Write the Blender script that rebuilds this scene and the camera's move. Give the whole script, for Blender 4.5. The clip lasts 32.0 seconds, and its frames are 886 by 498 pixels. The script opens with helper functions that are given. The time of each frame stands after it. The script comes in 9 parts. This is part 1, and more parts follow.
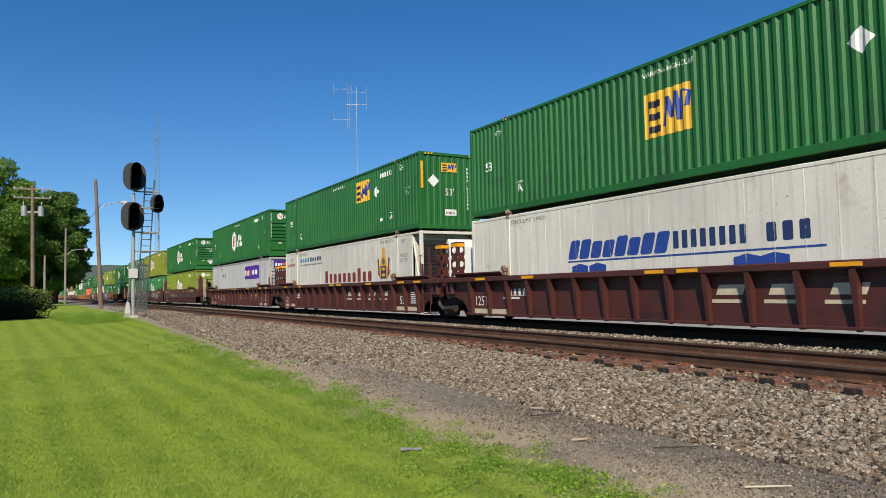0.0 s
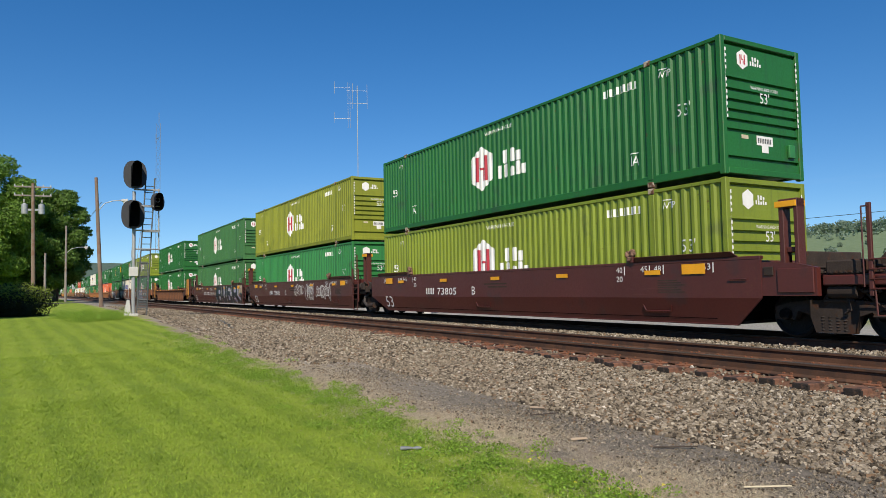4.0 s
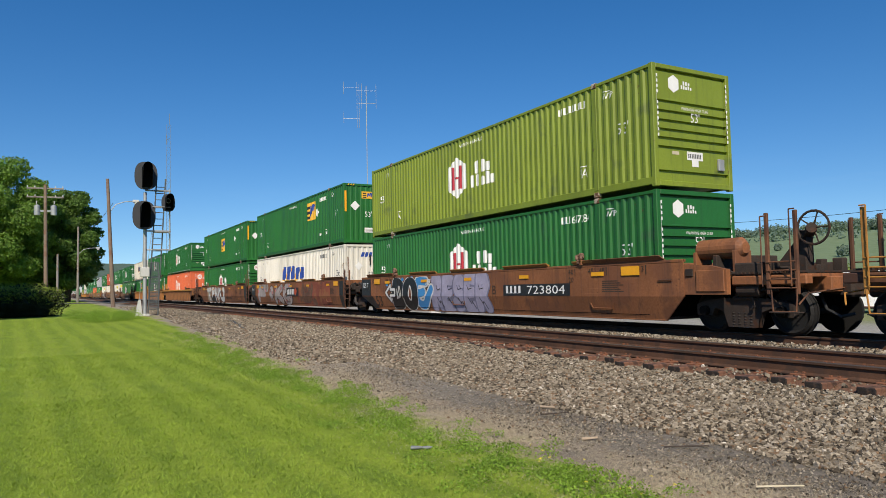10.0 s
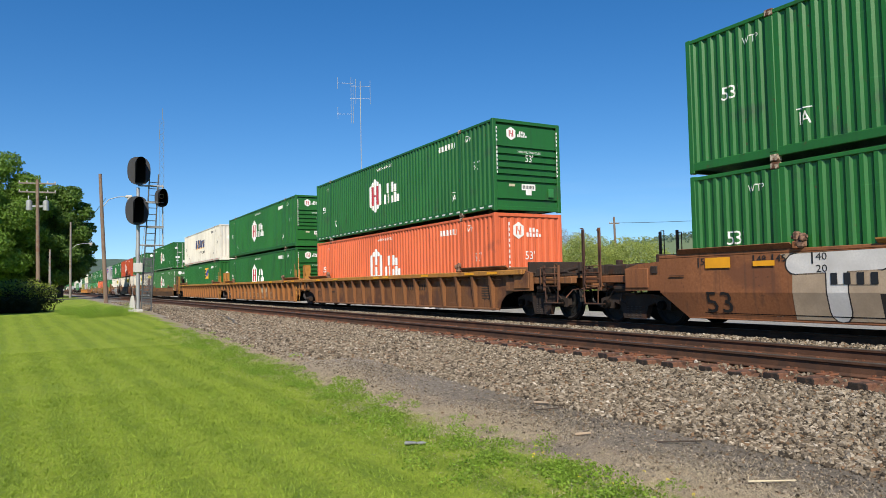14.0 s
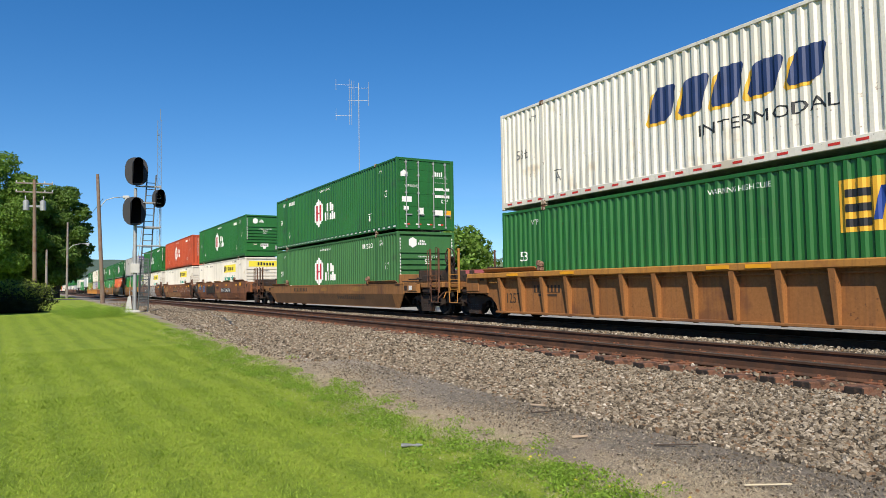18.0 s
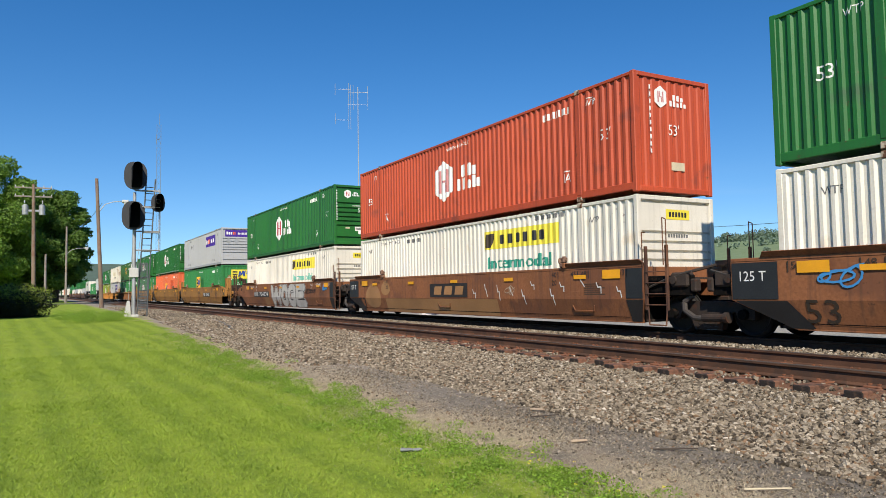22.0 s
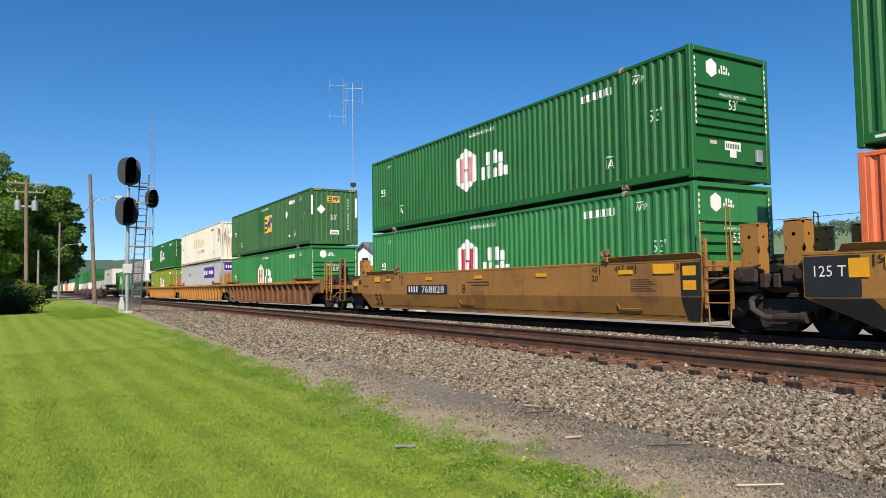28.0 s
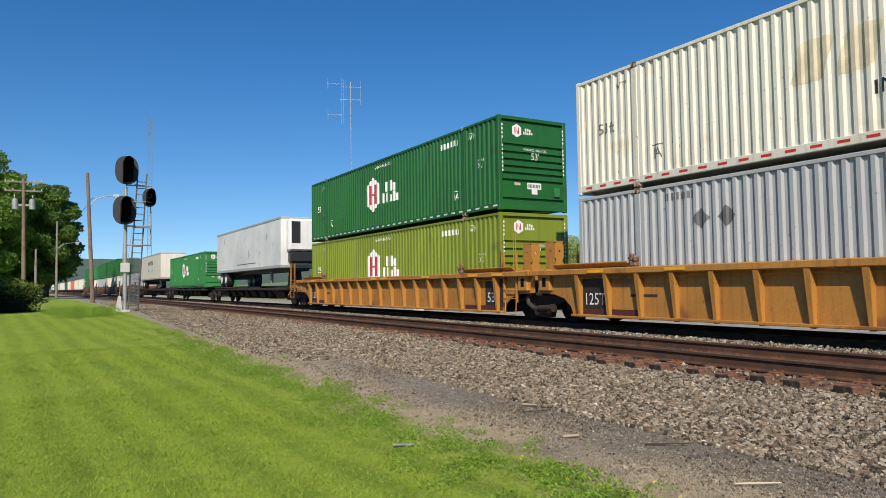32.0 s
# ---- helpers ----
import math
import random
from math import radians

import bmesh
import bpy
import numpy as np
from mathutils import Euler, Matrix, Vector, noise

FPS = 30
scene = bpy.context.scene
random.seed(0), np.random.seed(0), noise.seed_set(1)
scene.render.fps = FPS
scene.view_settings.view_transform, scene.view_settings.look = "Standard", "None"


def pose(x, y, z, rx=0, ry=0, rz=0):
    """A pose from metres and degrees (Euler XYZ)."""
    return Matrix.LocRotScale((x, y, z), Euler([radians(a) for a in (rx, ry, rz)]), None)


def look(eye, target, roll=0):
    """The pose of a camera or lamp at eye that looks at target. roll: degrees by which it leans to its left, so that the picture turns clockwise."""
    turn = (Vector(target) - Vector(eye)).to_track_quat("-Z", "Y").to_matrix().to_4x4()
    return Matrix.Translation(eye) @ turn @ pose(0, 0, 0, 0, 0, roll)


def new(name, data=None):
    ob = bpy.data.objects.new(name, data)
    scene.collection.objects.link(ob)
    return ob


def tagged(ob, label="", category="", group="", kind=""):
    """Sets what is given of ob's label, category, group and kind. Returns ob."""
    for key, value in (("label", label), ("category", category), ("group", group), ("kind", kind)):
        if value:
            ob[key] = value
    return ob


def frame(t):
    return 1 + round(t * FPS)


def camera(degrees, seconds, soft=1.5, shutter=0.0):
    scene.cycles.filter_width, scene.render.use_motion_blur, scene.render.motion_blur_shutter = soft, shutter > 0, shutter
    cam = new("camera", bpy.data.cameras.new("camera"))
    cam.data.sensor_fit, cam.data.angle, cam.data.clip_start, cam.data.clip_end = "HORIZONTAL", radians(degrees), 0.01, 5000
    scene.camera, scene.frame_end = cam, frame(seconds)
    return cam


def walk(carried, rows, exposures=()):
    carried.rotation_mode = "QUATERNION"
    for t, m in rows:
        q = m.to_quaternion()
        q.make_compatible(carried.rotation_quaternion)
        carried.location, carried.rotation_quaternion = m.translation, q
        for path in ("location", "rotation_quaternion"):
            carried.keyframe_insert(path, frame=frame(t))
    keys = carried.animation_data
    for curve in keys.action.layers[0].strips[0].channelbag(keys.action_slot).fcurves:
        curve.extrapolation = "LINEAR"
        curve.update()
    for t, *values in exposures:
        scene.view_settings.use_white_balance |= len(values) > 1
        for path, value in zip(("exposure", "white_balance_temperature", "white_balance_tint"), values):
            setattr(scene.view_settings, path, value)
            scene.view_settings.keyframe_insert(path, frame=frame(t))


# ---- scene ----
# ---- camera: held by one standing watcher, only turning a little ----
EYE = (0.0, 0.0, 1.05)   # rail top is z = 0
cam = camera(64.81, 32.0, soft=0.6)


def aim(yaw, pitch, roll):
    """The pose of the camera: degrees to the left of +y, upwards, and lean."""
    a, b = radians(yaw), radians(pitch)
    way = Vector((-math.sin(a) * math.cos(b), math.cos(a) * math.cos(b), math.sin(b)))
    return look(EYE, Vector(EYE) + way, roll)


HELD = [
    (0.0, 60.224, 3.278, -1.173),    (0.5, 60.299, 3.241, -1.155),    (1.0, 60.291, 3.171, -1.142),
    (1.5, 60.304, 3.089, -1.177),    (2.0, 60.314, 3.003, -1.242),    (2.5, 60.313, 3.028, -1.240),
    (3.0, 60.309, 3.099, -1.139),    (3.5, 60.243, 3.189, -0.991),    (5.5, 60.330, 3.252, -1.102),
    (6.0, 60.372, 3.266, -1.201),    (6.5, 60.374, 3.325, -1.220),    (7.0, 60.362, 3.369, -1.149),
    (7.5, 60.377, 3.377, -1.109),    (8.0, 60.502, 3.324, -1.191),    (8.5, 60.644, 3.181, -1.213),
    (9.0, 60.762, 3.148, -1.192),    (9.5, 61.005, 3.141, -1.186),    (10.0, 61.028, 3.174, -1.159),
    (10.5, 61.153, 3.162, -1.185),    (11.0, 61.147, 3.098, -1.105),    (11.5, 61.074, 3.030, -1.223),
    (12.0, 60.822, 2.943, -1.247),    (12.5, 60.724, 2.918, -1.139),    (13.0, 60.689, 2.870, -1.123),
    (13.5, 60.633, 2.846, -1.141),    (14.0, 60.553, 2.818, -1.121),    (14.5, 60.544, 2.818, -1.068),
    (16.5, 60.390, 2.870, -1.109),    (17.0, 60.371, 2.900, -0.899),    (17.5, 60.337, 2.915, -0.801),
    (18.0, 60.347, 2.993, -0.843),    (18.5, 60.286, 3.028, -0.893),    (19.0, 60.286, 3.056, -0.851),
    (19.5, 60.286, 3.105, -0.944),    (20.0, 60.192, 3.127, -1.132),    (20.5, 60.116, 3.217, -1.074),
    (21.0, 60.157, 3.256, -0.886),    (21.5, 60.234, 3.324, -0.851),    (22.0, 60.277, 3.326, -0.894),
    (22.5, 60.279, 3.304, -0.927),    (23.0, 60.271, 3.300, -0.987),    (23.5, 60.282, 3.305, -0.998),
    (24.0, 60.260, 3.344, -1.055),    (24.5, 60.260, 3.380, -0.931),    (25.0, 60.200, 3.330, -0.958),
    (25.5, 60.143, 3.317, -0.980),    (27.5, 59.899, 3.131, -0.936),    (28.0, 59.836, 3.041, -0.811),
    (28.5, 59.816, 3.001, -0.790),    (29.0, 59.844, 3.053, -0.764),    (29.5, 59.837, 3.106, -0.722),
    (30.0, 59.778, 3.139, -0.778),    (30.5, 59.764, 3.108, -0.844),    (31.0, 59.756, 3.043, -0.828),
    (31.5, 59.697, 2.951, -0.834),    (32.0, 59.682, 2.948, -0.812),]
walk(cam, [(t, aim(y, p, r)) for t, y, p, r in HELD], exposures=[(0.0, 0.0), (7.5, 0.04), (9.0, 0.02), (10.0, -0.03), (11.0, 0.10), (12.5, 0.18), (14.0, 0.15), (17.0, 0.18), (30.5, 0.19), (32.0, 0.0)])

# ---- daylight ----
SUN = Vector((1.0, -0.61, 0.99)).normalized()
world = bpy.data.worlds.new("world")
scene.world = world
world.use_nodes = True
wt = world.node_tree
sky = wt.nodes.new("ShaderNodeTexSky")
sky.sky_type = "NISHITA"
sky.sun_disc = False
sky.sun_elevation = math.asin(SUN.z)
sky.sun_rotation = math.atan2(SUN.x, SUN.y)
lift = wt.nodes.new("ShaderNodeMapping")
lift.inputs["Location"].default_value = (0, 0, 0.065)
way = wt.nodes.new("ShaderNodeTexCoord")
wt.links.new(way.outputs["Generated"], lift.inputs["Vector"])
wt.links.new(lift.outputs[0], sky.inputs["Vector"])
sky.air_density, sky.dust_density, sky.ozone_density = 1.0, 0.02, 2.6
tone = wt.nodes.new("ShaderNodeHueSaturation")
tone.inputs["Saturation"].default_value, tone.inputs["Value"].default_value = 1.36, 1.0
tone.inputs["Hue"].default_value = 0.505
wt.links.new(sky.outputs[0], tone.inputs["Color"])
# faint torn wisps of high cloud
spread = wt.nodes.new("ShaderNodeMapping")
spread.inputs["Scale"].default_value, spread.inputs["Rotation"].default_value = (2.0, 1.2, 9.0), (0.25, 0.1, 0.5)
wisp = wt.nodes.new("ShaderNodeTexNoise")
wisp.inputs["Scale"].default_value, wisp.inputs["Detail"].default_value, wisp.inputs["Roughness"].default_value, wisp.inputs["Distortion"].default_value = 1.6, 7.0, 0.62, 0.5
thin = wt.nodes.new("ShaderNodeMapRange")
thin.inputs[1].default_value, thin.inputs[2].default_value, thin.inputs[4].default_value = 0.50, 0.80, 0.30
veil = wt.nodes.new("ShaderNodeMix")
veil.data_type = "RGBA"
veil.inputs[7].default_value = (6.0, 6.6, 7.4, 1)
wt.links.new(way.outputs["Generated"], spread.inputs["Vector"])
wt.links.new(spread.outputs[0], wisp.inputs["Vector"])
wt.links.new(wisp.outputs["Fac"], thin.inputs[0])
split = wt.nodes.new("ShaderNodeSeparateXYZ")
wt.links.new(way.outputs["Generated"], split.inputs[0])
low = wt.nodes.new("ShaderNodeMapRange")
low.inputs[1].default_value, low.inputs[2].default_value, low.inputs[3].default_value, low.inputs[4].default_value = 0.05, 0.17, 0.6, 0.0
wt.links.new(split.outputs[2], low.inputs[0])
both = wt.nodes.new("ShaderNodeMath")
both.operation = "MULTIPLY"
wt.links.new(thin.outputs[0], both.inputs[0])
wt.links.new(low.outputs[0], both.inputs[1])
wt.links.new(both.outputs[0], veil.inputs[0])
wt.links.new(tone.outputs[0], veil.inputs[6])
wt.links.new(veil.outputs[2], wt.nodes["Background"].inputs[0])
wt.nodes["Background"].inputs[1].default_value = 0.120
sun = new("sun", bpy.data.lights.new("sun", "SUN"))
sun.data.energy, sun.data.angle, sun.data.color = 5.6, radians(0.53), (1.0, 0.90, 0.75)
sun.matrix_world = look(SUN * 50, (0, 0, 0))

# ---- mesh helpers ----


class Mb:
    """Gathers vertices and faces of one mesh."""

    def __init__(self):
        self.v, self.f = [], []

    def add(self, vs, fs):
        n = len(self.v)
        self.v += [tuple(p) for p in vs]
        self.f += [tuple(i + n for i in q) for q in fs]
        return self

    def box(self, x0, x1, y0, y1, z0, z1, c=0.0):
        if x0 > x1: x0, x1 = x1, x0
        if y0 > y1: y0, y1 = y1, y0
        if z0 > z1: z0, z1 = z1, z0
        if c <= 0:
            vs = [(x, y, z) for x in (x0, x1) for y in (y0, y1) for z in (z0, z1)]
            return self.add(vs, [(0, 1, 3, 2), (4, 6, 7, 5), (0, 4, 5, 1), (2, 3, 7, 6), (0, 2, 6, 4), (1, 5, 7, 3)])
        c = min(c, (x1 - x0) / 2.2, (y1 - y0) / 2.2, (z1 - z0) / 2.2)
        lo, hi, vs, key = (x0, y0, z0), (x1, y1, z1), [], {}
        for k in range(8):
            s = ((k >> 2) & 1, (k >> 1) & 1, k & 1)
            for a in range(3):
                p = [(hi[i] if s[i] else lo[i]) if i == a else (hi[i] - c if s[i] else lo[i] + c) for i in range(3)]
                key[(s, a)] = len(vs)
                vs.append(p)
        fs = []
        for a in range(3):
            b, d = (a + 1) % 3, (a + 2) % 3
            for sa in (0, 1):
                q = []
                for sb, sd in ((0, 0), (1, 0), (1, 1), (0, 1)):
                    s = [0, 0, 0]
                    s[a], s[b], s[d] = sa, sb, sd
                    q.append(key[(tuple(s), a)])
                fs.append(q if sa else q[::-1])
            for sb in (0, 1):
                for sd in (0, 1):
                    s0, s1 = [0, 0, 0], [0, 0, 0]
                    s0[a], s1[a] = 0, 1
                    for s in (s0, s1): s[b], s[d] = sb, sd
                    q = [key[(tuple(s0), b)], key[(tuple(s1), b)], key[(tuple(s1), d)], key[(tuple(s0), d)]]
                    fs.append(q if sb ^ sd else q[::-1])
        for k in range(8):
            s = ((k >> 2) & 1, (k >> 1) & 1, k & 1)
            q = [key[(s, 0)], key[(s, 1)], key[(s, 2)]]
            fs.append(q if (sum(s) % 2) else q[::-1])
        return self.add(vs, fs)

    def cyl(self, p0, p1, r0, r1=None, n=10, cap=True):
        p0, p1 = Vector(p0), Vector(p1)
        r1 = r0 if r1 is None else r1
        w = (p1 - p0).normalized()
        u = w.orthogonal().normalized()
        t = w.cross(u)
        vs = []
        for p, r in ((p0, r0), (p1, r1)):
            vs += [p + (u * math.cos(2 * math.pi * i / n) + t * math.sin(2 * math.pi * i / n)) * r for i in range(n)]
        fs = [(i, (i + 1) % n, n + (i + 1) % n, n + i) for i in range(n)]
        if cap:
            fs += [tuple(range(n))[::-1], tuple(range(n, 2 * n))]
        return self.add(vs, fs)

    def rod(self, pts, r, n=6):
        for a, b in zip(pts, pts[1:]):
            self.cyl(a, b, r, n=n)
        return self

    def prism(self, pts, axis, a0, a1):
        """A closed outline (two coordinates, in the order of the remaining axes) pulled along an axis."""
        k, vs = len(pts), []
        for a in (a0, a1):
            for p, q in pts:
                vs.append({"x": (a, p, q), "y": (p, a, q), "z": (p, q, a)}[axis])
        fs = [(i, (i + 1) % k, k + (i + 1) % k, k + i) for i in range(k)]
        return self.add(vs, fs + [tuple(range(k))[::-1], tuple(range(k, 2 * k))])

    def ring(self, c, axis, r, tube, n=16, m=6):
        c, a = Vector(c), {"x": Vector((1, 0, 0)), "y": Vector((0, 1, 0)), "z": Vector((0, 0, 1))}[axis]
        u = a.orthogonal().normalized()
        w = a.cross(u)
        vs = []
        for i in range(n):
            d = u * math.cos(2 * math.pi * i / n) + w * math.sin(2 * math.pi * i / n)
            for j in range(m):
                b = 2 * math.pi * j / m
                vs.append(c + d * (r + tube * math.cos(b)) + a * tube * math.sin(b))
        return self.add(vs, [(i * m + j, ((i + 1) % n) * m + j, ((i + 1) % n) * m + (j + 1) % m, i * m + (j + 1) % m) for i in range(n) for j in range(m)])

    def mesh(self, name, smooth=False):
        me = bpy.data.meshes.new(name)
        me.from_pydata(self.v, [], self.f)
        me.update()
        if smooth:
            me.shade_smooth()
        return me


MESHES = {}


def cached(key, make):
    """Alike parts share one mesh."""
    if key not in MESHES:
        MESHES[key] = make()
    return MESHES[key]


def part(name, shape, material, parent, label="", at=None):
    """Links a shape (Mb or mesh) as one mesh object under a thing or a part."""
    me = shape.mesh(name) if isinstance(shape, Mb) else shape
    if material is not None and not me.materials:
        me.materials.append(material)
    ob = new(name, me)
    ob.parent = parent
    if at is not None:
        ob.matrix_basis = at if isinstance(at, Matrix) else Matrix.Translation(at)
    if label:
        ob["label"] = label
    return ob


def thing(name, label, category, group="", at=None, kind=""):
    ob = new(name)
    ob.empty_display_size = 0.2
    if at is not None:
        ob.matrix_basis = at if isinstance(at, Matrix) else Matrix.Translation(at)
    return tagged(ob, label, category, group, kind)


def tinted(me, material):
    """The same shape in another material."""
    key = (me.name, material.name)
    if key not in MESHES:
        c = me.copy()
        c.materials.clear()
        c.materials.append(material)
        MESHES[key] = c
    return MESHES[key]


# ---- materials ----


def lin(r, g, b):
    """Display values 0 to 255 into linear colour."""
    return tuple(((c / 255 + 0.055) / 1.055) ** 2.4 if c > 10 else c / 3295 for c in (r, g, b))


RUST = (0.10, 0.040, 0.018)


def surface(name, col, rough=0.6, metal=0.0, vary=0.25, scale=3.0, fine=40.0, bump=0.15, second=None, amount=0.3, streak=0.0, island=0.0, per=0.0, spec=0.5, relief=0.02, flecks=0.0):
    """A procedural surface: base colour with broad and fine variation, patches of a second colour, runs down its face, and relief."""
    m = bpy.data.materials.new(name)
    m.use_nodes = True
    nt = m.node_tree
    N, K = nt.nodes, nt.links
    bsdf = N["Principled BSDF"]
    bsdf.inputs["Metallic"].default_value = metal
    bsdf.inputs["Specular IOR Level"].default_value = spec
    co = N.new("ShaderNodeTexCoord")

    def noise_(sc, detail=4.0, stretch=None):
        src = co.outputs["Object"]
        if stretch:
            mp = N.new("ShaderNodeMapping")
            mp.inputs["Scale"].default_value = stretch
            K.new(src, mp.inputs["Vector"])
            src = mp.outputs[0]
        t = N.new("ShaderNodeTexNoise")
        t.inputs["Scale"].default_value = sc
        t.inputs["Detail"].default_value = detail
        K.new(src, t.inputs["Vector"])
        return t.outputs["Fac"]

    def ramp(src, a, b, lo=0.0, hi=1.0):
        r = N.new("ShaderNodeMapRange")
        r.inputs[1].default_value, r.inputs[2].default_value, r.inputs[3].default_value, r.inputs[4].default_value = a, b, lo, hi
        K.new(src, r.inputs[0])
        return r.outputs[0]

    def mix(fac, a, b, kind="MIX"):
        x = N.new("ShaderNodeMix")
        x.data_type, x.blend_type = "RGBA", kind
        if isinstance(fac, float): x.inputs[0].default_value = fac
        else: K.new(fac, x.inputs[0])
        for s, i in ((a, 6), (b, 7)):
            if isinstance(s, tuple): x.inputs[i].default_value = (*s[:3], 1)
            else: K.new(s, x.inputs[i])
        return x.outputs[2]

    broad, small = noise_(scale), noise_(fine, 6.0)
    dark = tuple(c * (1 - vary) for c in col)
    light = tuple(min(c * (1 + vary * 0.6), 0.9) for c in col)
    out = mix(ramp(broad, 0.3, 0.7), dark, light)
    out = mix(ramp(small, 0.3, 0.7, 0.0, 0.55), out, tuple(c * (1 - vary * 0.9) for c in col))
    if second:
        edge = noise_(scale * 1.7 + 0.3, 8.0)
        out = mix(ramp(edge, 0.62 - amount * 0.35, 0.70 - amount * 0.35), out, tuple(second))
    if streak:
        run = noise_(1.0, 5.0, (9.0, 9.0, 0.35))
        out = mix(ramp(run, 0.52, 0.75, 0.0, streak), out, tuple(c * 0.35 + 0.012 for c in (second or col)))
    if flecks:
        # chips of rust in loose swarms, and pale scuffs
        swarm = ramp(noise_(0.8, 3.0), 0.45, 0.65)
        chip = ramp(noise_(11.0, 7.0), 0.655, 0.70, 0.0, flecks)
        both = N.new("ShaderNodeMath")
        both.operation = "MULTIPLY"
        K.new(swarm, both.inputs[0])
        K.new(chip, both.inputs[1])
        out = mix(both.outputs[0], out, RUST)
        out = mix(ramp(noise_(1.0, 6.0, (0.7, 0.7, 14.0)), 0.66, 0.74, 0.0, flecks * 0.35), out, tuple(min(c * 1.5 + 0.04, 0.85) for c in col))
    if island:
        g = N.new("ShaderNodeNewGeometry")
        out = mix(ramp(g.outputs["Random Per Island"], 0, 1, 0.0, 1.0), mix(island, out, (0.02, 0.018, 0.016)), mix(island * 0.6, out, tuple(min(c * 2.2 + 0.05, 0.8) for c in col)))
    if per:
        o = N.new("ShaderNodeObjectInfo")
        out = mix(ramp(o.outputs["Random"], 0, 1, 0.0, per), out, tuple(c * 0.35 for c in col))
    K.new(out, bsdf.inputs["Base Color"])
    K.new(ramp(small, 0.3, 0.7, max(rough - 0.1, 0.03), min(rough + 0.1, 1.0)), bsdf.inputs["Roughness"])
    if bump:
        b = N.new("ShaderNodeBump")
        b.inputs["Strength"].default_value, b.inputs["Distance"].default_value = bump, relief
        K.new(small, b.inputs["Height"])
        K.new(b.outputs[0], bsdf.inputs["Normal"])
    return m


M = {}


def paint(name, col, rough=0.45, second=None, amount=0.05, streak=0.36, vary=0.22):
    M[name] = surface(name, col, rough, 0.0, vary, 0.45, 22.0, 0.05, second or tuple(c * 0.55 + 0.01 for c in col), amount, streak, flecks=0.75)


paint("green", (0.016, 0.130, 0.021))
paint("green_fresh", (0.032, 0.205, 0.052))
paint("green_deep", (0.014, 0.118, 0.019))
paint("green_faded", (0.036, 0.122, 0.034), 0.6)
paint("green_moss", (0.040, 0.150, 0.040), 0.6)
paint("lime", (0.200, 0.255, 0.018))
paint("lime_old", (0.225, 0.250, 0.018), 0.6, (0.16, 0.185, 0.014), 0.15, 0.4)
paint("orange", (0.72, 0.150, 0.055))
paint("orange_red", (0.47, 0.070, 0.022), 0.55)
paint("white", (0.74, 0.70, 0.61), 0.5, (0.55, 0.48, 0.38), 0.05, 0.28)
paint("white_clean", (0.78, 0.78, 0.77), 0.4, None, 0.0, 0.08)
paint("cream", (0.70, 0.66, 0.56), 0.5, (0.62, 0.55, 0.42), 0.05, 0.35, 0.1)
paint("silver", (0.38, 0.385, 0.39), 0.5, (0.33, 0.33, 0.33), 0.0, 0.15, 0.08)
paint("maroon", (0.078, 0.020, 0.015), 0.55, (0.04, 0.014, 0.012), 0.1, 0.25)
paint("maroon_new", (0.084, 0.020, 0.016), 0.4, None, 0.04, 0.15)
paint("brown", (0.255, 0.095, 0.034), 0.75, (0.165, 0.062, 0.026), 0.3, 0.65, 0.38)
paint("mustard", (0.260, 0.118, 0.034), 0.75, (0.150, 0.066, 0.026), 0.06, 0.7, 0.35)
paint("rusty_brown", (0.150, 0.062, 0.028), 0.8, (0.06, 0.025, 0.014), 0.35, 0.5, 0.35)
paint("tan", (0.340, 0.160, 0.034), 0.6, (0.22, 0.10, 0.03), 0.15, 0.35)
paint("ochre", (0.430, 0.195, 0.036), 0.6, (0.24, 0.095, 0.025), 0.08, 0.5, 0.25)
paint("rusty_ochre", (0.205, 0.086, 0.030), 0.75, (0.11, 0.045, 0.02), 0.25, 0.6, 0.38)
paint("ochre_dull", (0.300, 0.125, 0.034), 0.75, (0.18, 0.072, 0.026), 0.1, 0.6, 0.35)
M["iron"] = surface("iron", (0.042, 0.030, 0.024), 0.85, 0.0, 0.4, 3.0, 45.0, 0.25, (0.055, 0.024, 0.013), 0.18, spec=0.3)
# Grime, with the shade under the cars put into its colour.
M["grime_shade"] = surface("grime_shade", (0.0055, 0.0048, 0.0042), 0.9, 0.0, 0.4, 3.0, 45.0, 0.25, (0.018, 0.011, 0.008), 0.12, spec=0.12)
M["spring_steel"] = surface("spring_steel", (0.060, 0.050, 0.043), 0.7, 0.2, 0.3, 4.0, 50.0, 0.1)
# Extra black, for dark hood insides, slots and seams.
M["deep_black"] = surface("deep_black", (0.005, 0.005, 0.006), 0.8, 0.0, 0.2, 3.0, 40.0, 0.0, spec=0.1)
M["black"] = surface("black", (0.018, 0.018, 0.019), 0.5, 0.0, 0.25, 3.0, 40.0, 0.05)
# Steel darkened so its colour carries the shade behind the side frames.
M["wheel_steel"] = surface("wheel_steel", (0.0065, 0.0055, 0.005), 0.8, 0.0, 0.3, 4.0, 50.0, 0.1)
M["tread"] = surface("tread", (0.32, 0.31, 0.30), 0.3, 0.9, 0.2, 4.0, 60.0, 0.03)
M["letter_white"] = surface("letter_white", (0.76, 0.75, 0.72), 0.5, 0, 0.15, 3.0, 60.0, 0.0)
M["letter_cream"] = surface("letter_cream", (0.60, 0.52, 0.36), 0.6, 0, 0.25, 3.0, 50.0, 0.0)
M["letter_black"] = surface("letter_black", (0.016, 0.016, 0.018), 0.5, 0, 0.2, 3.0, 50.0, 0.0)
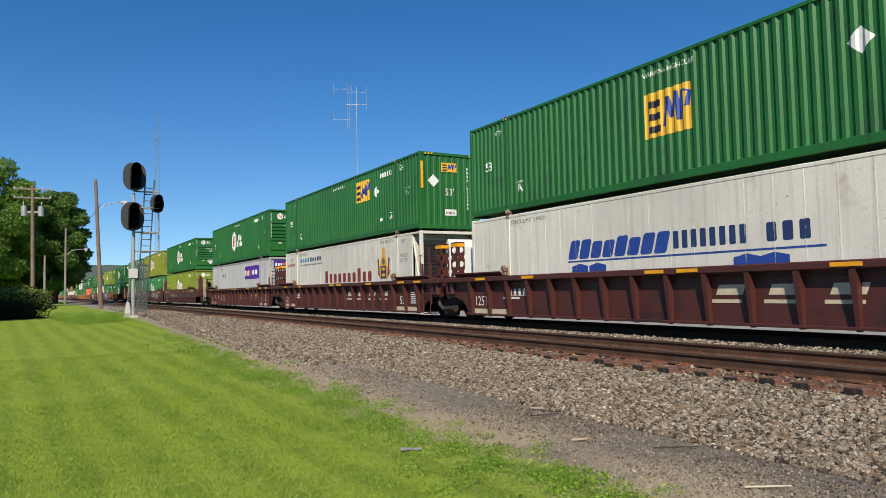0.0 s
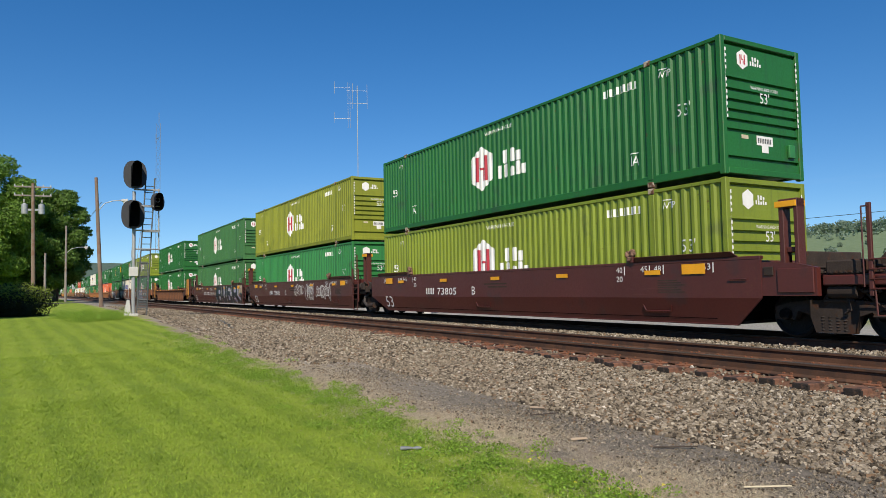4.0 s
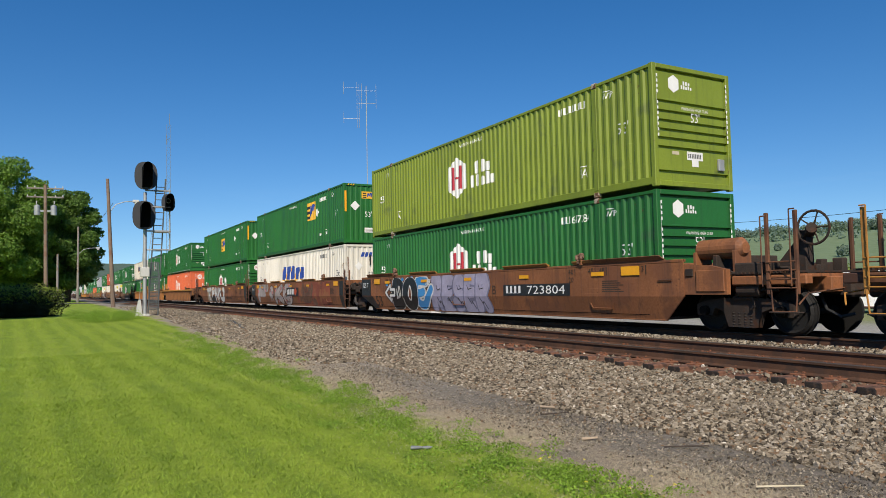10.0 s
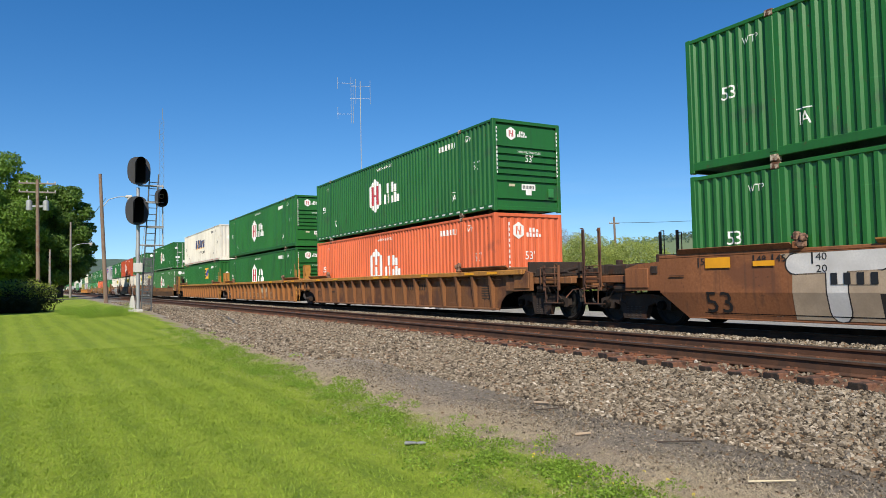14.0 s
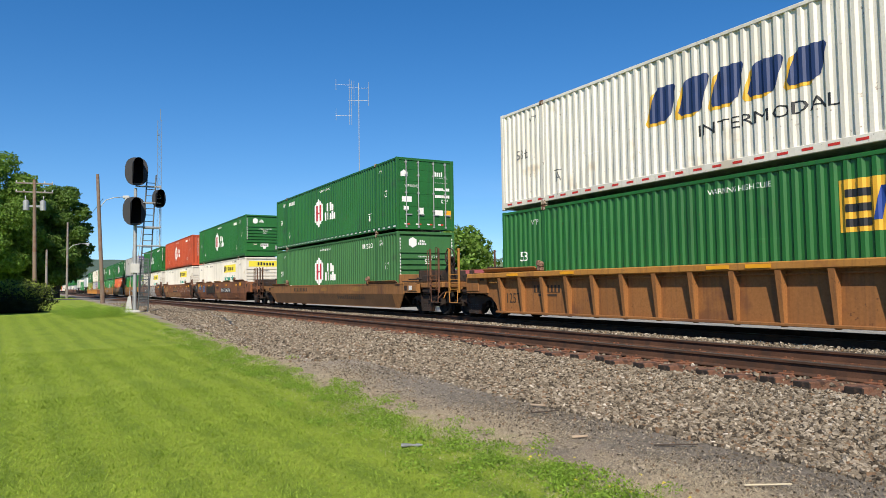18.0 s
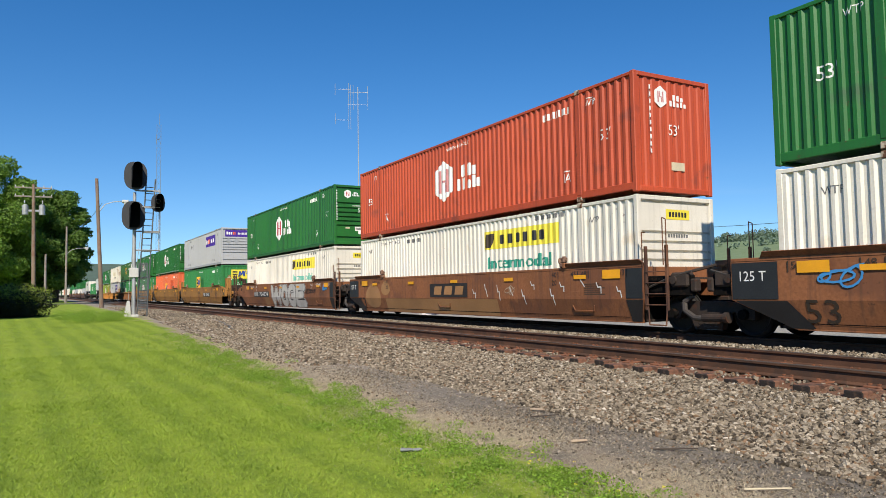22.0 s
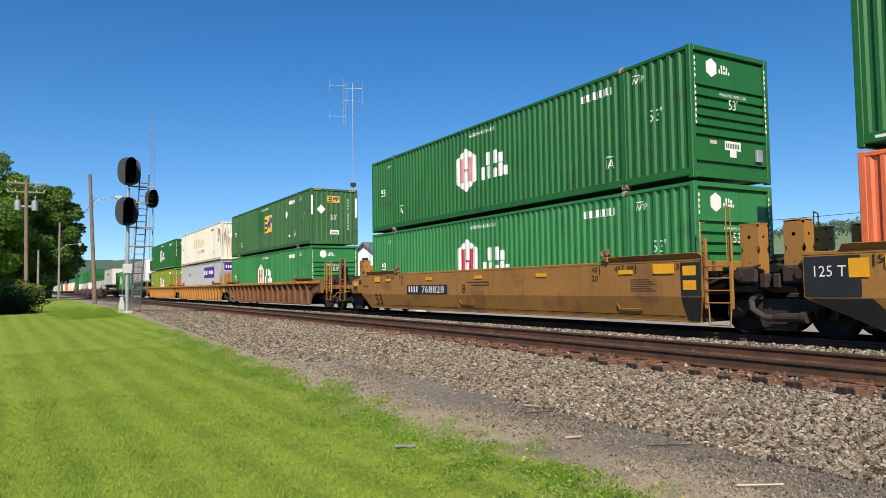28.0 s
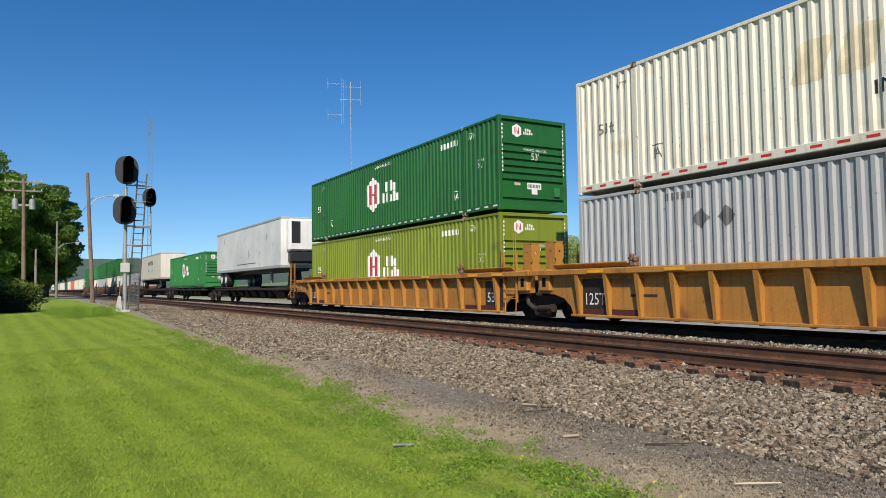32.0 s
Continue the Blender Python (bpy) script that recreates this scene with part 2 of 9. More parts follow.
M["letter_grey"] = surface("letter_grey", (0.13, 0.13, 0.13), 0.6, 0, 0.3, 3.0, 50.0, 0.0)
M["letter_brown"] = surface("letter_brown", (0.045, 0.030, 0.018), 0.7, 0, 0.3, 3.0, 50.0, 0.0)
M["letter_red"] = surface("letter_red", (0.42, 0.022, 0.040), 0.5, 0, 0.2, 3.0, 50.0, 0.0)
M["letter_pink"] = surface("letter_pink", (0.52, 0.20, 0.20), 0.6, 0, 0.25, 3.0, 50.0, 0.0)
M["letter_wine"] = surface("letter_wine", (0.25, 0.025, 0.022), 0.5, 0, 0.2, 3.0, 50.0, 0.0)
M["letter_blue"] = surface("letter_blue", (0.020, 0.060, 0.30), 0.5, 0, 0.15, 3.0, 50.0, 0.0)
M["letter_navy"] = surface("letter_navy", (0.020, 0.040, 0.13), 0.5, 0, 0.2, 3.0, 50.0, 0.0)
M["letter_purple"] = surface("letter_purple", (0.055, 0.018, 0.24), 0.45, 0, 0.12, 3.0, 50.0, 0.0)
M["letter_orange"] = surface("letter_orange", (0.85, 0.14, 0.012), 0.5, 0, 0.1, 3.0, 50.0, 0.0)
M["letter_teal"] = surface("letter_teal", (0.020, 0.24, 0.17), 0.5, 0, 0.15, 3.0, 50.0, 0.0)
M["letter_teal_pale"] = surface("letter_teal_pale", (0.16, 0.46, 0.36), 0.55, 0, 0.15, 3.0, 50.0, 0.0)
M["letter_sky"] = surface("letter_sky", (0.05, 0.24, 0.52), 0.5, 0, 0.15, 3.0, 50.0, 0.0)
M["signal_yellow"] = surface("signal_yellow", (0.80, 0.36, 0.010), 0.5, 0, 0.15, 3.0, 50.0, 0.0)
M["logo_yellow"] = surface("logo_yellow", (0.78, 0.42, 0.030), 0.5, 0, 0.15, 3.0, 50.0, 0.0)
M["pale_yellow"] = surface("pale_yellow", (0.74, 0.62, 0.05), 0.5, 0, 0.15, 3.0, 50.0, 0.0)
M["reflex_red"] = surface("reflex_red", (0.55, 0.03, 0.02), 0.4, 0, 0.1, 3.0, 50.0, 0.0)
M["fitting"] = surface("fitting", (0.50, 0.42, 0.32), 0.7, 0, 0.4, 4.0, 40.0, 0.1, RUST, 0.5)
M["spray_silver"] = surface("spray_silver", (0.50, 0.48, 0.44), 0.5, 0, 0.25, 2.0, 30.0, 0.0)
M["spray_lilac"] = surface("spray_lilac", (0.36, 0.33, 0.44), 0.6, 0, 0.3, 2.0, 30.0, 0.0)
M["spray_white"] = surface("spray_white", (0.62, 0.60, 0.57), 0.6, 0, 0.2, 2.0, 30.0, 0.0)
M["spray_black"] = surface("spray_black", (0.012, 0.013, 0.016), 0.45, 0, 0.3, 2.0, 30.0, 0.0)
M["spray_teal"] = surface("spray_teal", (0.03, 0.17, 0.20), 0.5, 0, 0.3, 2.0, 30.0, 0.0)
M["spray_sand"] = surface("spray_sand", (0.42, 0.32, 0.22), 0.7, 0, 0.3, 2.0, 30.0, 0.0)
M["spray_lilac_dark"] = surface("spray_lilac_dark", (0.20, 0.19, 0.27), 0.6, 0, 0.35, 2.0, 30.0, 0.0)
M["spray_rose"] = surface("spray_rose", (0.40, 0.35, 0.33), 0.6, 0, 0.35, 2.5, 30.0, 0.0, (0.22, 0.15, 0.12), 0.15)
M["spray_deep_teal"] = surface("spray_deep_teal", (0.015, 0.075, 0.085), 0.5, 0, 0.4, 2.0, 30.0, 0.0)
M["spray_umber"] = surface("spray_umber", (0.165, 0.078, 0.045), 0.7, 0, 0.45, 4.0, 40.0, 0.0)
M["patch_tan"] = surface("patch_tan", (0.350, 0.180, 0.070), 0.7, 0, 0.25, 1.0, 30.0, 0.0)
M["patch_red"] = surface("patch_red", (0.270, 0.070, 0.035), 0.7, 0, 0.35, 1.0, 30.0, 0.0, (0.25, 0.095, 0.035), 0.3)
M["patch_lower"] = surface("patch_lower", (0.145, 0.074, 0.028), 0.8, 0, 0.35, 0.8, 30.0, 0.0, None, 0.0, 0.5)
M["patch_gold"] = surface("patch_gold", (0.330, 0.165, 0.038), 0.75, 0, 0.35, 1.0, 30.0, 0.0, None, 0.0, 0.5)
M["clamp"] = surface("clamp", (0.230, 0.130, 0.085), 0.8, 0, 0.4, 6.0, 40.0, 0.2, (0.08, 0.04, 0.025), 0.3)
M["patch_brown"] = surface("patch_brown", (0.26, 0.13, 0.05), 0.7, 0, 0.2, 2.0, 30.0, 0.0)
M["patch_dark"] = surface("patch_dark", (0.022, 0.018, 0.016), 0.7, 0, 0.3, 2.0, 30.0, 0.0)

# ---- ground ----
NEAR_TRACK, FAR_TRACK = 9.34, 13.105
BEND = -2.0e-5


def bend(x):
    """How far the line swings aside on its way into the distance."""
    return BEND * min(x, 0.0) ** 2 if x > -900 else BEND * (810000 + 1800 * (-x - 900))


def ease(a, b, x):
    t = min(max((x - a) / (b - a), 0.0), 1.0)
    return t * t * (3 - 2 * t)


def lawn_level(x):
    return -0.47 + 0.47 * min(max((-x - 8) / 28, 0.0), 1.0) + (0.04 * ease(36, 60, -x))


def level(x, y):
    """The height of the ground."""
    q = y - bend(x)
    low = lawn_level(x)
    bed = -0.245
    if q < 8.7:
        k = ease(5.6, 8.7, q) if x > -22 else ease(4.4, 8.7, q)
        z = low + (bed - 0.015 - low) * k
    elif q < 15.0:
        # a crown of fresh stones between the two tracks
        z = bed + 0.105 * ease(10.75, 11.1, q) * (1 - ease(11.85, 12.3, q))
    else:
        z = bed - 0.22 * ease(15.0, 17.5, q)
    z += 0.056 * ease(8.12, 8.35, q) * (1 - ease(10.35, 10.6, q))
    z += 0.04 * ease(9, 16, -x) * ease(7.3, 8.0, q) * (1 - ease(8.0, 8.35, q))
    if q > 70:
        z += 43.0 * ease(60, 640, q) * (1.0 + 0.06 * math.sin(x * 0.012 + 1.0)) * ease(-900, 300, x + 600)
    return z


def spaced(spans):
    out = []
    for a, b, s in spans:
        n = max(1, round((b - a) / s))
        out += [a + (b - a) * i / n for i in range(n)]
    return out + [spans[-1][1]]


def ground_material():
    m = bpy.data.materials.new("ground_cover")
    m.use_nodes = True
    N, K = m.node_tree.nodes, m.node_tree.links
    bsdf = N["Principled BSDF"]
    bsdf.inputs["Specular IOR Level"].default_value = 0.2
    co = N.new("ShaderNodeTexCoord")
    sep = N.new("ShaderNodeSeparateXYZ")
    K.new(co.outputs["Object"], sep.inputs[0])

    def noise_(sc, det=5.0, rough=0.55, stretch=None):
        src = co.outputs["Object"]
        if stretch:
            mp = N.new("ShaderNodeMapping")
            mp.inputs["Scale"].default_value = stretch
            K.new(src, mp.inputs[0])
            src = mp.outputs[0]
        t = N.new("ShaderNodeTexNoise")
        t.inputs["Scale"].default_value, t.inputs["Detail"].default_value, t.inputs["Roughness"].default_value = sc, det, rough
        K.new(src, t.inputs["Vector"])
        return t.outputs["Fac"]

    def ramp(src, a, b, lo=0.0, hi=1.0):
        r = N.new("ShaderNodeMapRange")
        r.inputs[1].default_value, r.inputs[2].default_value, r.inputs[3].default_value, r.inputs[4].default_value = a, b, lo, hi
        K.new(src, r.inputs[0])
        return r.outputs[0]

    def mix(fac, a, b):
        x = N.new("ShaderNodeMix")
        x.data_type = "RGBA"
        K.new(fac, x.inputs[0])
        for s, i in ((a, 6), (b, 7)):
            if isinstance(s, tuple): x.inputs[i].default_value = (*s, 1)
            else: K.new(s, x.inputs[i])
        return x.outputs[2]

    def calc(op, a, b):
        x = N.new("ShaderNodeMath")
        x.operation = op
        for s, i in ((a, 0), (b, 1)):
            if isinstance(s, (int, float)): x.inputs[i].default_value = s
            else: K.new(s, x.inputs[i])
        return x.outputs[0]

    broad, mid, fine, grain = noise_(0.25), noise_(1.6, 6.0), noise_(14.0, 6.0, 0.65), noise_(70.0, 4.0, 0.7)
    # mown lawn, with soft mowing stripes and thin spots
    stripe = N.new("ShaderNodeTexWave")
    stripe.inputs["Scale"].default_value, stripe.inputs["Distortion"].default_value = 0.50, 2.5
    mp = N.new("ShaderNodeMapping")
    mp.inputs["Rotation"].default_value = (0, 0, radians(87))
    K.new(co.outputs["Object"], mp.inputs[0])
    K.new(mp.outputs[0], stripe.inputs["Vector"])
    lawn = mix(ramp(mid, 0.3, 0.7), (0.150, 0.235, 0.020), (0.290, 0.375, 0.034))
    lawn = mix(ramp(stripe.outputs["Fac"], 0.25, 0.75, 0.0, 0.6), lawn, (0.350, 0.425, 0.045))
    lawn = mix(ramp(fine, 0.35, 0.7, 0.0, 0.6), lawn, (0.070, 0.125, 0.010))
    lawn = mix(ramp(grain, 0.45, 0.75, 0.0, 0.55), lawn, (0.310, 0.400, 0.080))
    # dry grass, soil and cinders between the lawn and the stones
    dry = mix(ramp(fine, 0.3, 0.7), (0.175, 0.138, 0.100), (0.360, 0.290, 0.210))
    dry = mix(ramp(grain, 0.4, 0.75, 0.0, 0.6), dry, (0.46, 0.37, 0.26))
    cinder = mix(ramp(fine, 0.3, 0.7), (0.070, 0.060, 0.048), (0.225, 0.195, 0.158))
    cinder = mix(ramp(grain, 0.45, 0.72, 0.0, 0.7), cinder, (0.31, 0.275, 0.23))
    cell = N.new("ShaderNodeTexVoronoi")
    cell.inputs["Scale"].default_value = 16.0
    K.new(co.outputs["Object"], cell.inputs["Vector"])
    hsv = N.new("ShaderNodeSeparateColor")
    K.new(cell.outputs["Color"], hsv.inputs[0])
    stone = mix(ramp(hsv.outputs[0], 0.0, 1.0), (0.060, 0.050, 0.040), (0.330, 0.280, 0.220))
    stone = mix(ramp(cell.outputs["Distance"], 0.018, 0.045, 0.9, 0.0), stone, (0.02, 0.018, 0.016))
    oily = mix(ramp(fine, 0.3, 0.7), (0.110, 0.055, 0.034), (0.230, 0.115, 0.068))
    gravel = mix(ramp(fine, 0.3, 0.7), (0.130, 0.112, 0.090), (0.330, 0.295, 0.250))
    gravel = mix(ramp(grain, 0.45, 0.72, 0.0, 0.7), gravel, (0.44, 0.41, 0.36))
    cinder = mix(ramp(sep.outputs[0], -13.0, -7.5, 1.0, 0.0), cinder, gravel)
    wobble = calc("MULTIPLY", calc("SUBTRACT", mid, 0.5), 2.2)
    wobble2 = calc("MULTIPLY", calc("SUBTRACT", fine, 0.5), 0.9)
    bendy = calc("MULTIPLY", calc("MULTIPLY", sep.outputs[0], sep.outputs[0]), -BEND)
    q = calc("ADD", sep.outputs[1], bendy)
    qq = calc("ADD", calc("ADD", q, wobble), wobble2)
    out = mix(ramp(qq, 3.55, 3.95), lawn, dry)
    out = mix(ramp(qq, 3.90, 4.40), out, cinder)
    out = mix(ramp(qq, 5.5, 6.2), out, stone)
    out = mix(ramp(calc("ABSOLUTE", calc("SUBTRACT", q, NEAR_TRACK), 0), 1.25, 1.75, 0.9, 0.0), out, oily)
    # Shadow under the train put into the colour: near-black band along the far track.
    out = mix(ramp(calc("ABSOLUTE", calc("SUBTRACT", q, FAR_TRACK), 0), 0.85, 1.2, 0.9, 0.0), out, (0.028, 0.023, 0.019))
    field = mix(ramp(broad, 0.3, 0.7), (0.120, 0.175, 0.082), (0.190, 0.240, 0.128))
    pale = mix(ramp(fine, 0.3, 0.7), (0.13, 0.15, 0.05), (0.28, 0.29, 0.15))
    chips = mix(ramp(fine, 0.3, 0.7), (0.20, 0.19, 0.165), (0.42, 0.40, 0.355))
    out = mix(ramp(q, 14.6, 15.2), out, chips)
    out = mix(ramp(qq, 22.5, 26.0), out, pale)
    out = mix(ramp(qq, 28.0, 33.0), out, field)
    K.new(out, bsdf.inputs["Base Color"])
    bsdf.inputs["Roughness"].default_value = 0.9
    b = N.new("ShaderNodeBump")
    b.inputs["Strength"].default_value, b.inputs["Distance"].default_value = 0.7, 0.05
    K.new(calc("ADD", fine, calc("MULTIPLY", grain, 0.5)), b.inputs["Height"])
    K.new(b.outputs[0], bsdf.inputs["Normal"])
    return m


def ground():
    xs = spaced([(-4000, -1000, 500), (-1000, -200, 50), (-200, -60, 8), (-60, 14, 1.0), (14, 200, 12), (200, 4000, 600)])
    ys = spaced([(-4000, -400, 600), (-400, -20, 40), (-20, 3, 1.5), (3, 7, 0.35), (7, 13, 0.15), (13, 18, 0.35), (18, 60, 4), (60, 700, 32), (700, 4000, 600)])
    b = Mb()
    b.v = [(x, y, level(x, y) + 0.02 * noise.noise((x * 0.7, y * 0.7, 0)) * (1 if -60 < x < 14 else 0)) for x in xs for y in ys]
    n = len(ys)
    b.f = [(i * n + j, (i + 1) * n + j, (i + 1) * n + j + 1, i * n + j + 1) for i in range(len(xs) - 1) for j in range(n - 1)]
    ob = new("ground", b.mesh("ground", True))
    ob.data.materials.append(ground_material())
    return tagged(ob, "mown green lawn, dry verge and gravel beside the tracks", "ground", kind="structure")


ground()

# ---- tracks ----
M["rail_side"] = surface("rail_side", (0.105, 0.052, 0.031), 0.85, 0.0, 0.35, 2.0, 40.0, 0.2, (0.065, 0.036, 0.024), 0.35, spec=0.25)
M["rail_head"] = surface("rail_head", (0.125, 0.100, 0.080), 0.5, 0.5, 0.25, 1.0, 30.0, 0.05, (0.07, 0.05, 0.04), 0.3)
M["plate_rust"] = surface("plate_rust", (0.260, 0.105, 0.052), 0.9, 0.1, 0.35, 6.0, 60.0, 0.3, (0.12, 0.04, 0.02), 0.3)

LINE_X = spaced([(-900, -200, 25), (-200, -40, 8), (-40, 40, 20), (40, 120, 40)])


def rail(y0, name):
    prof = [(-0.070, -0.185), (0.070, -0.185), (0.070, -0.172), (0.012, -0.150), (0.009, -0.050), (0.036, -0.036), (0.037, -0.008), (0.028, -0.001), (-0.028, -0.001), (-0.037, -0.008), (-0.036, -0.036), (-0.009, -0.050), (-0.012, -0.150), (-0.070, -0.172)]
    b, k = Mb(), len(prof)
    for x in LINE_X:
        b.v += [(x, y0 + bend(x) + p, q) for p, q in prof]
    for i in range(len(LINE_X) - 1):
        b.f += [(i * k + j, i * k + (j + 1) % k, (i + 1) * k + (j + 1) % k, (i + 1) * k + j) for j in range(k)]
    me = b.mesh(name)
    me.materials.append(M["rail_side"])
    me.materials.append(M["rail_head"])
    me.polygons.foreach_set("material_index", [1 if (i % k) in (6, 7, 8) else 0 for i in range(len(me.polygons))])
    return me


def track(yc, label):
    root = new("track")
    tagged(root, label, "railway track", kind="structure")
    for s in (-0.753, 0.753):
        part("rail", rail(yc + s, "rail"), None, root)
    return root


near_track = track(yc=NEAR_TRACK, label="empty railway track with rusty rails on worn wooden ties")
far_track = track(yc=FAR_TRACK, label="railway track under the freight train, bedded in grey stones")

# ---- signal mast ----
M["galv"] = surface("galv", (0.36, 0.37, 0.375), 0.55, 0.35, 0.2, 3.0, 40.0, 0.05)
M["concrete"] = surface("concrete", (0.52, 0.51, 0.48), 0.85, 0.0, 0.2, 2.0, 30.0, 0.2)
M["pole_wood"] = surface("pole_wood", (0.215, 0.155, 0.115), 0.9, 0.0, 0.3, 1.0, 20.0, 0.4, (0.17, 0.095, 0.065), 0.3, 0.4)
M["pole_grey"] = surface("pole_grey", (0.26, 0.235, 0.21), 0.9, 0.0, 0.3, 1.0, 20.0, 0.4, (0.2, 0.15, 0.11), 0.3, 0.4)
M["target_black"] = surface("target_black", (0.030, 0.031, 0.036), 0.6, 0.0, 0.2, 3.0, 30.0, 0.03)
M["lens"] = surface("lens", (0.008, 0.008, 0.009), 0.2, 0.0, 0.1, 3.0, 40.0, 0.0)
# Tower grey with the haze of distance mixed into it.
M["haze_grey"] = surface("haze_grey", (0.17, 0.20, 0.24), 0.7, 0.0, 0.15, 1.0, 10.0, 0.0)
M["mesh_grey"] = surface("mesh_grey", (0.10, 0.11, 0.115), 0.6, 0.3, 0.25, 6.0, 60.0, 0.2)


def oval(w, h, n=28):
    """The outline of a signal target: upright sides, round top and bottom."""
    pts, r = [], w / 2
    for i in range(n):
        a = 2 * math.pi * i / n
        c, s = math.cos(a), math.sin(a)
        k = (abs(c) ** 2.6 + abs(s) ** 2.6) ** (-1 / 2.6)
        pts.append((c * k * r, s * k * h / 2))
    return pts


def signal_head(root, x, y, z, w, h, hood):
    m = Matrix.Translation((x, y, z)) @ pose(0, 0, 0, 0, 0, -3)
    head = part("signal_head", Mb().prism([(p, q) for p, q in oval(w, h)], "x", -0.04, 0.0), M["target_black"], root, "black oval signal target", at=m)
    b = Mb()
    n = 18
    hw, top = w * hood, h * 0.42
    ring0, ring1 = [], []
    for i in range(n + 1):
        a = math.pi * (1 - i / n)
        px, pz = math.cos(a) * hw / 2, math.sin(a) * hw / 2 + top - hw / 2
        ring0.append((0.0, px, pz))
        ring1.append((0.8, px * 0.86, pz * 0.98))
    ring0 = [(0.0, -hw / 2, -top)] + ring0 + [(0.0, hw / 2, -top)]
    ring1 = [(0.35, -hw / 2 * 0.95, -top)] + ring1 + [(0.35, hw / 2 * 0.95, -top)]
    k = len(ring0)
    b.add(ring0 + ring1, [(i, i + 1, k + i + 1, k + i) for i in range(k - 1)])
    b.v = [(x_, y_ + 0.05 * w, z_) for x_, y_, z_ in b.v]
    part("hood", b, M["deep_black"], head, "black sheet-metal hood")
    # Added plate: the dark inside of the hood drawn as black colour.
    part("hood_back", Mb().prism([(y_ + 0.05 * w, z_) for _, y_, z_ in ring0], "x", 0.001, 0.006), M["deep_black"], head, "added black plate standing for the shade inside the hood")
    for j in (0.26, 0.0, -0.26) if h > 1 else (0.1,):
        part("lens", Mb().cyl((0.002, 0, j * h), (0.03, 0, j * h), 0.11, n=16), M["deep_black"], head, "dark glass lens")
    if h < 1: part("lens_ring", Mb().ring((0.04, 0, 0.1 * h), "x", 0.10, 0.018, 18, 6), M["galv"], head, "pale ring round the lens")
    part("bracket", Mb().box(-0.28, -0.04, -0.06, 0.06, -0.1, 0.1, 0.01), M["galv"], head)


def signal_mast(x, y):
    z0 = level(x, y)
    r = thing("railway_signal", "tall grey railway signal mast with black oval heads and ladder", "signal", at=(x, y, z0))
    part("base", Mb().box(-0.25, 0.25, -0.2, 0.2, -0.1, 0.10, 0.02), M["concrete"], r, "low concrete footing")
    part("mast", Mb().cyl((0, 0, 0.0), (0.02, 0, 5.9), 0.095, 0.075, n=14), M["galv"], r)
    part("junction_box", Mb().box(-0.14, 0.15, -0.2, 0.2, 1.85, 2.3, 0.02), M["concrete"], r, "pale grey box")
    signal_head(r, 0.22, 0.02, 6.68, 1.02, 1.34, 0.46)
    signal_head(r, 0.22, -0.06, 4.78, 1.02, 1.36, 0.46)
    signal_head(r, 0.22, 1.02, 5.42, 0.62, 0.86, 0.60)
    # ladder with its cage and rests
    lad = part("ladder", Mb().cyl((0.0, 0.14, 0), (0.0, 0.52, 6.6), 0.032, n=8).cyl((0.0, 0.58, 0), (0.0, 0.92, 6.6), 0.032, n=8), M["mesh_grey"], r)
    for i in range(20):
        z = 0.3 + i * 0.31
        k = z / 6.6
        part("rung", Mb().cyl((0, 0.14 + 0.38 * k, z), (0, 0.58 + 0.34 * k, z), 0.02, n=6), M["mesh_grey"], lad)
    g0, g1 = 0.16, 0.62
    guard = part("ladder_guard", Mb().box(0.04, 0.055, g0, g0 + 0.04, 0.35, 2.55).box(0.04, 0.055, g1 - 0.04, g1, 0.35, 2.55).box(0.04, 0.055, g0 + 0.04, g1 - 0.04, 2.51, 2.55).box(0.04, 0.055, g0 + 0.04, g1 - 0.04, 0.35, 0.39), M["mesh_grey"], r, "grey mesh climbing guard")
    for i in range(10):
        part("guard_bar", Mb().box(0.044, 0.052, g0 + 0.06 + i * 0.036, g0 + 0.076 + i * 0.036, 0.39, 2.51), M["mesh_grey"], guard)
    for i in range(14):
        part("guard_bar", Mb().box(0.046, 0.050, g0 + 0.04, g1 - 0.04, 0.5 + i * 0.146, 0.52 + i * 0.146), M["mesh_grey"], guard)
    plat = Mb()
    for z in (3.15, 4.05, 5.2, 6.0):
        plat.cyl((0, 0, z), (0, 1.15, z), 0.035, n=8).cyl((0.3, 0.3, z), (0.3, 1.1, z), 0.02, n=6)
    plat.cyl((0, 1.1, 3.1), (0, 1.1, 6.1), 0.025, n=8)
    plat.box(-0.2, 0.3, 0.4, 1.05, 3.98, 4.02)
    part("platform", plat, M["galv"], r)
    wires = Mb()
    wires.cyl((-0.1, -0.25, 0.3), (0, 0.0, 4.4), 0.012, n=5).cyl((0.1, -0.12, 0.3), (0, 0.3, 4.0), 0.012, n=5)
    part("brace", wires, M["galv"], r)
    part("cable_box", Mb().prism([(-0.42, 0), (-0.12, 0), (-0.18, 0.75), (-0.28, 0.75)], "x", -0.15, 0.15), M["concrete"], r, "pale tapered box at the footing")


signal_mast(-36.0, 3.66)
signal_mast(-36.4, 19.6)


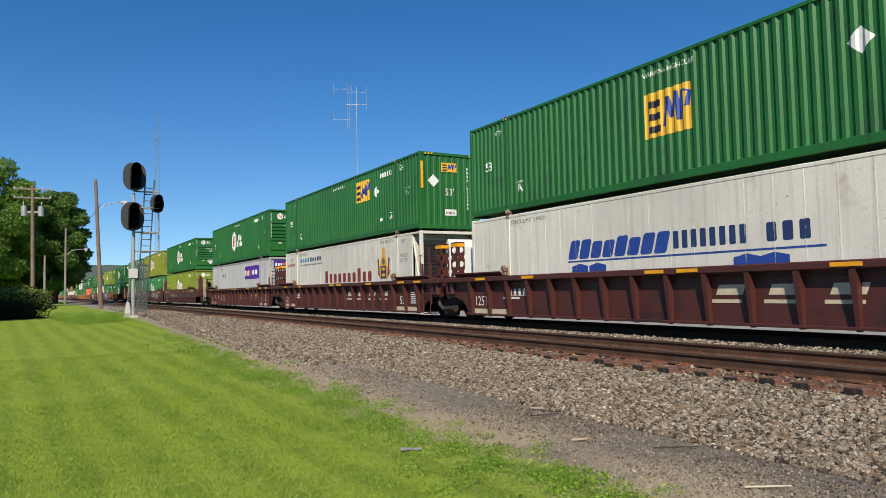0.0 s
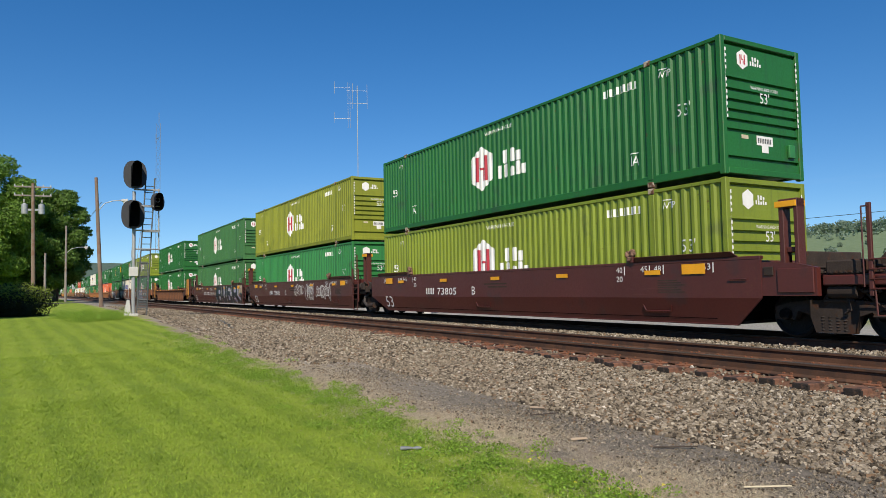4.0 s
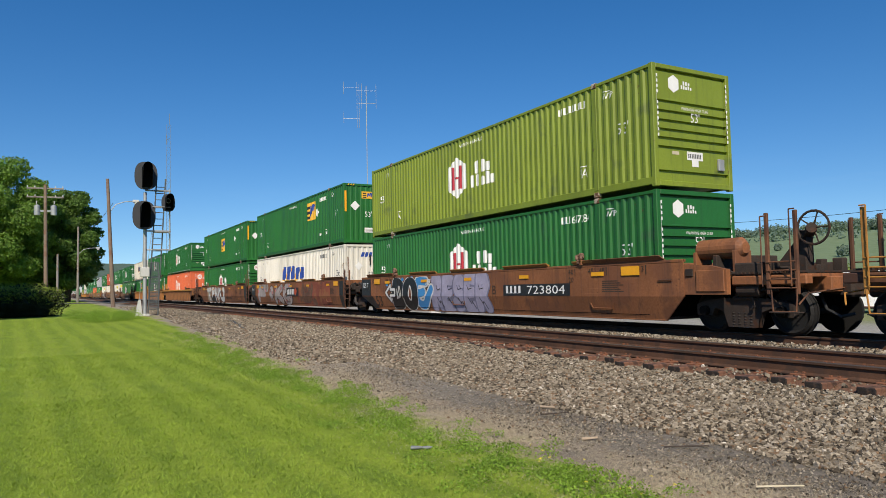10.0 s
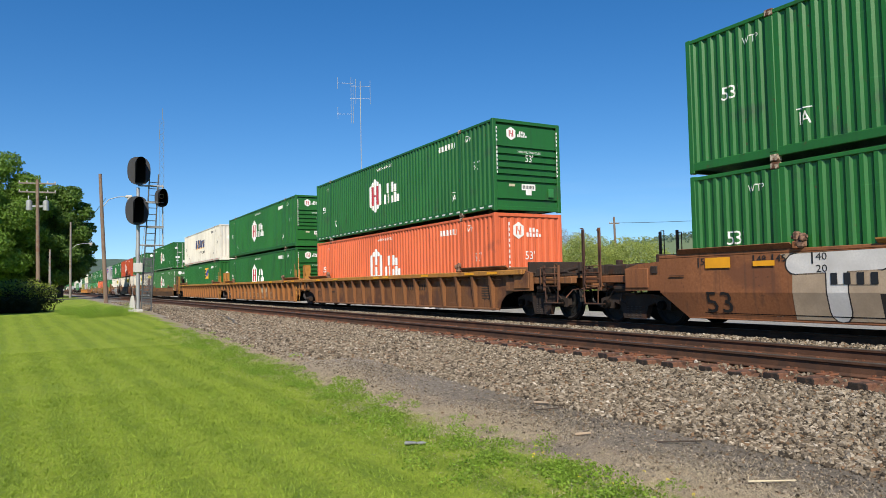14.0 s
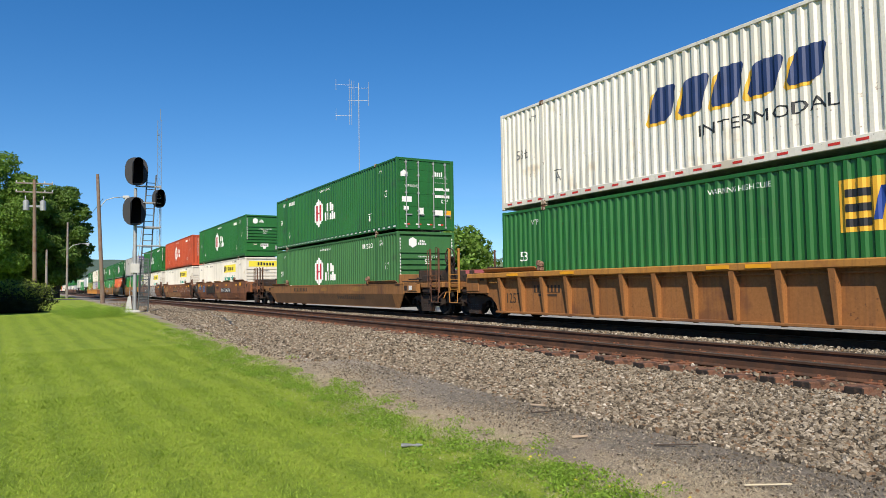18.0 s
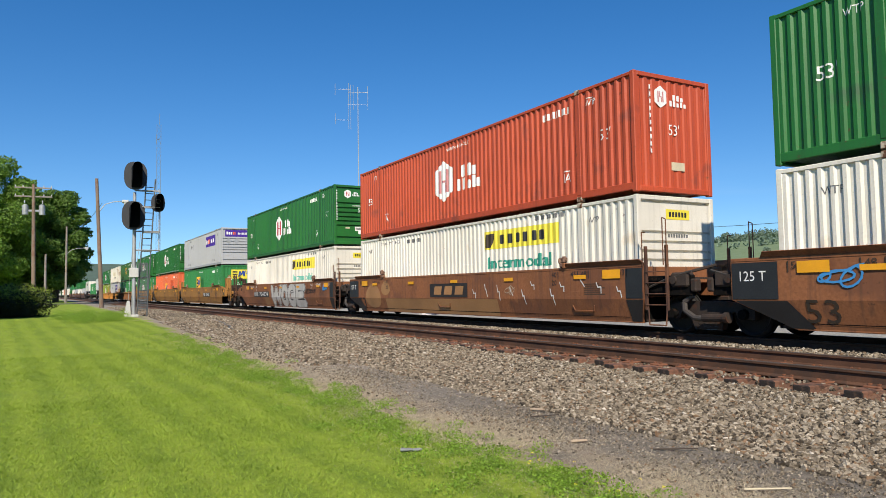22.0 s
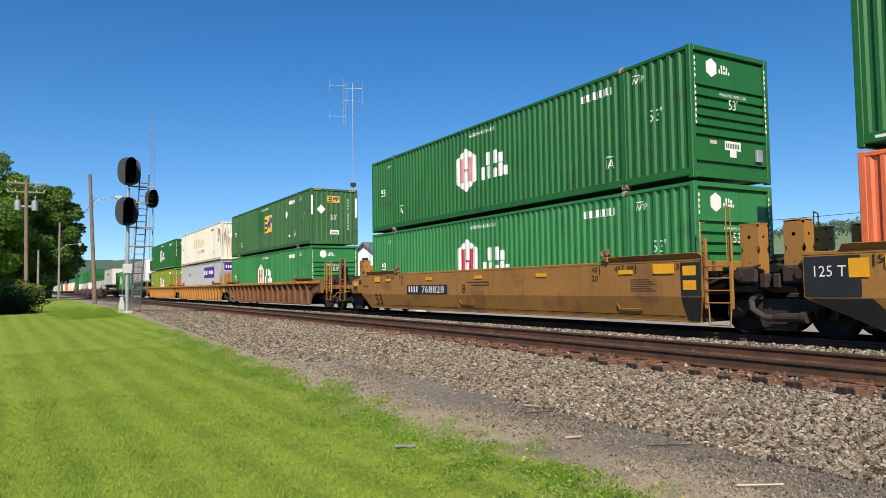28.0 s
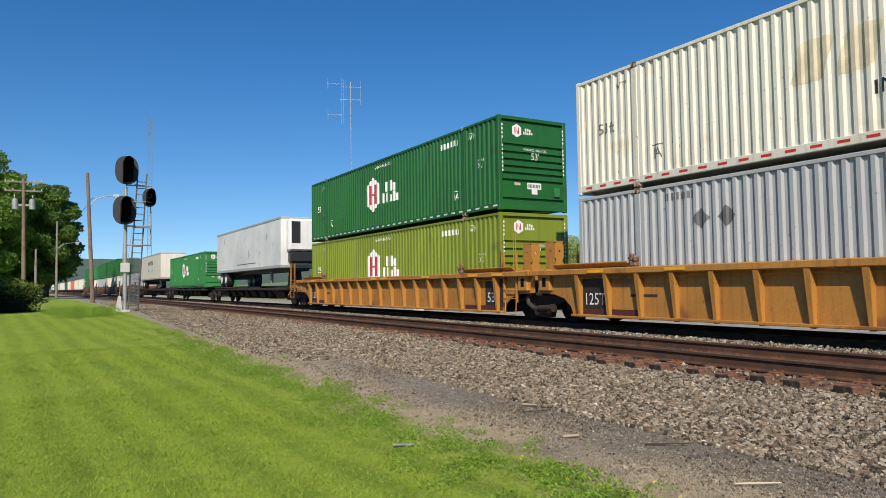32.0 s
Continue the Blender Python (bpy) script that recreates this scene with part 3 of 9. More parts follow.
def utility_pole(x, y, h, name, label, mat_, lean=0.0, arms=(), lamp=None, cans=False, group="roadside poles"):
    z0 = level(x, y)
    r = thing(name, label, "utility pole", group, at=Matrix.Translation((x, y, z0)) @ pose(0, 0, 0, lean, 0, 0))
    part("pole", Mb().cyl((0, 0, -0.3), (0, 0, h), 0.17, 0.12, n=12), mat_, r)
    for z, half in arms:
        a = part("crossarm", Mb().box(-0.06, 0.06, -half, half, z - 0.06, z + 0.06, 0.01), M["pole_grey"], r)
        for k in (-0.95, -0.55, 0.55, 0.95):
            part("insulator", Mb().cyl((0, k * half, z + 0.06), (0, k * half, z + 0.2), 0.045, 0.03, n=8), M["concrete"], a)
    if cans:
        for s in (-1, 1):
            c = part("transformer", Mb().cyl((0, s * 0.58, h - 2.45), (0, s * 0.58, h - 1.7), 0.22, n=16).cyl((0, s * 0.58, h - 1.7), (0, s * 0.58, h - 1.62), 0.17, 0.1), M["galv"], r, "pale grey transformer can")
            part("bushing", Mb().cyl((0, s * 0.62, h - 1.55), (0, s * 0.62, h - 1.3), 0.04, n=6), M["concrete"], c)
        part("mount", Mb().box(-0.05, 0.05, -0.6, 0.6, h - 2.2, h - 2.05), M["galv"], r)
    if lamp:
        z, reach = lamp
        pts = [(0, 0.1, z), (0, reach * 0.3, z + 0.55), (0, reach * 0.65, z + 0.75), (0, reach, z + 0.8)]
        arm = part("lamp_arm", Mb().rod(pts, 0.035, 8), M["galv"], r)
        part("lamp_head", Mb().box(-0.14, 0.14, reach, reach + 0.5, z + 0.68, z + 0.9, 0.05).cyl((0, reach + 0.28, z + 0.5), (0, reach + 0.28, z + 0.7), 0.13, 0.16), M["concrete"], arm, "pale street lamp head")
    return r


utility_pole(-64.0, -0.75, 9.9, "utility_pole", "brown wooden utility pole with two crossarms and transformers", M["pole_wood"], 0.8, ((9.6, 1.3), (8.9, 1.3)), None, True)
utility_pole(-61.0, 3.9, 10.2, "street_lamp", "leaning dark wooden pole with a street lamp arm", M["pole_wood"], 2.6, (), (7.6, 1.75))
utility_pole(-108.0, 2.5, 10.4, "street_lamp", "weathered wooden pole with a street lamp arm", M["pole_grey"], 0.0, (), (6.7, 2.2))
utility_pole(-100.0, 0.05, 6.2, "utility_pole", "plain weathered wooden pole among the trees", M["pole_grey"])


def antenna_mast(x, y):
    z0 = level(x, y)
    h = 19.2
    r = thing("antenna_mast", "tall thin grey mast with a cluster of rod antennas", "antenna", at=(x, y, z0))
    part("mast", Mb().cyl((0, 0, 0), (0, 0, 10.6), 0.05, n=8).cyl((0, 0, 10.6), (0, 0, h), 0.034, n=8), M["galv"], r)
    part("collar", Mb().cyl((0, 0, 10.2), (0, 0, 10.5), 0.24, n=10), M["iron"], r)
    side = Vector((0.388, 0.921, 0))
    # the cluster spreads square to the watcher's line of sight
    def at(u, z): return (side.x * u, side.y * u, z)
    for z, u0, u1 in ((h - 0.45, -0.9, 0.85), (h - 1.55, -0.9, 0.85), (h - 0.2, -2.0, -0.6), (h - 2.9, -2.0, -0.6)):
        part("boom", Mb().cyl(at(u0, z), at(u1, z), 0.016, n=6), M["galv"], r)
    for u, z0_, z1 in ((-1.95, h - 0.7, h + 0.35), (-1.95, h - 3.3, h - 2.3), (-0.8, h - 3.7, h + 0.35), (-0.62, h - 3.7, h + 0.2), (0.85, h - 2.0, h + 0.1), (-0.4, h - 2.0, h + 0.2)):
        part("rod", Mb().cyl(at(u, z0_), at(u, z1), 0.016, n=6), M["galv"], r)


antenna_mast(-55.5, 23.4)


def lattice_tower(x, y, h, w):
    r = thing("radio_tower", "slender distant lattice radio tower", "radio tower", at=(x, y, level(x, y) - 0.5))
    legs = [(w * math.cos(a), w * math.sin(a)) for a in (0.4, 2.5, 4.6)]
    for p, q in legs:
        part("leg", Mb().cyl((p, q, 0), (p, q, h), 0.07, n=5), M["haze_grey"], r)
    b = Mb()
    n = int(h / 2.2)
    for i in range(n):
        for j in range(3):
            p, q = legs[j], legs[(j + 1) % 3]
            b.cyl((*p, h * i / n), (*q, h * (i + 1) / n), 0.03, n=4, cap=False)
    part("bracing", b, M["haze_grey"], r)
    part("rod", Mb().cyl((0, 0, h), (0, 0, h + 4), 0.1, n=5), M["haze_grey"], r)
    part("side_arm", Mb().cyl((0, 0, h - 5), (-3.0, -0.6, h - 5), 0.09, n=5).cyl((-3.0, -0.6, h - 6.5), (-3.0, -0.6, h - 3), 0.09, n=5), M["haze_grey"], r)


lattice_tower(-262.0, 34.6, 62.0, 0.9)

# ---- trees and shrubs ----
def leaf_material(name, col, vary=0.5):
    m = surface(name, col, 0.6, 0.0, 0.25, 1.0, 12.0, 0.0, None, 0.3, 0.0, vary, spec=0.3)
    nt = m.node_tree
    bsdf = nt.nodes["Principled BSDF"]
    tr = nt.nodes.new("ShaderNodeBsdfTranslucent")
    tr.inputs[0].default_value = (col[0] * 1.6, col[1] * 1.7, col[2] * 0.8, 1)
    mx = nt.nodes.new("ShaderNodeMixShader")
    mx.inputs[0].default_value = 0.3
    nt.links.new(bsdf.outputs[0], mx.inputs[1])
    nt.links.new(tr.outputs[0], mx.inputs[2])
    nt.links.new(mx.outputs[0], nt.nodes["Material Output"].inputs[0])
    return m


M["leaf"] = leaf_material("leaf", (0.128, 0.228, 0.027))
M["leaf_mid"] = leaf_material("leaf_mid", (0.088, 0.168, 0.021))
M["leaf_dark"] = leaf_material("leaf_dark", (0.060, 0.125, 0.018))
M["leaf_lime"] = leaf_material("leaf_lime", (0.170, 0.225, 0.026))
M["leaf_spring"] = leaf_material("leaf_spring", (0.30, 0.35, 0.09), 0.3)
# Far leaves paled and blued: distance haze mixed into their colour.
M["leaf_haze_tint"] = leaf_material("leaf_haze_tint", (0.165, 0.225, 0.175), 0.15)
M["leaf_bronze"] = leaf_material("leaf_bronze", (0.260, 0.205, 0.135), 0.3)
M["bark"] = surface("bark", (0.065, 0.048, 0.036), 0.95, 0.0, 0.4, 2.0, 25.0, 0.6)


def leaves(rng, blobs, count, size):
    """Many small tilted leaf sprays on the outer shells of several lumps."""
    c = np.array([b[:3] for b in blobs])
    rad = np.array([b[3:6] for b in blobs])
    wgt = (rad.prod(1)) ** (2 / 3)
    idx = rng.choice(len(blobs), count, p=wgt / wgt.sum())
    d = rng.normal(size=(count, 3))
    d /= np.linalg.norm(d, axis=1)[:, None]
    depth = 1 - 0.45 * rng.random(count) ** 2.0
    lump = 1 + 0.16 * np.sin(d[:, 0] * 7 + idx) * np.sin(d[:, 1] * 6 + 2 * idx) + 0.10 * np.sin(d[:, 2] * 11 + idx)
    p = c[idx] + d * rad[idx] * (depth * lump)[:, None]
    nrm = d + rng.normal(size=(count, 3)) * 0.75
    nrm /= np.linalg.norm(nrm, axis=1)[:, None]
    u = np.cross(nrm, rng.normal(size=(count, 3)))
    u /= np.linalg.norm(u, axis=1)[:, None]
    w = np.cross(nrm, u)
    s = size * (0.55 + 0.9 * rng.random(count))[:, None]
    q = np.stack([p - u * s, p - w * s * 0.55 + nrm * s * 0.15, p + u * s, p + w * s * 0.55 + nrm * s * 0.15], 1).reshape(-1, 3)
    me = bpy.data.meshes.new("crown")
    me.vertices.add(len(q))
    me.vertices.foreach_set("co", q.ravel())
    me.loops.add(len(q))
    me.loops.foreach_set("vertex_index", np.arange(len(q)))
    me.polygons.add(count)
    me.polygons.foreach_set("loop_start", np.arange(0, len(q), 4))
    me.update()
    me.validate()
    return me


def tree(x, y, h, r, seed, mat_, label, count=9000, size=0.32, trunk=0.3, name="tree", group="", base=0.22):
    rng = np.random.default_rng(seed)
    root = thing(name, label, "tree", group, at=(x, y, level(x, y) - 0.1))
    b = Mb().cyl((0, 0, 0), (0.1, 0.05, h * 0.45), trunk, trunk * 0.65, n=10)
    blobs = []
    n = 34
    for i in range(n):
        a = i * 2.39996
        k = (i + 0.5) / n
        z = h * (base + 0.10 + (0.90 - base) * k)
        rr = r * (0.80 * math.sqrt(max(0.0, 1 - (1.75 * k - 0.75) ** 2)) + 0.05) * (0.85 + 0.3 * rng.random())
        px, py = math.cos(a) * rr, math.sin(a) * rr
        s = r * (0.22 + 0.12 * rng.random())
        blobs.append((px, py, z, s, s, s * 0.8))
        if i % 2 == 0:
            b.cyl((0.05, 0.02, h * (0.15 + 0.35 * k)), (px * 0.8, py * 0.8, z), trunk * 0.3, trunk * 0.08, n=6)
    blobs.append((0, 0, h * (base + 0.5 * (0.95 - base)), r * 0.72, r * 0.72, h * 0.40 * (1 - base)))
    part("trunk", b, M["bark"], root)
    part("crown", leaves(rng, blobs, count, size), mat_, root)
    return root


tree(-113.4, -8.6, 19.6, 8.2, 3, M["leaf"], "large full green maple behind the lawn", 95000, 0.165, 0.5, group="lawn trees", base=0.08)
tree(-118.0, 1.4, 16.2, 4.5, 4, M["leaf_mid"], "dark green broad tree beside the street lamps", 60000, 0.155, 0.45, group="lawn trees", base=0.08)
tree(-128.0, -3.0, 16.0, 8.0, 5, M["leaf_dark"], "shaded dark green tree in the row", 16000, 0.36, 0.4, group="lawn trees", base=0.02)


def hedge(x, y, rx, ry, h, seed, label, count):
    rng = np.random.default_rng(seed)
    root = thing("hedge", label, "shrub", at=(x, y, level(x, y) - 0.05))
    blobs = [(0, k * ry * 0.5, h * 0.45, rx * 0.9, ry * 0.55, h * 0.52) for k in (-1.0, -0.35, 0.35, 1.0)]
    # Shade is put into the needles' colour; the lime tips stand for sunlight.
    part("trunk", Mb().box(-rx * 0.55, rx * 0.55, -ry * 0.8, ry * 0.8, 0, h * 0.6, 0.2), M["leaf_hedge_shade"], root)
    part("foliage", leaves(rng, blobs, count, 0.045), M["leaf_hedge_shade"], root, "needles coloured dark to stand for shade")
    tips = [(0.25, k * ry * 0.5, h * 0.70, rx * 0.75, ry * 0.45, h * 0.34) for k in (-0.6, 0.1, 0.7, 1.15)]
    part("new_growth", leaves(rng, tips, count // 4, 0.045), M["leaf_lime"], root, "lime tips that stand for the sunlit top")


# Near-black green: the hedge's shade put into the leaf colour.
M["leaf_hedge_shade"] = leaf_material("leaf_hedge_shade", (0.010, 0.019, 0.006), 0.2)
hedge(-41.0, -2.65, 2.1, 2.9, 1.62, 7, "clipped yew hedge, coloured dark as shaded and lime where sunlit", 36000)
# Unseen tree, added left of the view only to shade the hedge.
tree(-35.9, -5.75, 6.1, 2.7, 9, M["leaf"], "small leafy tree added out of view to shade the hedge", 14000, 0.10, 0.12, group="lawn trees", base=0.52)

# ---- containers ----
M["rust_pale"] = surface("rust_pale", (0.50, 0.33, 0.18), 0.85, 0, 0.3, 4.0, 40.0, 0.05)
M["rust_dark"] = surface("rust_dark", (0.24, 0.12, 0.06), 0.9, 0, 0.3, 4.0, 40.0, 0.05)
CL, CW, CH = 16.154, 2.591, 2.896
PANELS = ((-1.90, -0.13), (-14.05, -2.08), (-16.02, -14.23))
DEEP = 0.042


def rib_steps():
    out = []
    for a, b in PANELS:
        n = round((b - a) / 0.2375)
        p = (b - a) / n
        for i in range(n):
            for k, dd in ((0.0, 0.0), (0.30, 0.0), (0.47, DEEP), (0.83, DEEP)):
                out.append((a + (i + k) * p, dd))
        out.append((b, 0.0))
    return sorted(out)


STEPS = rib_steps()
FLATS = [(-CL, 0.0), (0.0, 0.0)]


def inset(steps, x):
    for (a, da), (b, db) in zip(steps, steps[1:]):
        if a <= x <= b:
            return da if b - a < 1e-6 else da + (db - da) * (x - a) / (b - a)
    return 0.0


def clip(poly, x, keep_above):
    out = []
    for p, q in zip(poly, poly[1:] + poly[:1]):
        ip, iq = (p[0] >= x) == keep_above, (q[0] >= x) == keep_above
        if ip:
            out.append(p)
        if ip != iq:
            t = (x - p[0]) / (q[0] - p[0])
            out.append((x, p[1] + (q[1] - p[1]) * t))
    return out


def drape(polys, steps, y0, lift=0.004):
    """Lays flat outlines (x, z) as paint on a folded side at y0."""
    b = Mb()
    cuts = [s[0] for s in steps]
    for poly in polys:
        seen = {}
        lo, hi = min(p[0] for p in poly), max(p[0] for p in poly)
        inner = [c for c in cuts if lo + 1e-5 < c < hi - 1e-5] if len(steps) > 2 else []
        edges = [lo] + inner + [hi]
        for a, c in zip(edges, edges[1:]):
            q = list(poly)
            if inner:
                q = clip(q, a, True)
                if len(q) > 2: q = clip(q, c, False)
            if len(q) < 3: continue
            mid = (a + c) / 2
            vs = []
            for x, z in q:
                e = inset(steps, min(max(x, a + 1e-4), c - 1e-4)) if inner or len(steps) > 2 else 0.0
                vs.append((x, y0 + e - lift, z))
            ids = []
            for v in vs:
                key = (round(v[0], 4), round(v[2], 4))
                if key not in seen:
                    seen[key] = len(b.v)
                    b.v.append(v)
                if seen[key] not in ids: ids.append(seen[key])
            if len(ids) > 2: b.f.append(tuple(ids))
    return b


GLYPHS = {}


def words(text, height):
    """Outlines of a line of lettering in the built-in font: its polygons and width at cap height."""
    if text not in GLYPHS:
        cu = bpy.data.curves.new("line", "FONT")
        cu.body = text
        cu.resolution_u = 2
        ob = new("line", cu)
        dg = bpy.context.evaluated_depsgraph_get()
        me = bpy.data.meshes.new_from_object(ob.evaluated_get(dg))
        GLYPHS[text] = [[(me.vertices[i].co.x, me.vertices[i].co.y) for i in p.vertices] for p in me.polygons]
        bpy.data.objects.remove(ob)
        bpy.data.curves.remove(cu)
        bpy.data.meshes.remove(me)
    k = height / 0.70
    return [[(x * k, y * k) for x, y in p] for p in GLYPHS[text]]


def set_at(polys, x, z, width=None, mid=True, slant=0.0):
    if not polys: return []
    lo, hi = min(p[0] for q in polys for p in q), max(p[0] for q in polys for p in q)
    kx = width / (hi - lo) if width else 1.0
    sx = x - ((lo + hi) / 2 * kx if mid else lo * kx)
    return [[(p[0] * kx + sx + slant * p[1], p[1] + z) for p in q] for q in polys]


def rect(x0, x1, z0, z1, slant=0.0):
    return [(x0 + slant * z0 * 0, z0), (x1, z0), (x1 + slant * (z1 - z0), z1), (x0 + slant * (z1 - z0), z1)]


def comb(x0, x1, z0, z1, n, fill, rise, slant=0.0):
    """Plain solid blocks of uneven height on one thin foot line, as one outline."""
    w, foot = (x1 - x0) / n, z0 + min(0.008, (z1 - z0) * 0.1)
    pts = [(x0, z0), (x1 - w * (1 - fill), z0)]
    for i in reversed(range(n)):
        a, b = x0 + i * w, x0 + i * w + w * fill
        pts += [(b, foot), (b, rise(i)), (a, rise(i)), (a, foot)] if i else [(b, foot), (b, rise(i)), (a, rise(i))]
    return [[(x + slant * (z - z0), z) for x, z in pts]]


def bars(x0, x1, z0, z1, n, seed=1, fill=0.66, slant=0.0, low=False):
    """A row of plain solid blocks with cut corners that stands for a name; low: only the first and some others rise to full height."""
    rng = random.Random(seed)
    w, out = (x1 - x0) / n, []
    for i in range(n):
        top = z1 if i == 0 or rng.random() < (0.3 if low else 0.75) else z0 + (0.72 if low else 0.86) * (z1 - z0)
        a, b = x0 + i * w, x0 + i * w + w * fill
        c = min(b - a, z1 - z0) * 0.13
        out.append([(x + slant * (z - z0), z) for x, z in ((a + c, z0), (b - c, z0), (b, z0 + c), (b, top - c), (b - c, top), (a + c, top), (a, top - c), (a, z0 + c))])
    return out


def stencil(x0, x1, z0, z1, n, seed=1):
    """A line of small upright blocks that stands for a stencilled number."""
    return comb(x0, x1, z0 + (z1 - z0) * 0.08, z1, n, 0.52, lambda i: z1)


def column(y0, y1, top, n, step, h, skip=4):
    """Small blocks down an edge, on one thin line, as one outline."""
    pts = [(y0, top + h), (y0, top - (n - 1) * step)]
    for i in reversed(range(n)):
        if i == skip: continue
        z = top - i * step
        pts += [(y1, z), (y1, z + h), (y0 + 0.006, z + h)] if i == 0 else ([(y1, z), (y1, z + h), (y0 + 0.006, z + h), (y0 + 0.006, z + step)] if i - 1 != skip else [(y1, z), (y1, z + h), (y0 + 0.006, z + h), (y0 + 0.006, z + 2 * step)])
    return [pts]


def hexagon(x, z, hw, hh):
    return [(x - hw, z - hh * 0.52), (x, z - hh), (x + hw, z - hh * 0.52), (x + hw, z + hh * 0.52), (x, z + hh), (x - hw, z + hh * 0.52)]


def h_bars(x, z, w, h):
    t = w * 0.20
    return [rect(x - w / 2, x - w / 2 + t, z - h / 2, z + h / 2), rect(x - w / 2 + t * 1.35, x - w / 2 + t * 2.0, z + h * 0.06, z + h / 2), rect(x + w / 2 - t, x + w / 2, z - h / 2, z + h / 2),
            rect(x + w / 2 - t * 2.0, x + w / 2 - t * 1.35, z - h / 2, z - h * 0.06), rect(x - w * 0.18, x + w * 0.18, z - h * 0.05, z + h * 0.04)]


def two_words(x0, x1, z0, z1, seed):
    """Two stacked lines of plain marks beside a badge."""
    h, w = z1 - z0, x1 - x0
    return bars(x0 + w * 0.18, x0 + w * 0.84, z0 + h * 0.51, z0 + h * 0.98, 3, 3, low=True) + bars(x0, x1, z0 + h * 0.02, z0 + h * 0.48, 5, 8, low=True)


def diamond(x, z, r):
    return [(x - r, z), (x, z - r), (x + r, z), (x, z + r)]


def side_sheet():
    b, n = Mb(), len(STEPS)
    y = -CW / 2 + 0.010
    b.v = [(x, y + dd, 0.25) for x, dd in STEPS] + [(x, y + dd, 2.80) for x, dd in STEPS]
    b.f = [(i, i + 1, n + i + 1, n + i) for i in range(n - 1)]
    return b


def flat_sheet(nose=0.0):
    b = Mb().box(-CL + 0.1, -0.1 - nose, -CW / 2 + 0.010, -CW / 2 + 0.05, 0.25, 2.80)
    n = 26
    for i in range(1, n):
        x = -CL * i / n
        b.box(x - 0.012, x + 0.012, -CW / 2 + 0.006, -CW / 2 + 0.012, 0.26, 2.79)
    return b


def flipped(b):
    """The far side: turned half round about the upright through the middle."""
    o = Mb()
    o.v = [(-CL - x, -y, z) for x, y, z in b.v]
    o.f = list(b.f)
    return o


def end_sheet(kind):
    """The wall of the leading end, at x near 0."""
    w = CW / 2 - 0.12
    b = Mb()
    if kind == "slots":
        prof, z = [(-0.03, 0.16)], 0.16
        for c in (0.39, 0.95, 1.16, 1.36, 1.57, 1.79, 2.02, 2.74):
            prof += [(-0.03, c - 0.035), (-0.10, c - 0.025), (-0.10, c + 0.02), (-0.03, c + 0.035)]
        prof.append((-0.03, 2.80))
        for i, (p, z) in enumerate(prof):
            b.v += [(p, -w, z), (p, w, z)]
        b.f = [(2 * i, 2 * i + 1, 2 * i + 3, 2 * i + 2) for i in range(len(prof) - 1)]
    elif kind == "folds":
        n = 9
        prof = []
        for i in range(n):
            for k, dd in ((0, 0), (0.35, 0), (0.5, 0.025), (0.85, 0.025)):
                prof.append((-w + 2 * w * (i + k) / n, -0.03 - dd))
        prof.append((w, -0.03))
        m = len(prof)
        b.v = [(p, y, 0.16) for y, p in prof] + [(p, y, 2.80) for y, p in prof]
        b.f = [(i, i + 1, m + i + 1, m + i) for i in range(m - 1)]
    else:
        b.box(-0.06, -0.03, -w, w, 0.16, 2.80, 0.01)
        for z in (0.55, 1.05, 1.55, 2.05, 2.5):
            b.box(-0.034, -0.022, -w + 0.05, -0.02, z - 0.09, z + 0.09, 0.008).box(-0.034, -0.022, 0.02, w - 0.05, z - 0.09, z + 0.09, 0.008)
    return b


def end_paint(polys, lift=0.0):
    """Outlines (y, z) laid on the leading end."""
    b = Mb()
    for p in polys:
        b.add([(-0.024 + lift, y, z) for y, z in p], [tuple(range(len(p)))])
    return b


def put(name, polys, mat_, parent, end=False, steps=None, label="", lift=0.004):
    if not polys: return
    if end:
        part(name, end_paint(polys, lift - 0.004), M[mat_], parent, label)
    else:
        part(name, drape(polys, STEPS if steps is None else steps, -CW / 2 + 0.010, lift), M[mat_], parent, label)


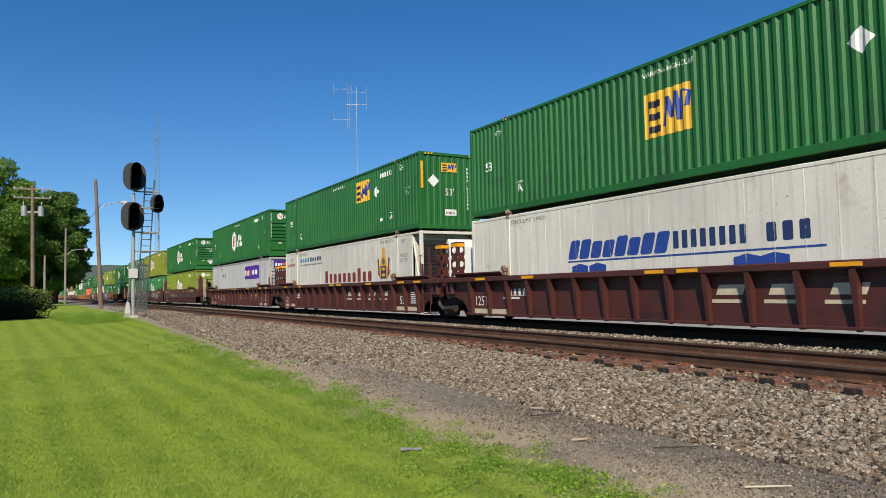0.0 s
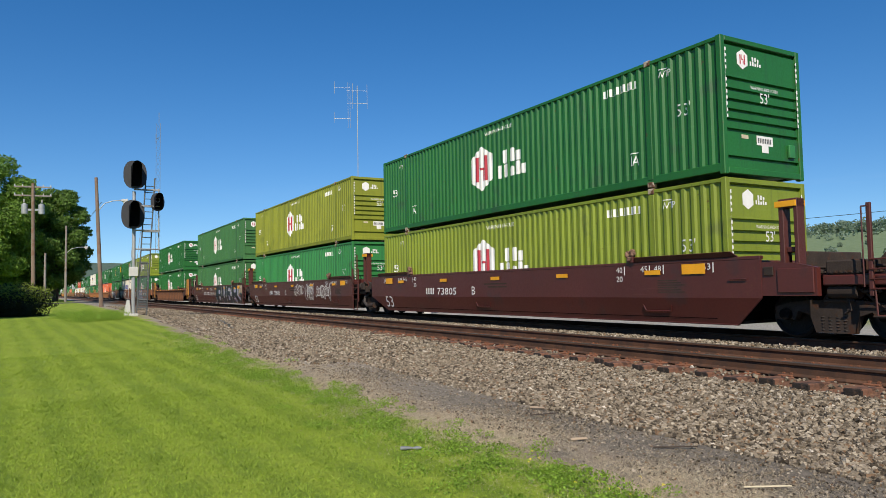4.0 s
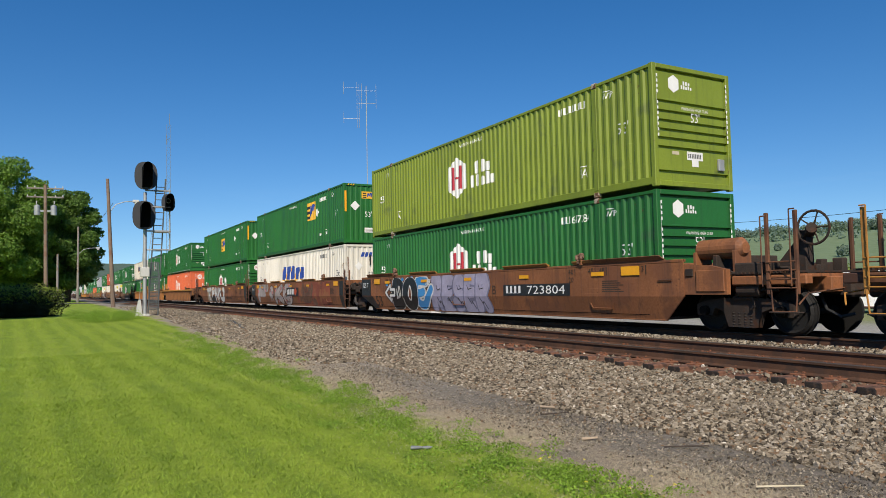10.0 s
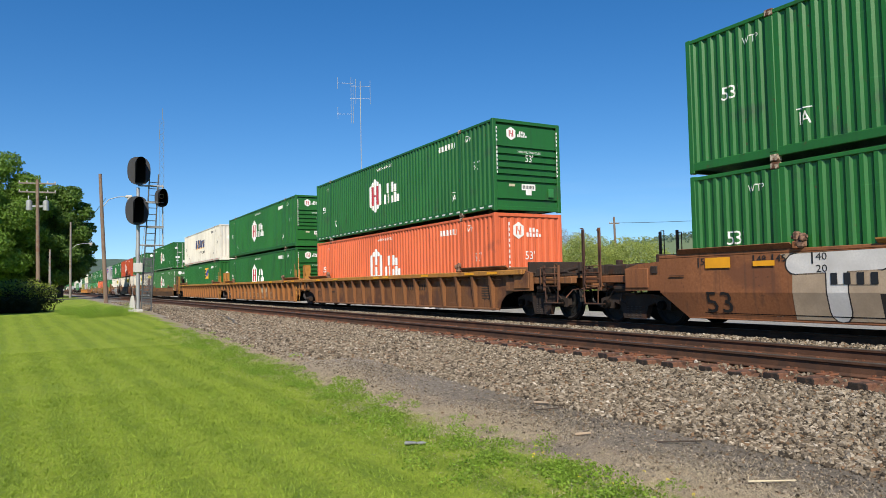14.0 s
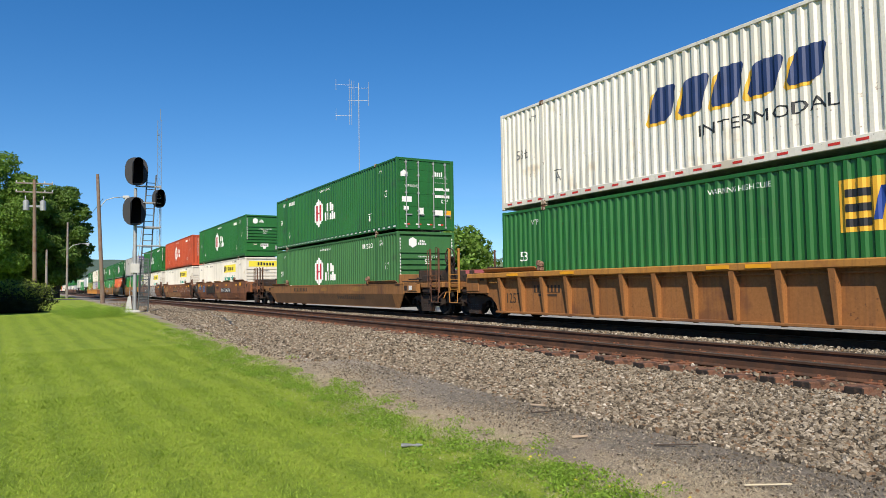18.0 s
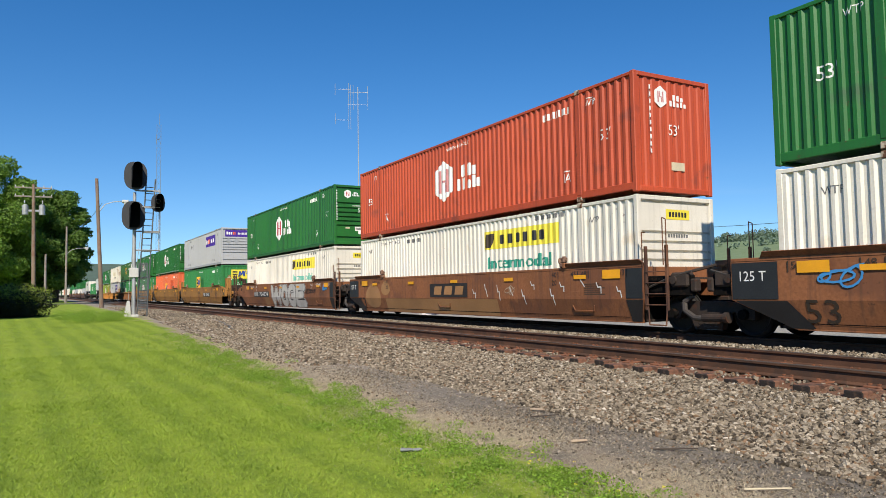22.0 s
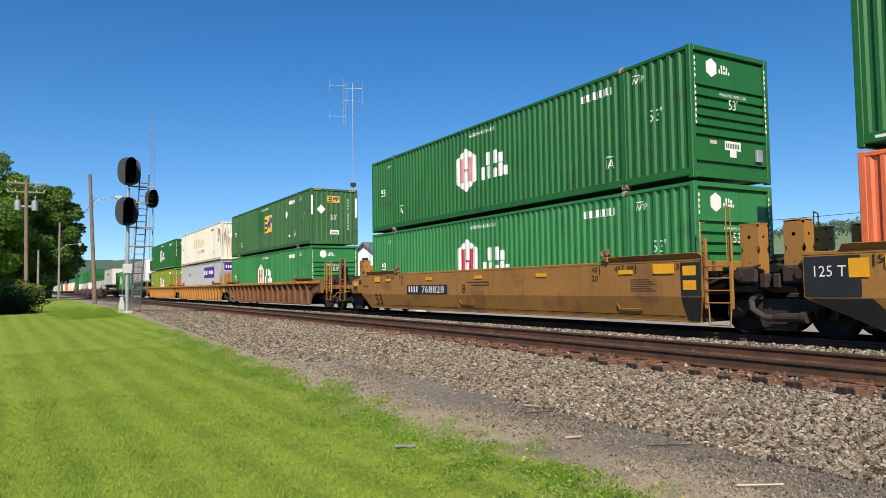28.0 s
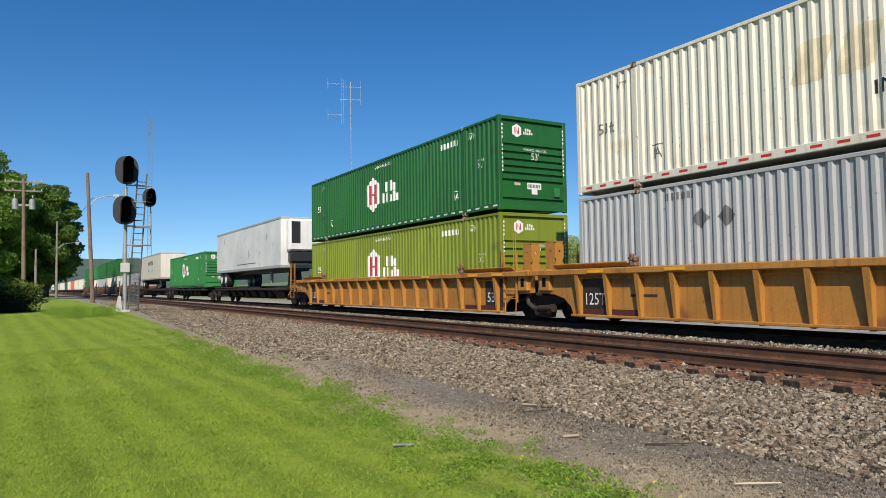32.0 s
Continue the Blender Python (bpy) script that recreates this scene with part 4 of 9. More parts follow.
def box_shell(root, col, end="slots", smooth=False, rail_marks=None, back="doors", nose=0.0):
    m = M[col]
    tint = lambda key, make: tinted(cached(key, lambda: make().mesh(key)), m)
    part("side_wall", tint(("side_flat%.2f" % nose) if smooth else "side_fold", (lambda: flat_sheet(nose)) if smooth else side_sheet), m, root)
    part("side_wall", tint("side_flat_b" if smooth else "side_fold_b", lambda: flipped(flat_sheet() if smooth else side_sheet())), m, root)
    part("end_wall", tint("end_" + end, lambda: end_sheet(end)), m, root, at=(-nose, 0, 0))
    part("end_wall", tint("endb_" + back, lambda: flipped(end_sheet(back))), m, root)
    part("roof", tint("roof", lambda: Mb().box(-CL + 0.06, -0.06, -CW / 2 + 0.06, CW / 2 - 0.06, 2.83, 2.86)), m, root)
    part("floor", tint("box_floor", lambda: Mb().box(-CL + 0.06, -0.06, -CW / 2 + 0.08, CW / 2 - 0.08, 0.12, 0.2)), M["black"], root)
    for s in (-1, 1):
        part("top_rail", tint("top_rail%d" % s, lambda: Mb().box(-CL + 0.1, -0.1, s * (CW / 2), s * (CW / 2 - 0.075), 2.785, 2.868, 0.012)), m, root)
        part("bottom_rail", tint("bottom_rail%d" % s, lambda: Mb().box(-CL + 0.1, -0.1, s * (CW / 2 - 0.004), s * (CW / 2 - 0.09), 0.085, 0.26, 0.012)), m, root)
        for x in (-0.065, -CL + 0.065):
            part("corner_post", tint("post%d%.1f" % (s, x), lambda: Mb().box(x - 0.065, x + 0.065, s * CW / 2, s * (CW / 2 - 0.13), 0.03, 2.885, 0.015)), m, root)
        for x in (-1.985, -CL + 1.985):
            part("stacking_post", tint("mid%d%.1f" % (s, x), lambda: Mb().box(x - 0.085, x + 0.085, s * (CW / 2 + 0.006), s * (CW / 2 - 0.08), 0.17, 2.75, 0.012)), m, root)
            for z in (0.0, 2.765):
                part("corner_fitting", cached("fit%d%.1f%.1f" % (s, x, z), lambda: Mb().box(x - 0.09, x + 0.09, s * (CW / 2 + 0.012), s * (CW / 2 - 0.12), z, z + 0.13, 0.015).mesh("fit")), M["fitting"], root, "worn pale corner casting" if z else "")
    for x in (-0.05, -CL + 0.05):
        part("header", tint("header%.1f" % x, lambda: Mb().box(x - 0.05, x + 0.05, -CW / 2 + 0.13, CW / 2 - 0.13, 2.77, 2.88, 0.012)), m, root)
        part("sill", tint("sill%.1f" % x, lambda: Mb().box(x - 0.05, x + 0.05, -CW / 2 + 0.13, CW / 2 - 0.13, 0.05, 0.18, 0.012)), m, root)
    if rail_marks:
        b, c = [], []
        for i in range(33):
            x = -CL + 0.3 + i * 0.485
            b.append(rect(x, x + 0.22, 0.15, 0.20))
        part("reflector_strip", drape(b, FLATS, -CW / 2 + 0.004), M[rail_marks], root, "row of small reflective marks")


def lock_rods(root):
    for y in (-0.88, -0.34, 0.34, 0.88):
        b = Mb().cyl((0.02, y, 0.12), (0.02, y, 2.78), 0.02, n=8)
        for z in (0.15, 0.8, 1.5, 2.2, 2.7):
            b.box(-0.03, 0.035, y - 0.04, y + 0.04, z - 0.03, z + 0.03)
        b.box(-0.03, 0.04, y - 0.03, y + 0.24, 0.62, 0.66)
        part("lock_rod", b, M["galv"], root, "steel door rod")


READ = {18: "541654", 19: "541606", 22: "647284", 26: "530164", 34: "532202"}


def name_marks(root, num, col="letter_white", flip=False, text53="53'", steps=None, warn=True, ft=False):
    """The small stencils that nearly every box carries."""
    X = (lambda x: -CL - x) if flip else (lambda x: x)
    put("length_mark", set_at(words("53ft" if ft else "53'", 0.27), X(-1.0), 1.43, 0.54 if ft else 0.38), col, root, steps=steps)
    put("length_mark", set_at(words("53ft" if ft else "53'", 0.27), X(-15.1), 1.41, 0.54 if ft else 0.38), col, root, steps=steps)
    put("lift_mark", set_at(words("WTP", 0.15), X(-1.5), 2.40, 0.38) + [rect(X(-1.5) - 0.18, X(-1.5) + 0.1, 2.585, 2.605)], col, root, steps=steps)
    put("lift_mark", set_at(words("WTP", 0.15), X(-14.6), 2.40, 0.38), col, root, steps=steps)
    put("lift_mark", set_at(words("IA", 0.24), X(-2.46), 0.58, 0.22) + [rect(X(-2.46) - 0.16, X(-2.46) + 0.14, 0.86, 0.885)], col, root, steps=steps)
    put("lift_mark", set_at(words("IA", 0.24), X(-13.55), 0.58, 0.22) + [rect(X(-13.55) - 0.16, X(-13.55) + 0.14, 0.86, 0.885)], col, root, steps=steps)
    a, c = sorted((X(-3.43), X(-2.31)))
    marks = stencil(a, a + 0.34 * (c - a), 2.36, 2.56, 4) + set_at(words(READ[num], 0.2), a + 0.70 * (c - a), 2.36, 0.6 * (c - a)) if num in READ else stencil(a, c, 2.36, 2.56, 10, num)
    put("painted_number", marks, col, root, steps=steps)
    if warn:
        put("warning", set_at(words("WARNING HIGH CUBE", 0.11), -8.0, 2.52, 1.45), col, root, steps=steps)


def hex_end(root, pale=False, slots=True):
    put("badge", [hexagon(-0.60, 2.46, 0.17, 0.21)], "letter_white", root, True)
    if not pale: put("badge_emblem", h_bars(-0.60, 2.46, 0.17, 0.2), "letter_red", root, True, lift=0.007)
    put("painted_name", two_words(-0.36, 0.02, 2.36, 2.56, 5), "letter_white", root, True)
    put("warning", set_at(words("WARNING HIGH CUBE", 0.07), 0.08, 1.87, 0.9), "letter_white", root, True)
    put("length_mark", set_at(words("53'", 0.22), 0.08, 1.60, 0.3), "letter_white", root, True)
    for y in (-1.16, 1.16):
        b = Mb()
        for p in column(y - 0.022, y + 0.022, 2.56, 12, 0.125, 0.07):
            b.add([(0.004, a, c) for a, c in p], [tuple(range(len(p)))])
        part("painted_number", b, M["letter_white"], root)
    put("placard", [rect(-0.24, 0.29, 0.70, 0.90), rect(-0.08, 0.14, 0.55, 0.70)], "letter_white", root, True)
    put("placard_print", bars(-0.2, 0.25, 0.745, 0.85, 8, 3), "letter_grey", root, True, lift=0.007)
    put("reflector", [rect(-0.72, -0.5, 0.80, 0.88)], "letter_cream", root, True)
    part("document_box", Mb().box(-0.03, 0.03, 0.78, 0.98, 0.5, 0.78, 0.01), M["galv"] if pale else None or M["green_fresh"], root)


def box_hub(col, num, pale=False, end="slots", marks=None, inc=False, bars_col="letter_red", label=""):
    r = thing("container", label, "container", "stacked containers")
    box_shell(r, col, end, rail_marks=marks)
    put("badge", [hexagon(-8.95, 1.53, 0.63, 0.70)], "letter_white", r)
    put("badge_emblem", h_bars(-8.95, 1.53, 0.62, 0.78), bars_col, r, lift=0.008)
    put("painted_name", two_words(-8.02, -6.55, 1.06, 1.92, num), "letter_white", r)
    name_marks(r, num, flip=end == "doors")
    if end == "doors":
        lock_rods(r)
        put("badge", [hexagon(-0.95, 2.2, 0.15, 0.2)], "letter_white", r, True)
        put("warning", set_at(words("WARNING", 0.12), -0.62, 1.72, 0.62) + set_at(words("HIGH CUBE", 0.12), -0.62, 1.50, 0.62), "letter_white", r, True)
        put("painted_number", bars(0.42, 0.8, 2.2, 2.4, 4, 2) + bars(0.42, 1.05, 1.95, 2.15, 6, 3) + bars(0.42, 1.1, 1.35, 1.75, 7, 9, 0.9), "letter_white", r, True)
        put("length_mark", set_at(words("53'", 0.24), 0.86, 1.05, 0.32), "letter_white", r, True)
        put("placard", [rect(-1.05, -0.62, 1.05, 1.35), rect(-0.98, -0.75, 0.82, 0.98), rect(-0.32, -0.1, 0.68, 0.92), rect(0.42, 0.78, 0.6, 0.85)], "letter_white", r, True)
        put("placard", [rect(0.86, 1.15, 0.55, 0.85)], "signal_yellow", r, True)
        put("reflector", [rect(-0.95 + i * 0.5, -0.83 + i * 0.5, 0.24, 0.29) for i in range(4)], "letter_white", r, True)
        put("reflector", [rect(-0.83 + i * 0.5, -0.71 + i * 0.5, 0.24, 0.29) for i in range(4)], "reflex_red", r, True)
    elif end == "folds":
        put("badge", [hexagon(-0.40, 2.35, 0.2, 0.27)], "letter_white", r, True)
        put("badge_emblem", h_bars(-0.40, 2.35, 0.2, 0.26), bars_col, r, True, lift=0.007)
        put("painted_name", two_words(-0.1, 0.5, 2.15, 2.45, 4), "letter_white", r, True)
        put("length_mark", set_at(words("53'", 0.26), 0.02, 1.45, 0.36), "letter_white", r, True)
        put("painted_number", column(-0.78, -0.73, 2.5, 10, 0.17, 0.10, -1), "letter_white", r, True)
        put("placard", [rect(-0.1, 0.35, 0.60, 0.8)], "letter_cream", r, True)
    else:
        hex_end(r, pale)
    return r


def swoosh(x0, x1, z0, z1):
    """A boxed mark: three dark bars beside a blue zigzag."""
    w, h = x1 - x0, z1 - z0
    e = [rect(x0 + w * 0.08, x0 + w * 0.36, z0 + h * k, z0 + h * (k + 0.15)) for k in (0.10, 0.38, 0.66)]
    zig = [(0.42, 0.20), (0.50, 0.82), (0.58, 0.35), (0.68, 0.88), (0.74, 0.25), (0.80, 0.88), (0.95, 0.80), (0.90, 0.50)]
    p = []
    for (a, c), (b, d) in zip(zig, zig[1:]):
        p.append([(x0 + w * (a - 0.03), z0 + h * c), (x0 + w * (a + 0.05), z0 + h * c), (x0 + w * (b + 0.05), z0 + h * d), (x0 + w * (b - 0.03), z0 + h * d)])
    return e, p


def box_yellow_mark(col, num, label, at=(-8.70, -7.38, 1.12, 2.14), strips=True, patch=None, end="folds", badge=(-0.36, 0.30, 2.18, 2.52), patch_col="green_deep"):
    r = thing("container", label, "container", "stacked containers")
    box_shell(r, col, end)
    x0, x1, z0, z1 = at
    put("logo_panel", [rect(x0, x1, z0, z1)], "logo_yellow", r)
    e, p = swoosh(x0, x1, z0, z1)
    put("logo_emblem", e, "letter_black", r, lift=0.008)
    put("logo_emblem", p, "letter_blue", r, lift=0.008)
    if patch:
        put("paint_patch", [rect(*patch)], patch_col, r, lift=0.003)
    if strips:
        put("placard", [diamond(-3.85, 1.87, 0.24)], "letter_white", r)
        put("placard", [rect(-3.45, -3.2, 0.62, 0.74)], "letter_white", r)
    name_marks(r, num)
    put("logo_panel", [rect(*badge)], "logo_yellow" if badge[1] < 0.5 else "pale_yellow", r, True)
    e, p = swoosh(*badge)
    put("logo_emblem", e, "letter_black", r, True, lift=0.007)
    put("logo_emblem", p, "letter_blue", r, True, lift=0.007)
    put("placard", [diamond(-0.70, 1.82, 0.24)], "letter_white", r, True)
    if strips:
        b = Mb().box(-0.02, 0.006, -1.24, -1.14, 1.53, 2.52).box(-0.02, 0.006, 1.16, 1.26, 1.45, 2.45)
        part("reflector_strip", b, M["signal_yellow"] if strips is True else M["letter_white"], r, "upright reflective strips on the corner posts")
        hz = Mb()
        for s in (-1, 1):
            for i in range(3):
                y = s * 0.95 + i * 0.13 - 0.13
                hz.add([(0.003, y, 2.79), (0.003, y + 0.06, 2.79), (0.003, y + 0.10, 2.86), (0.003, y + 0.04, 2.86)], [(0, 1, 2, 3)])
        part("hazard_stripe", hz, M["signal_yellow"], r, "yellow and black height stripes")
    put("length_mark", set_at(words("53'", 0.26), -0.02, 1.30, 0.36), "letter_white", r, True)
    put("placard", [rect(-0.23, 0.26, 0.55, 0.78)], "letter_white", r, True)
    put("placard_print", bars(-0.18, 0.2, 0.60, 0.70, 7, 4), "letter_grey", r, True, lift=0.007)
    put("painted_number", column(0.74, 0.79, 2.3, 11, 0.15, 0.09), "letter_white", r, True)
    return r


def box_purple(label, num):
    r = thing("container", label, "container", "stacked containers")
    box_shell(r, "silver", "slots")
    put("logo_panel", [rect(-6.03, -2.28, 1.66, 2.52)], "letter_purple", r)
    put("logo_emblem", bars(-5.85, -4.95, 1.90, 2.27, 3, 2), "letter_white", r, lift=0.008)
    put("logo_emblem", bars(-4.93, -4.55, 1.90, 2.27, 2, 8), "letter_orange", r, lift=0.008)
    put("logo_emblem", bars(-4.30, -2.50, 1.94, 2.24, 10, 6, 0.6), "letter_white", r, lift=0.008)
    put("placard", [diamond(-12.45, 2.05, 0.22), diamond(-11.83, 2.05, 0.22)], "letter_grey", r)
    put("lift_mark", set_at(words("WTP", 0.17), -1.6, 2.35, 0.4), "letter_grey", r)
    put("painted_number", bars(-13.4, -12.6, 2.5, 2.66, 9, num, 0.5), "letter_grey", r)
    put("lift_mark", set_at(words("TOP LIFT ONLY", 0.14), -2.95, 0.42, 1.3) + set_at(words("TOP LIFT ONLY", 0.14), -13.6, 0.42, 1.3), "letter_grey", r)
    put("logo_panel", [rect(-1.02, 1.04, 2.18, 2.70)], "letter_purple", r, True)
    put("logo_emblem", bars(-0.92, -0.44, 2.34, 2.56, 3, 2), "letter_white", r, True, lift=0.007)
    put("logo_emblem", bars(-0.42, -0.2, 2.34, 2.56, 2, 8), "letter_orange", r, True, lift=0.007)
    put("logo_emblem", bars(-0.05, 0.9, 2.36, 2.52, 9, 6, 0.6), "letter_white", r, True, lift=0.007)
    put("placard", [diamond(-0.75, 1.86, 0.24), diamond(-0.15, 1.86, 0.24)], "galv", r, True, lift=0.012)
    put("painted_number", [rect(1.12, 1.2, 2.5 - i * 0.14, 2.5 - i * 0.14 + 0.1) for i in range(11)], "letter_grey", r, True)
    return r


def slanted_word(x0, x1, z0, z1, n):
    """Broad leaning marks that stand for a painted name."""
    return bars(x0, x1, z0, z1, n, 5, 0.74, 0.30)


def box_slanted(label, num, col, ink, shade, under=True, strip=True, worn=False):
    r = thing("container", label, "container", "stacked containers")
    box_shell(r, col, "folds", rail_marks="reflex_red" if strip else None)
    z0, z1 = 1.40, 2.16
    put("name_shade", [[(x - 0.10, z - 0.07) for x, z in q] for q in slanted_word(-10.3, -6.05, z0, z1, 5)], shade, r)
    if not worn: put("painted_name", slanted_word(-10.3, -6.05, z0, z1, 5), ink, r, lift=0.009)
    if under: put("lettering", set_at(words("INTERMODAL", 0.24), -7.42, 0.86, 3.0), "letter_black", r)
    name_marks(r, num, "letter_grey", ft=True, warn=False)
    put("painted_name", slanted_word(-0.45, 0.55, 2.3, 2.52, 5), ink, r, True) if not worn else None
    put("length_mark", set_at(words("53ft", 0.24), 0.15, 1.35, 0.45), "letter_grey", r, True)
    put("placard", [diamond(-0.55, 1.86, 0.2)], "letter_white", r, True)
    put("painted_number", [rect(0.85, 0.94, 2.35 - i * 0.15, 2.35 - i * 0.15 + 0.11) for i in range(11)], "letter_grey", r, True)
    part("document_box", Mb().box(-0.03, 0.02, 0.0, 0.07, 1.9, 2.4, 0.008), M["black"], r)
    if worn:
        rng = random.Random(num)
        for k in range(16):
            y = rng.choice((-1.05, -0.6, 0.35, 0.9)) + rng.gauss(0, 0.14)
            top, ln, w = rng.uniform(1.6, 2.6), rng.uniform(0.5, 1.5), rng.uniform(0.015, 0.06)
            put("rust_run", [[(y - w, top), (y + w, top - 0.05), (y + w * 0.5, top - ln * 0.6), (y + w * 0.2, top - ln), (y - w * 0.4, top - ln * 0.7)]], rng.choice(("rust_pale", "rust_pale", "rust_pale", "rust_dark")), r, True, lift=0.003)
    return r


def box_yellow_sign(label, num, big_end, col="white", teal="letter_teal"):
    r = thing("container", label, "container", "stacked containers")
    box_shell(r, col, "slots")
    put("sign_panel", [rect(-6.50, -2.88, 1.95, 2.50)], "pale_yellow", r)
    put("painted_name", bars(-5.6, -3.3, 2.08, 2.36, 6, num, 0.55), "letter_black", r, lift=0.008)
    put("painted_name", [[(-6.45, 2.0), (-6.1, 2.0), (-5.9, 2.42), (-6.35, 2.42)]], "letter_brown", r, lift=0.008)
    put("lettering", set_at(words("Intermodal", 0.36), -4.77, 1.355, 3.06), teal, r)
    put("lettering", set_at(words("Intermodal", 0.36), -4.72, 1.365, 3.06), teal, r, lift=0.006)
    put("lift_mark", set_at(words("STACK LIMIT 3 HIGH", 0.12), -13.2, 2.55, 1.7), "letter_grey", r)
    put("lift_mark", set_at(words("WTP", 0.15), -1.5, 2.35, 0.4) + set_at(words("WTP", 0.15), -15.1, 2.3, 0.4), "letter_grey", r)
    put("painted_number", bars(-3.9, -2.5, 2.62, 2.74, 11, num, 0.6) + bars(-11.8, -10.6, 2.5, 2.64, 8, 4, 0.6), "letter_grey", r)
    if big_end:
        put("sign_panel", [rect(-1.05, 0.99, 2.23, 2.62)], "pale_yellow", r, True)
        put("painted_name", bars(-0.45, 0.75, 2.31, 2.53, 6, num), "letter_black", r, True, lift=0.007)
    else:
        put("sign_panel", [rect(-0.35, 0.45, 2.33, 2.57)], "pale_yellow", r, True)
        put("painted_name", bars(-0.25, 0.38, 2.39, 2.51, 6, num), "letter_black", r, True, lift=0.007)
    put("painted_number", bars(-0.3, 0.4, 1.90, 1.99, 8, 4), "letter_grey", r, True)
    return r


def box_blue_name(label):
    r = thing("container", label, "container", "stacked containers")
    box_shell(r, "white", "slots", smooth=True)
    fl = FLATS
    put("painted_name", slanted_bold(-11.5, -8.15, 1.44, 1.92, 8), "letter_blue", r, steps=fl)
    put("painted_name", bars(-8.0, -6.1, 1.52, 1.90, 8, 3, 0.62) + bars(-5.75, -4.75, 1.52, 1.88, 3, 5, 0.62), "letter_navy", r, steps=fl)
    put("underline", [rect(-11.5, -4.6, 1.36, 1.40)], "letter_blue", r, steps=fl)
    put("painted_name", [hexagon(-11.05, 1.18, 0.3, 0.14), hexagon(-10.4, 1.18, 0.3, 0.14), hexagon(-6.2, 1.18, 0.3, 0.14), hexagon(-5.6, 1.18, 0.3, 0.14)], "letter_blue", r, steps=fl)
    put("lettering", set_at(words("STACK LIMIT 3 HIGH", 0.12), -13.2, 2.58, 1.6), "letter_grey", r, steps=fl)
    return r


def slanted_bold(x0, x1, z0, z1, n):
    return bars(x0, x1, z0, z1, n, 17, 0.86, 0.3)


def box_crest(label):
    r = thing("container", label, "container", "stacked containers")
    box_shell(r, "white", "flat", smooth=True, nose=0.62)
    fl = FLATS
    put("painted_name", bars(-9.86, -4.18, 1.14, 1.72, 10, 5, 0.62, low=True), "letter_wine", r, steps=fl)
    put("painted_name", bars(-13.6, -12.1, 2.28, 2.50, 4, 2) , "letter_sky", r, steps=fl)
    put("painted_name", bars(-12.05, -10.32, 2.28, 2.50, 5, 2), "letter_navy", r, steps=fl)
    put("small_print", bars(-13.6, -10.32, 2.10, 2.17, 26, 2, 0.7), "letter_grey", r, steps=fl)
    for sgn in (-1, 1):
        put("crest", [[(-3.2 + sgn * p, q) for p, q in ((0.30, 1.20), (0.56, 1.42), (0.52, 1.75), (0.60, 1.98), (0.44, 2.06), (0.42, 1.72), (0.30, 1.55))][::sgn]], "letter_wine", r, steps=fl)
    put("crest", [[(-3.55, 1.2), (-2.85, 1.2), (-2.80, 1.62), (-2.92, 1.95), (-3.05, 2.12), (-3.35, 2.12), (-3.48, 1.95), (-3.60, 1.62)]], "logo_yellow", r, steps=fl, lift=0.007)
    put("crest", [[(-3.30, 2.10), (-3.08, 2.10), (-3.02, 2.30), (-3.10, 2.48), (-3.28, 2.44), (-3.36, 2.28)]], "logo_yellow", r, steps=fl, lift=0.007)
    put("crest", [hexagon(-3.2, 1.90, 0.13, 0.14)], "letter_grey", r, steps=fl, lift=0.010)
    put("crest", [rect(-3.47, -2.93, 1.22, 1.72)], "letter_navy", r, steps=fl, lift=0.010)
    put("crest", [hexagon(-3.2, 1.60, 0.17, 0.07), hexagon(-3.2, 1.36, 0.17, 0.07)], "logo_yellow", r, steps=fl, lift=0.013)
    put("lettering", set_at(words("TARE WEIGHT", 0.12), -1.38, 2.0, 0.66) + set_at(words("(LB) 13230", 0.12), -1.38, 1.82, 0.6), "letter_grey", r, steps=fl)
    put("lettering", set_at(words("STACK LIMIT 3 HIGH", 0.12), -2.9, 2.62, 1.2) + set_at(words("STACK LIMIT 3 HIGH", 0.12), -13.2, 2.62, 1.2), "letter_grey", r, steps=fl)
    put("lift_mark", set_at(words("WTP", 0.16), -1.4, 2.52, 0.35) + set_at(words("WTP", 0.16), -15.0, 2.4, 0.35), "letter_grey", r, steps=fl)
    put("painted_number", bars(-15.7, -14.5, 2.14, 2.28, 11, 2, 0.6), "letter_wine", r, steps=fl)
    # cooling unit held in an open frame at the leading end
    part("cooler", Mb().prism([(-0.60, 0.95), (-0.12, 0.95), (-0.06, 1.2), (-0.06, 2.3), (-0.16, 2.6), (-0.60, 2.6)], "y", -0.05, 1.12), M["white_clean"], r, "white cooling unit")
    louver = part("cooler_grille", Mb().box(-0.55, -0.20, -1.10, -0.08, 1.15, 2.55, 0.03), M["black"], r, "black louvred grille")
    for i in range(9):
        part("slat", Mb().box(-0.22, -0.17, -1.06, -0.12, 1.25 + i * 0.14, 1.28 + i * 0.14), M["iron"], louver)
    part("cooler_base", Mb().box(-0.58, -0.14, -1.12, 1.12, 0.20, 0.90, 0.04), M["white"], r)
    for y in (-1.24, 1.24):
        part("brace", Mb().cyl((-0.66, y, 2.70), (-0.16, y, 0.75), 0.045, n=8), M["white"], r, "white diagonal brace")
    return r


# ---- well cars ----
FLOOR = 0.30     # underside of the lower container
HALF = 1.43      # half the width over the car's sides


def mirror_ends(b):
    o = Mb()
    o.v = [(-CL - x, y, z) for x, y, z in b.v]
    o.f = [f[::-1] for f in b.f]
    return o


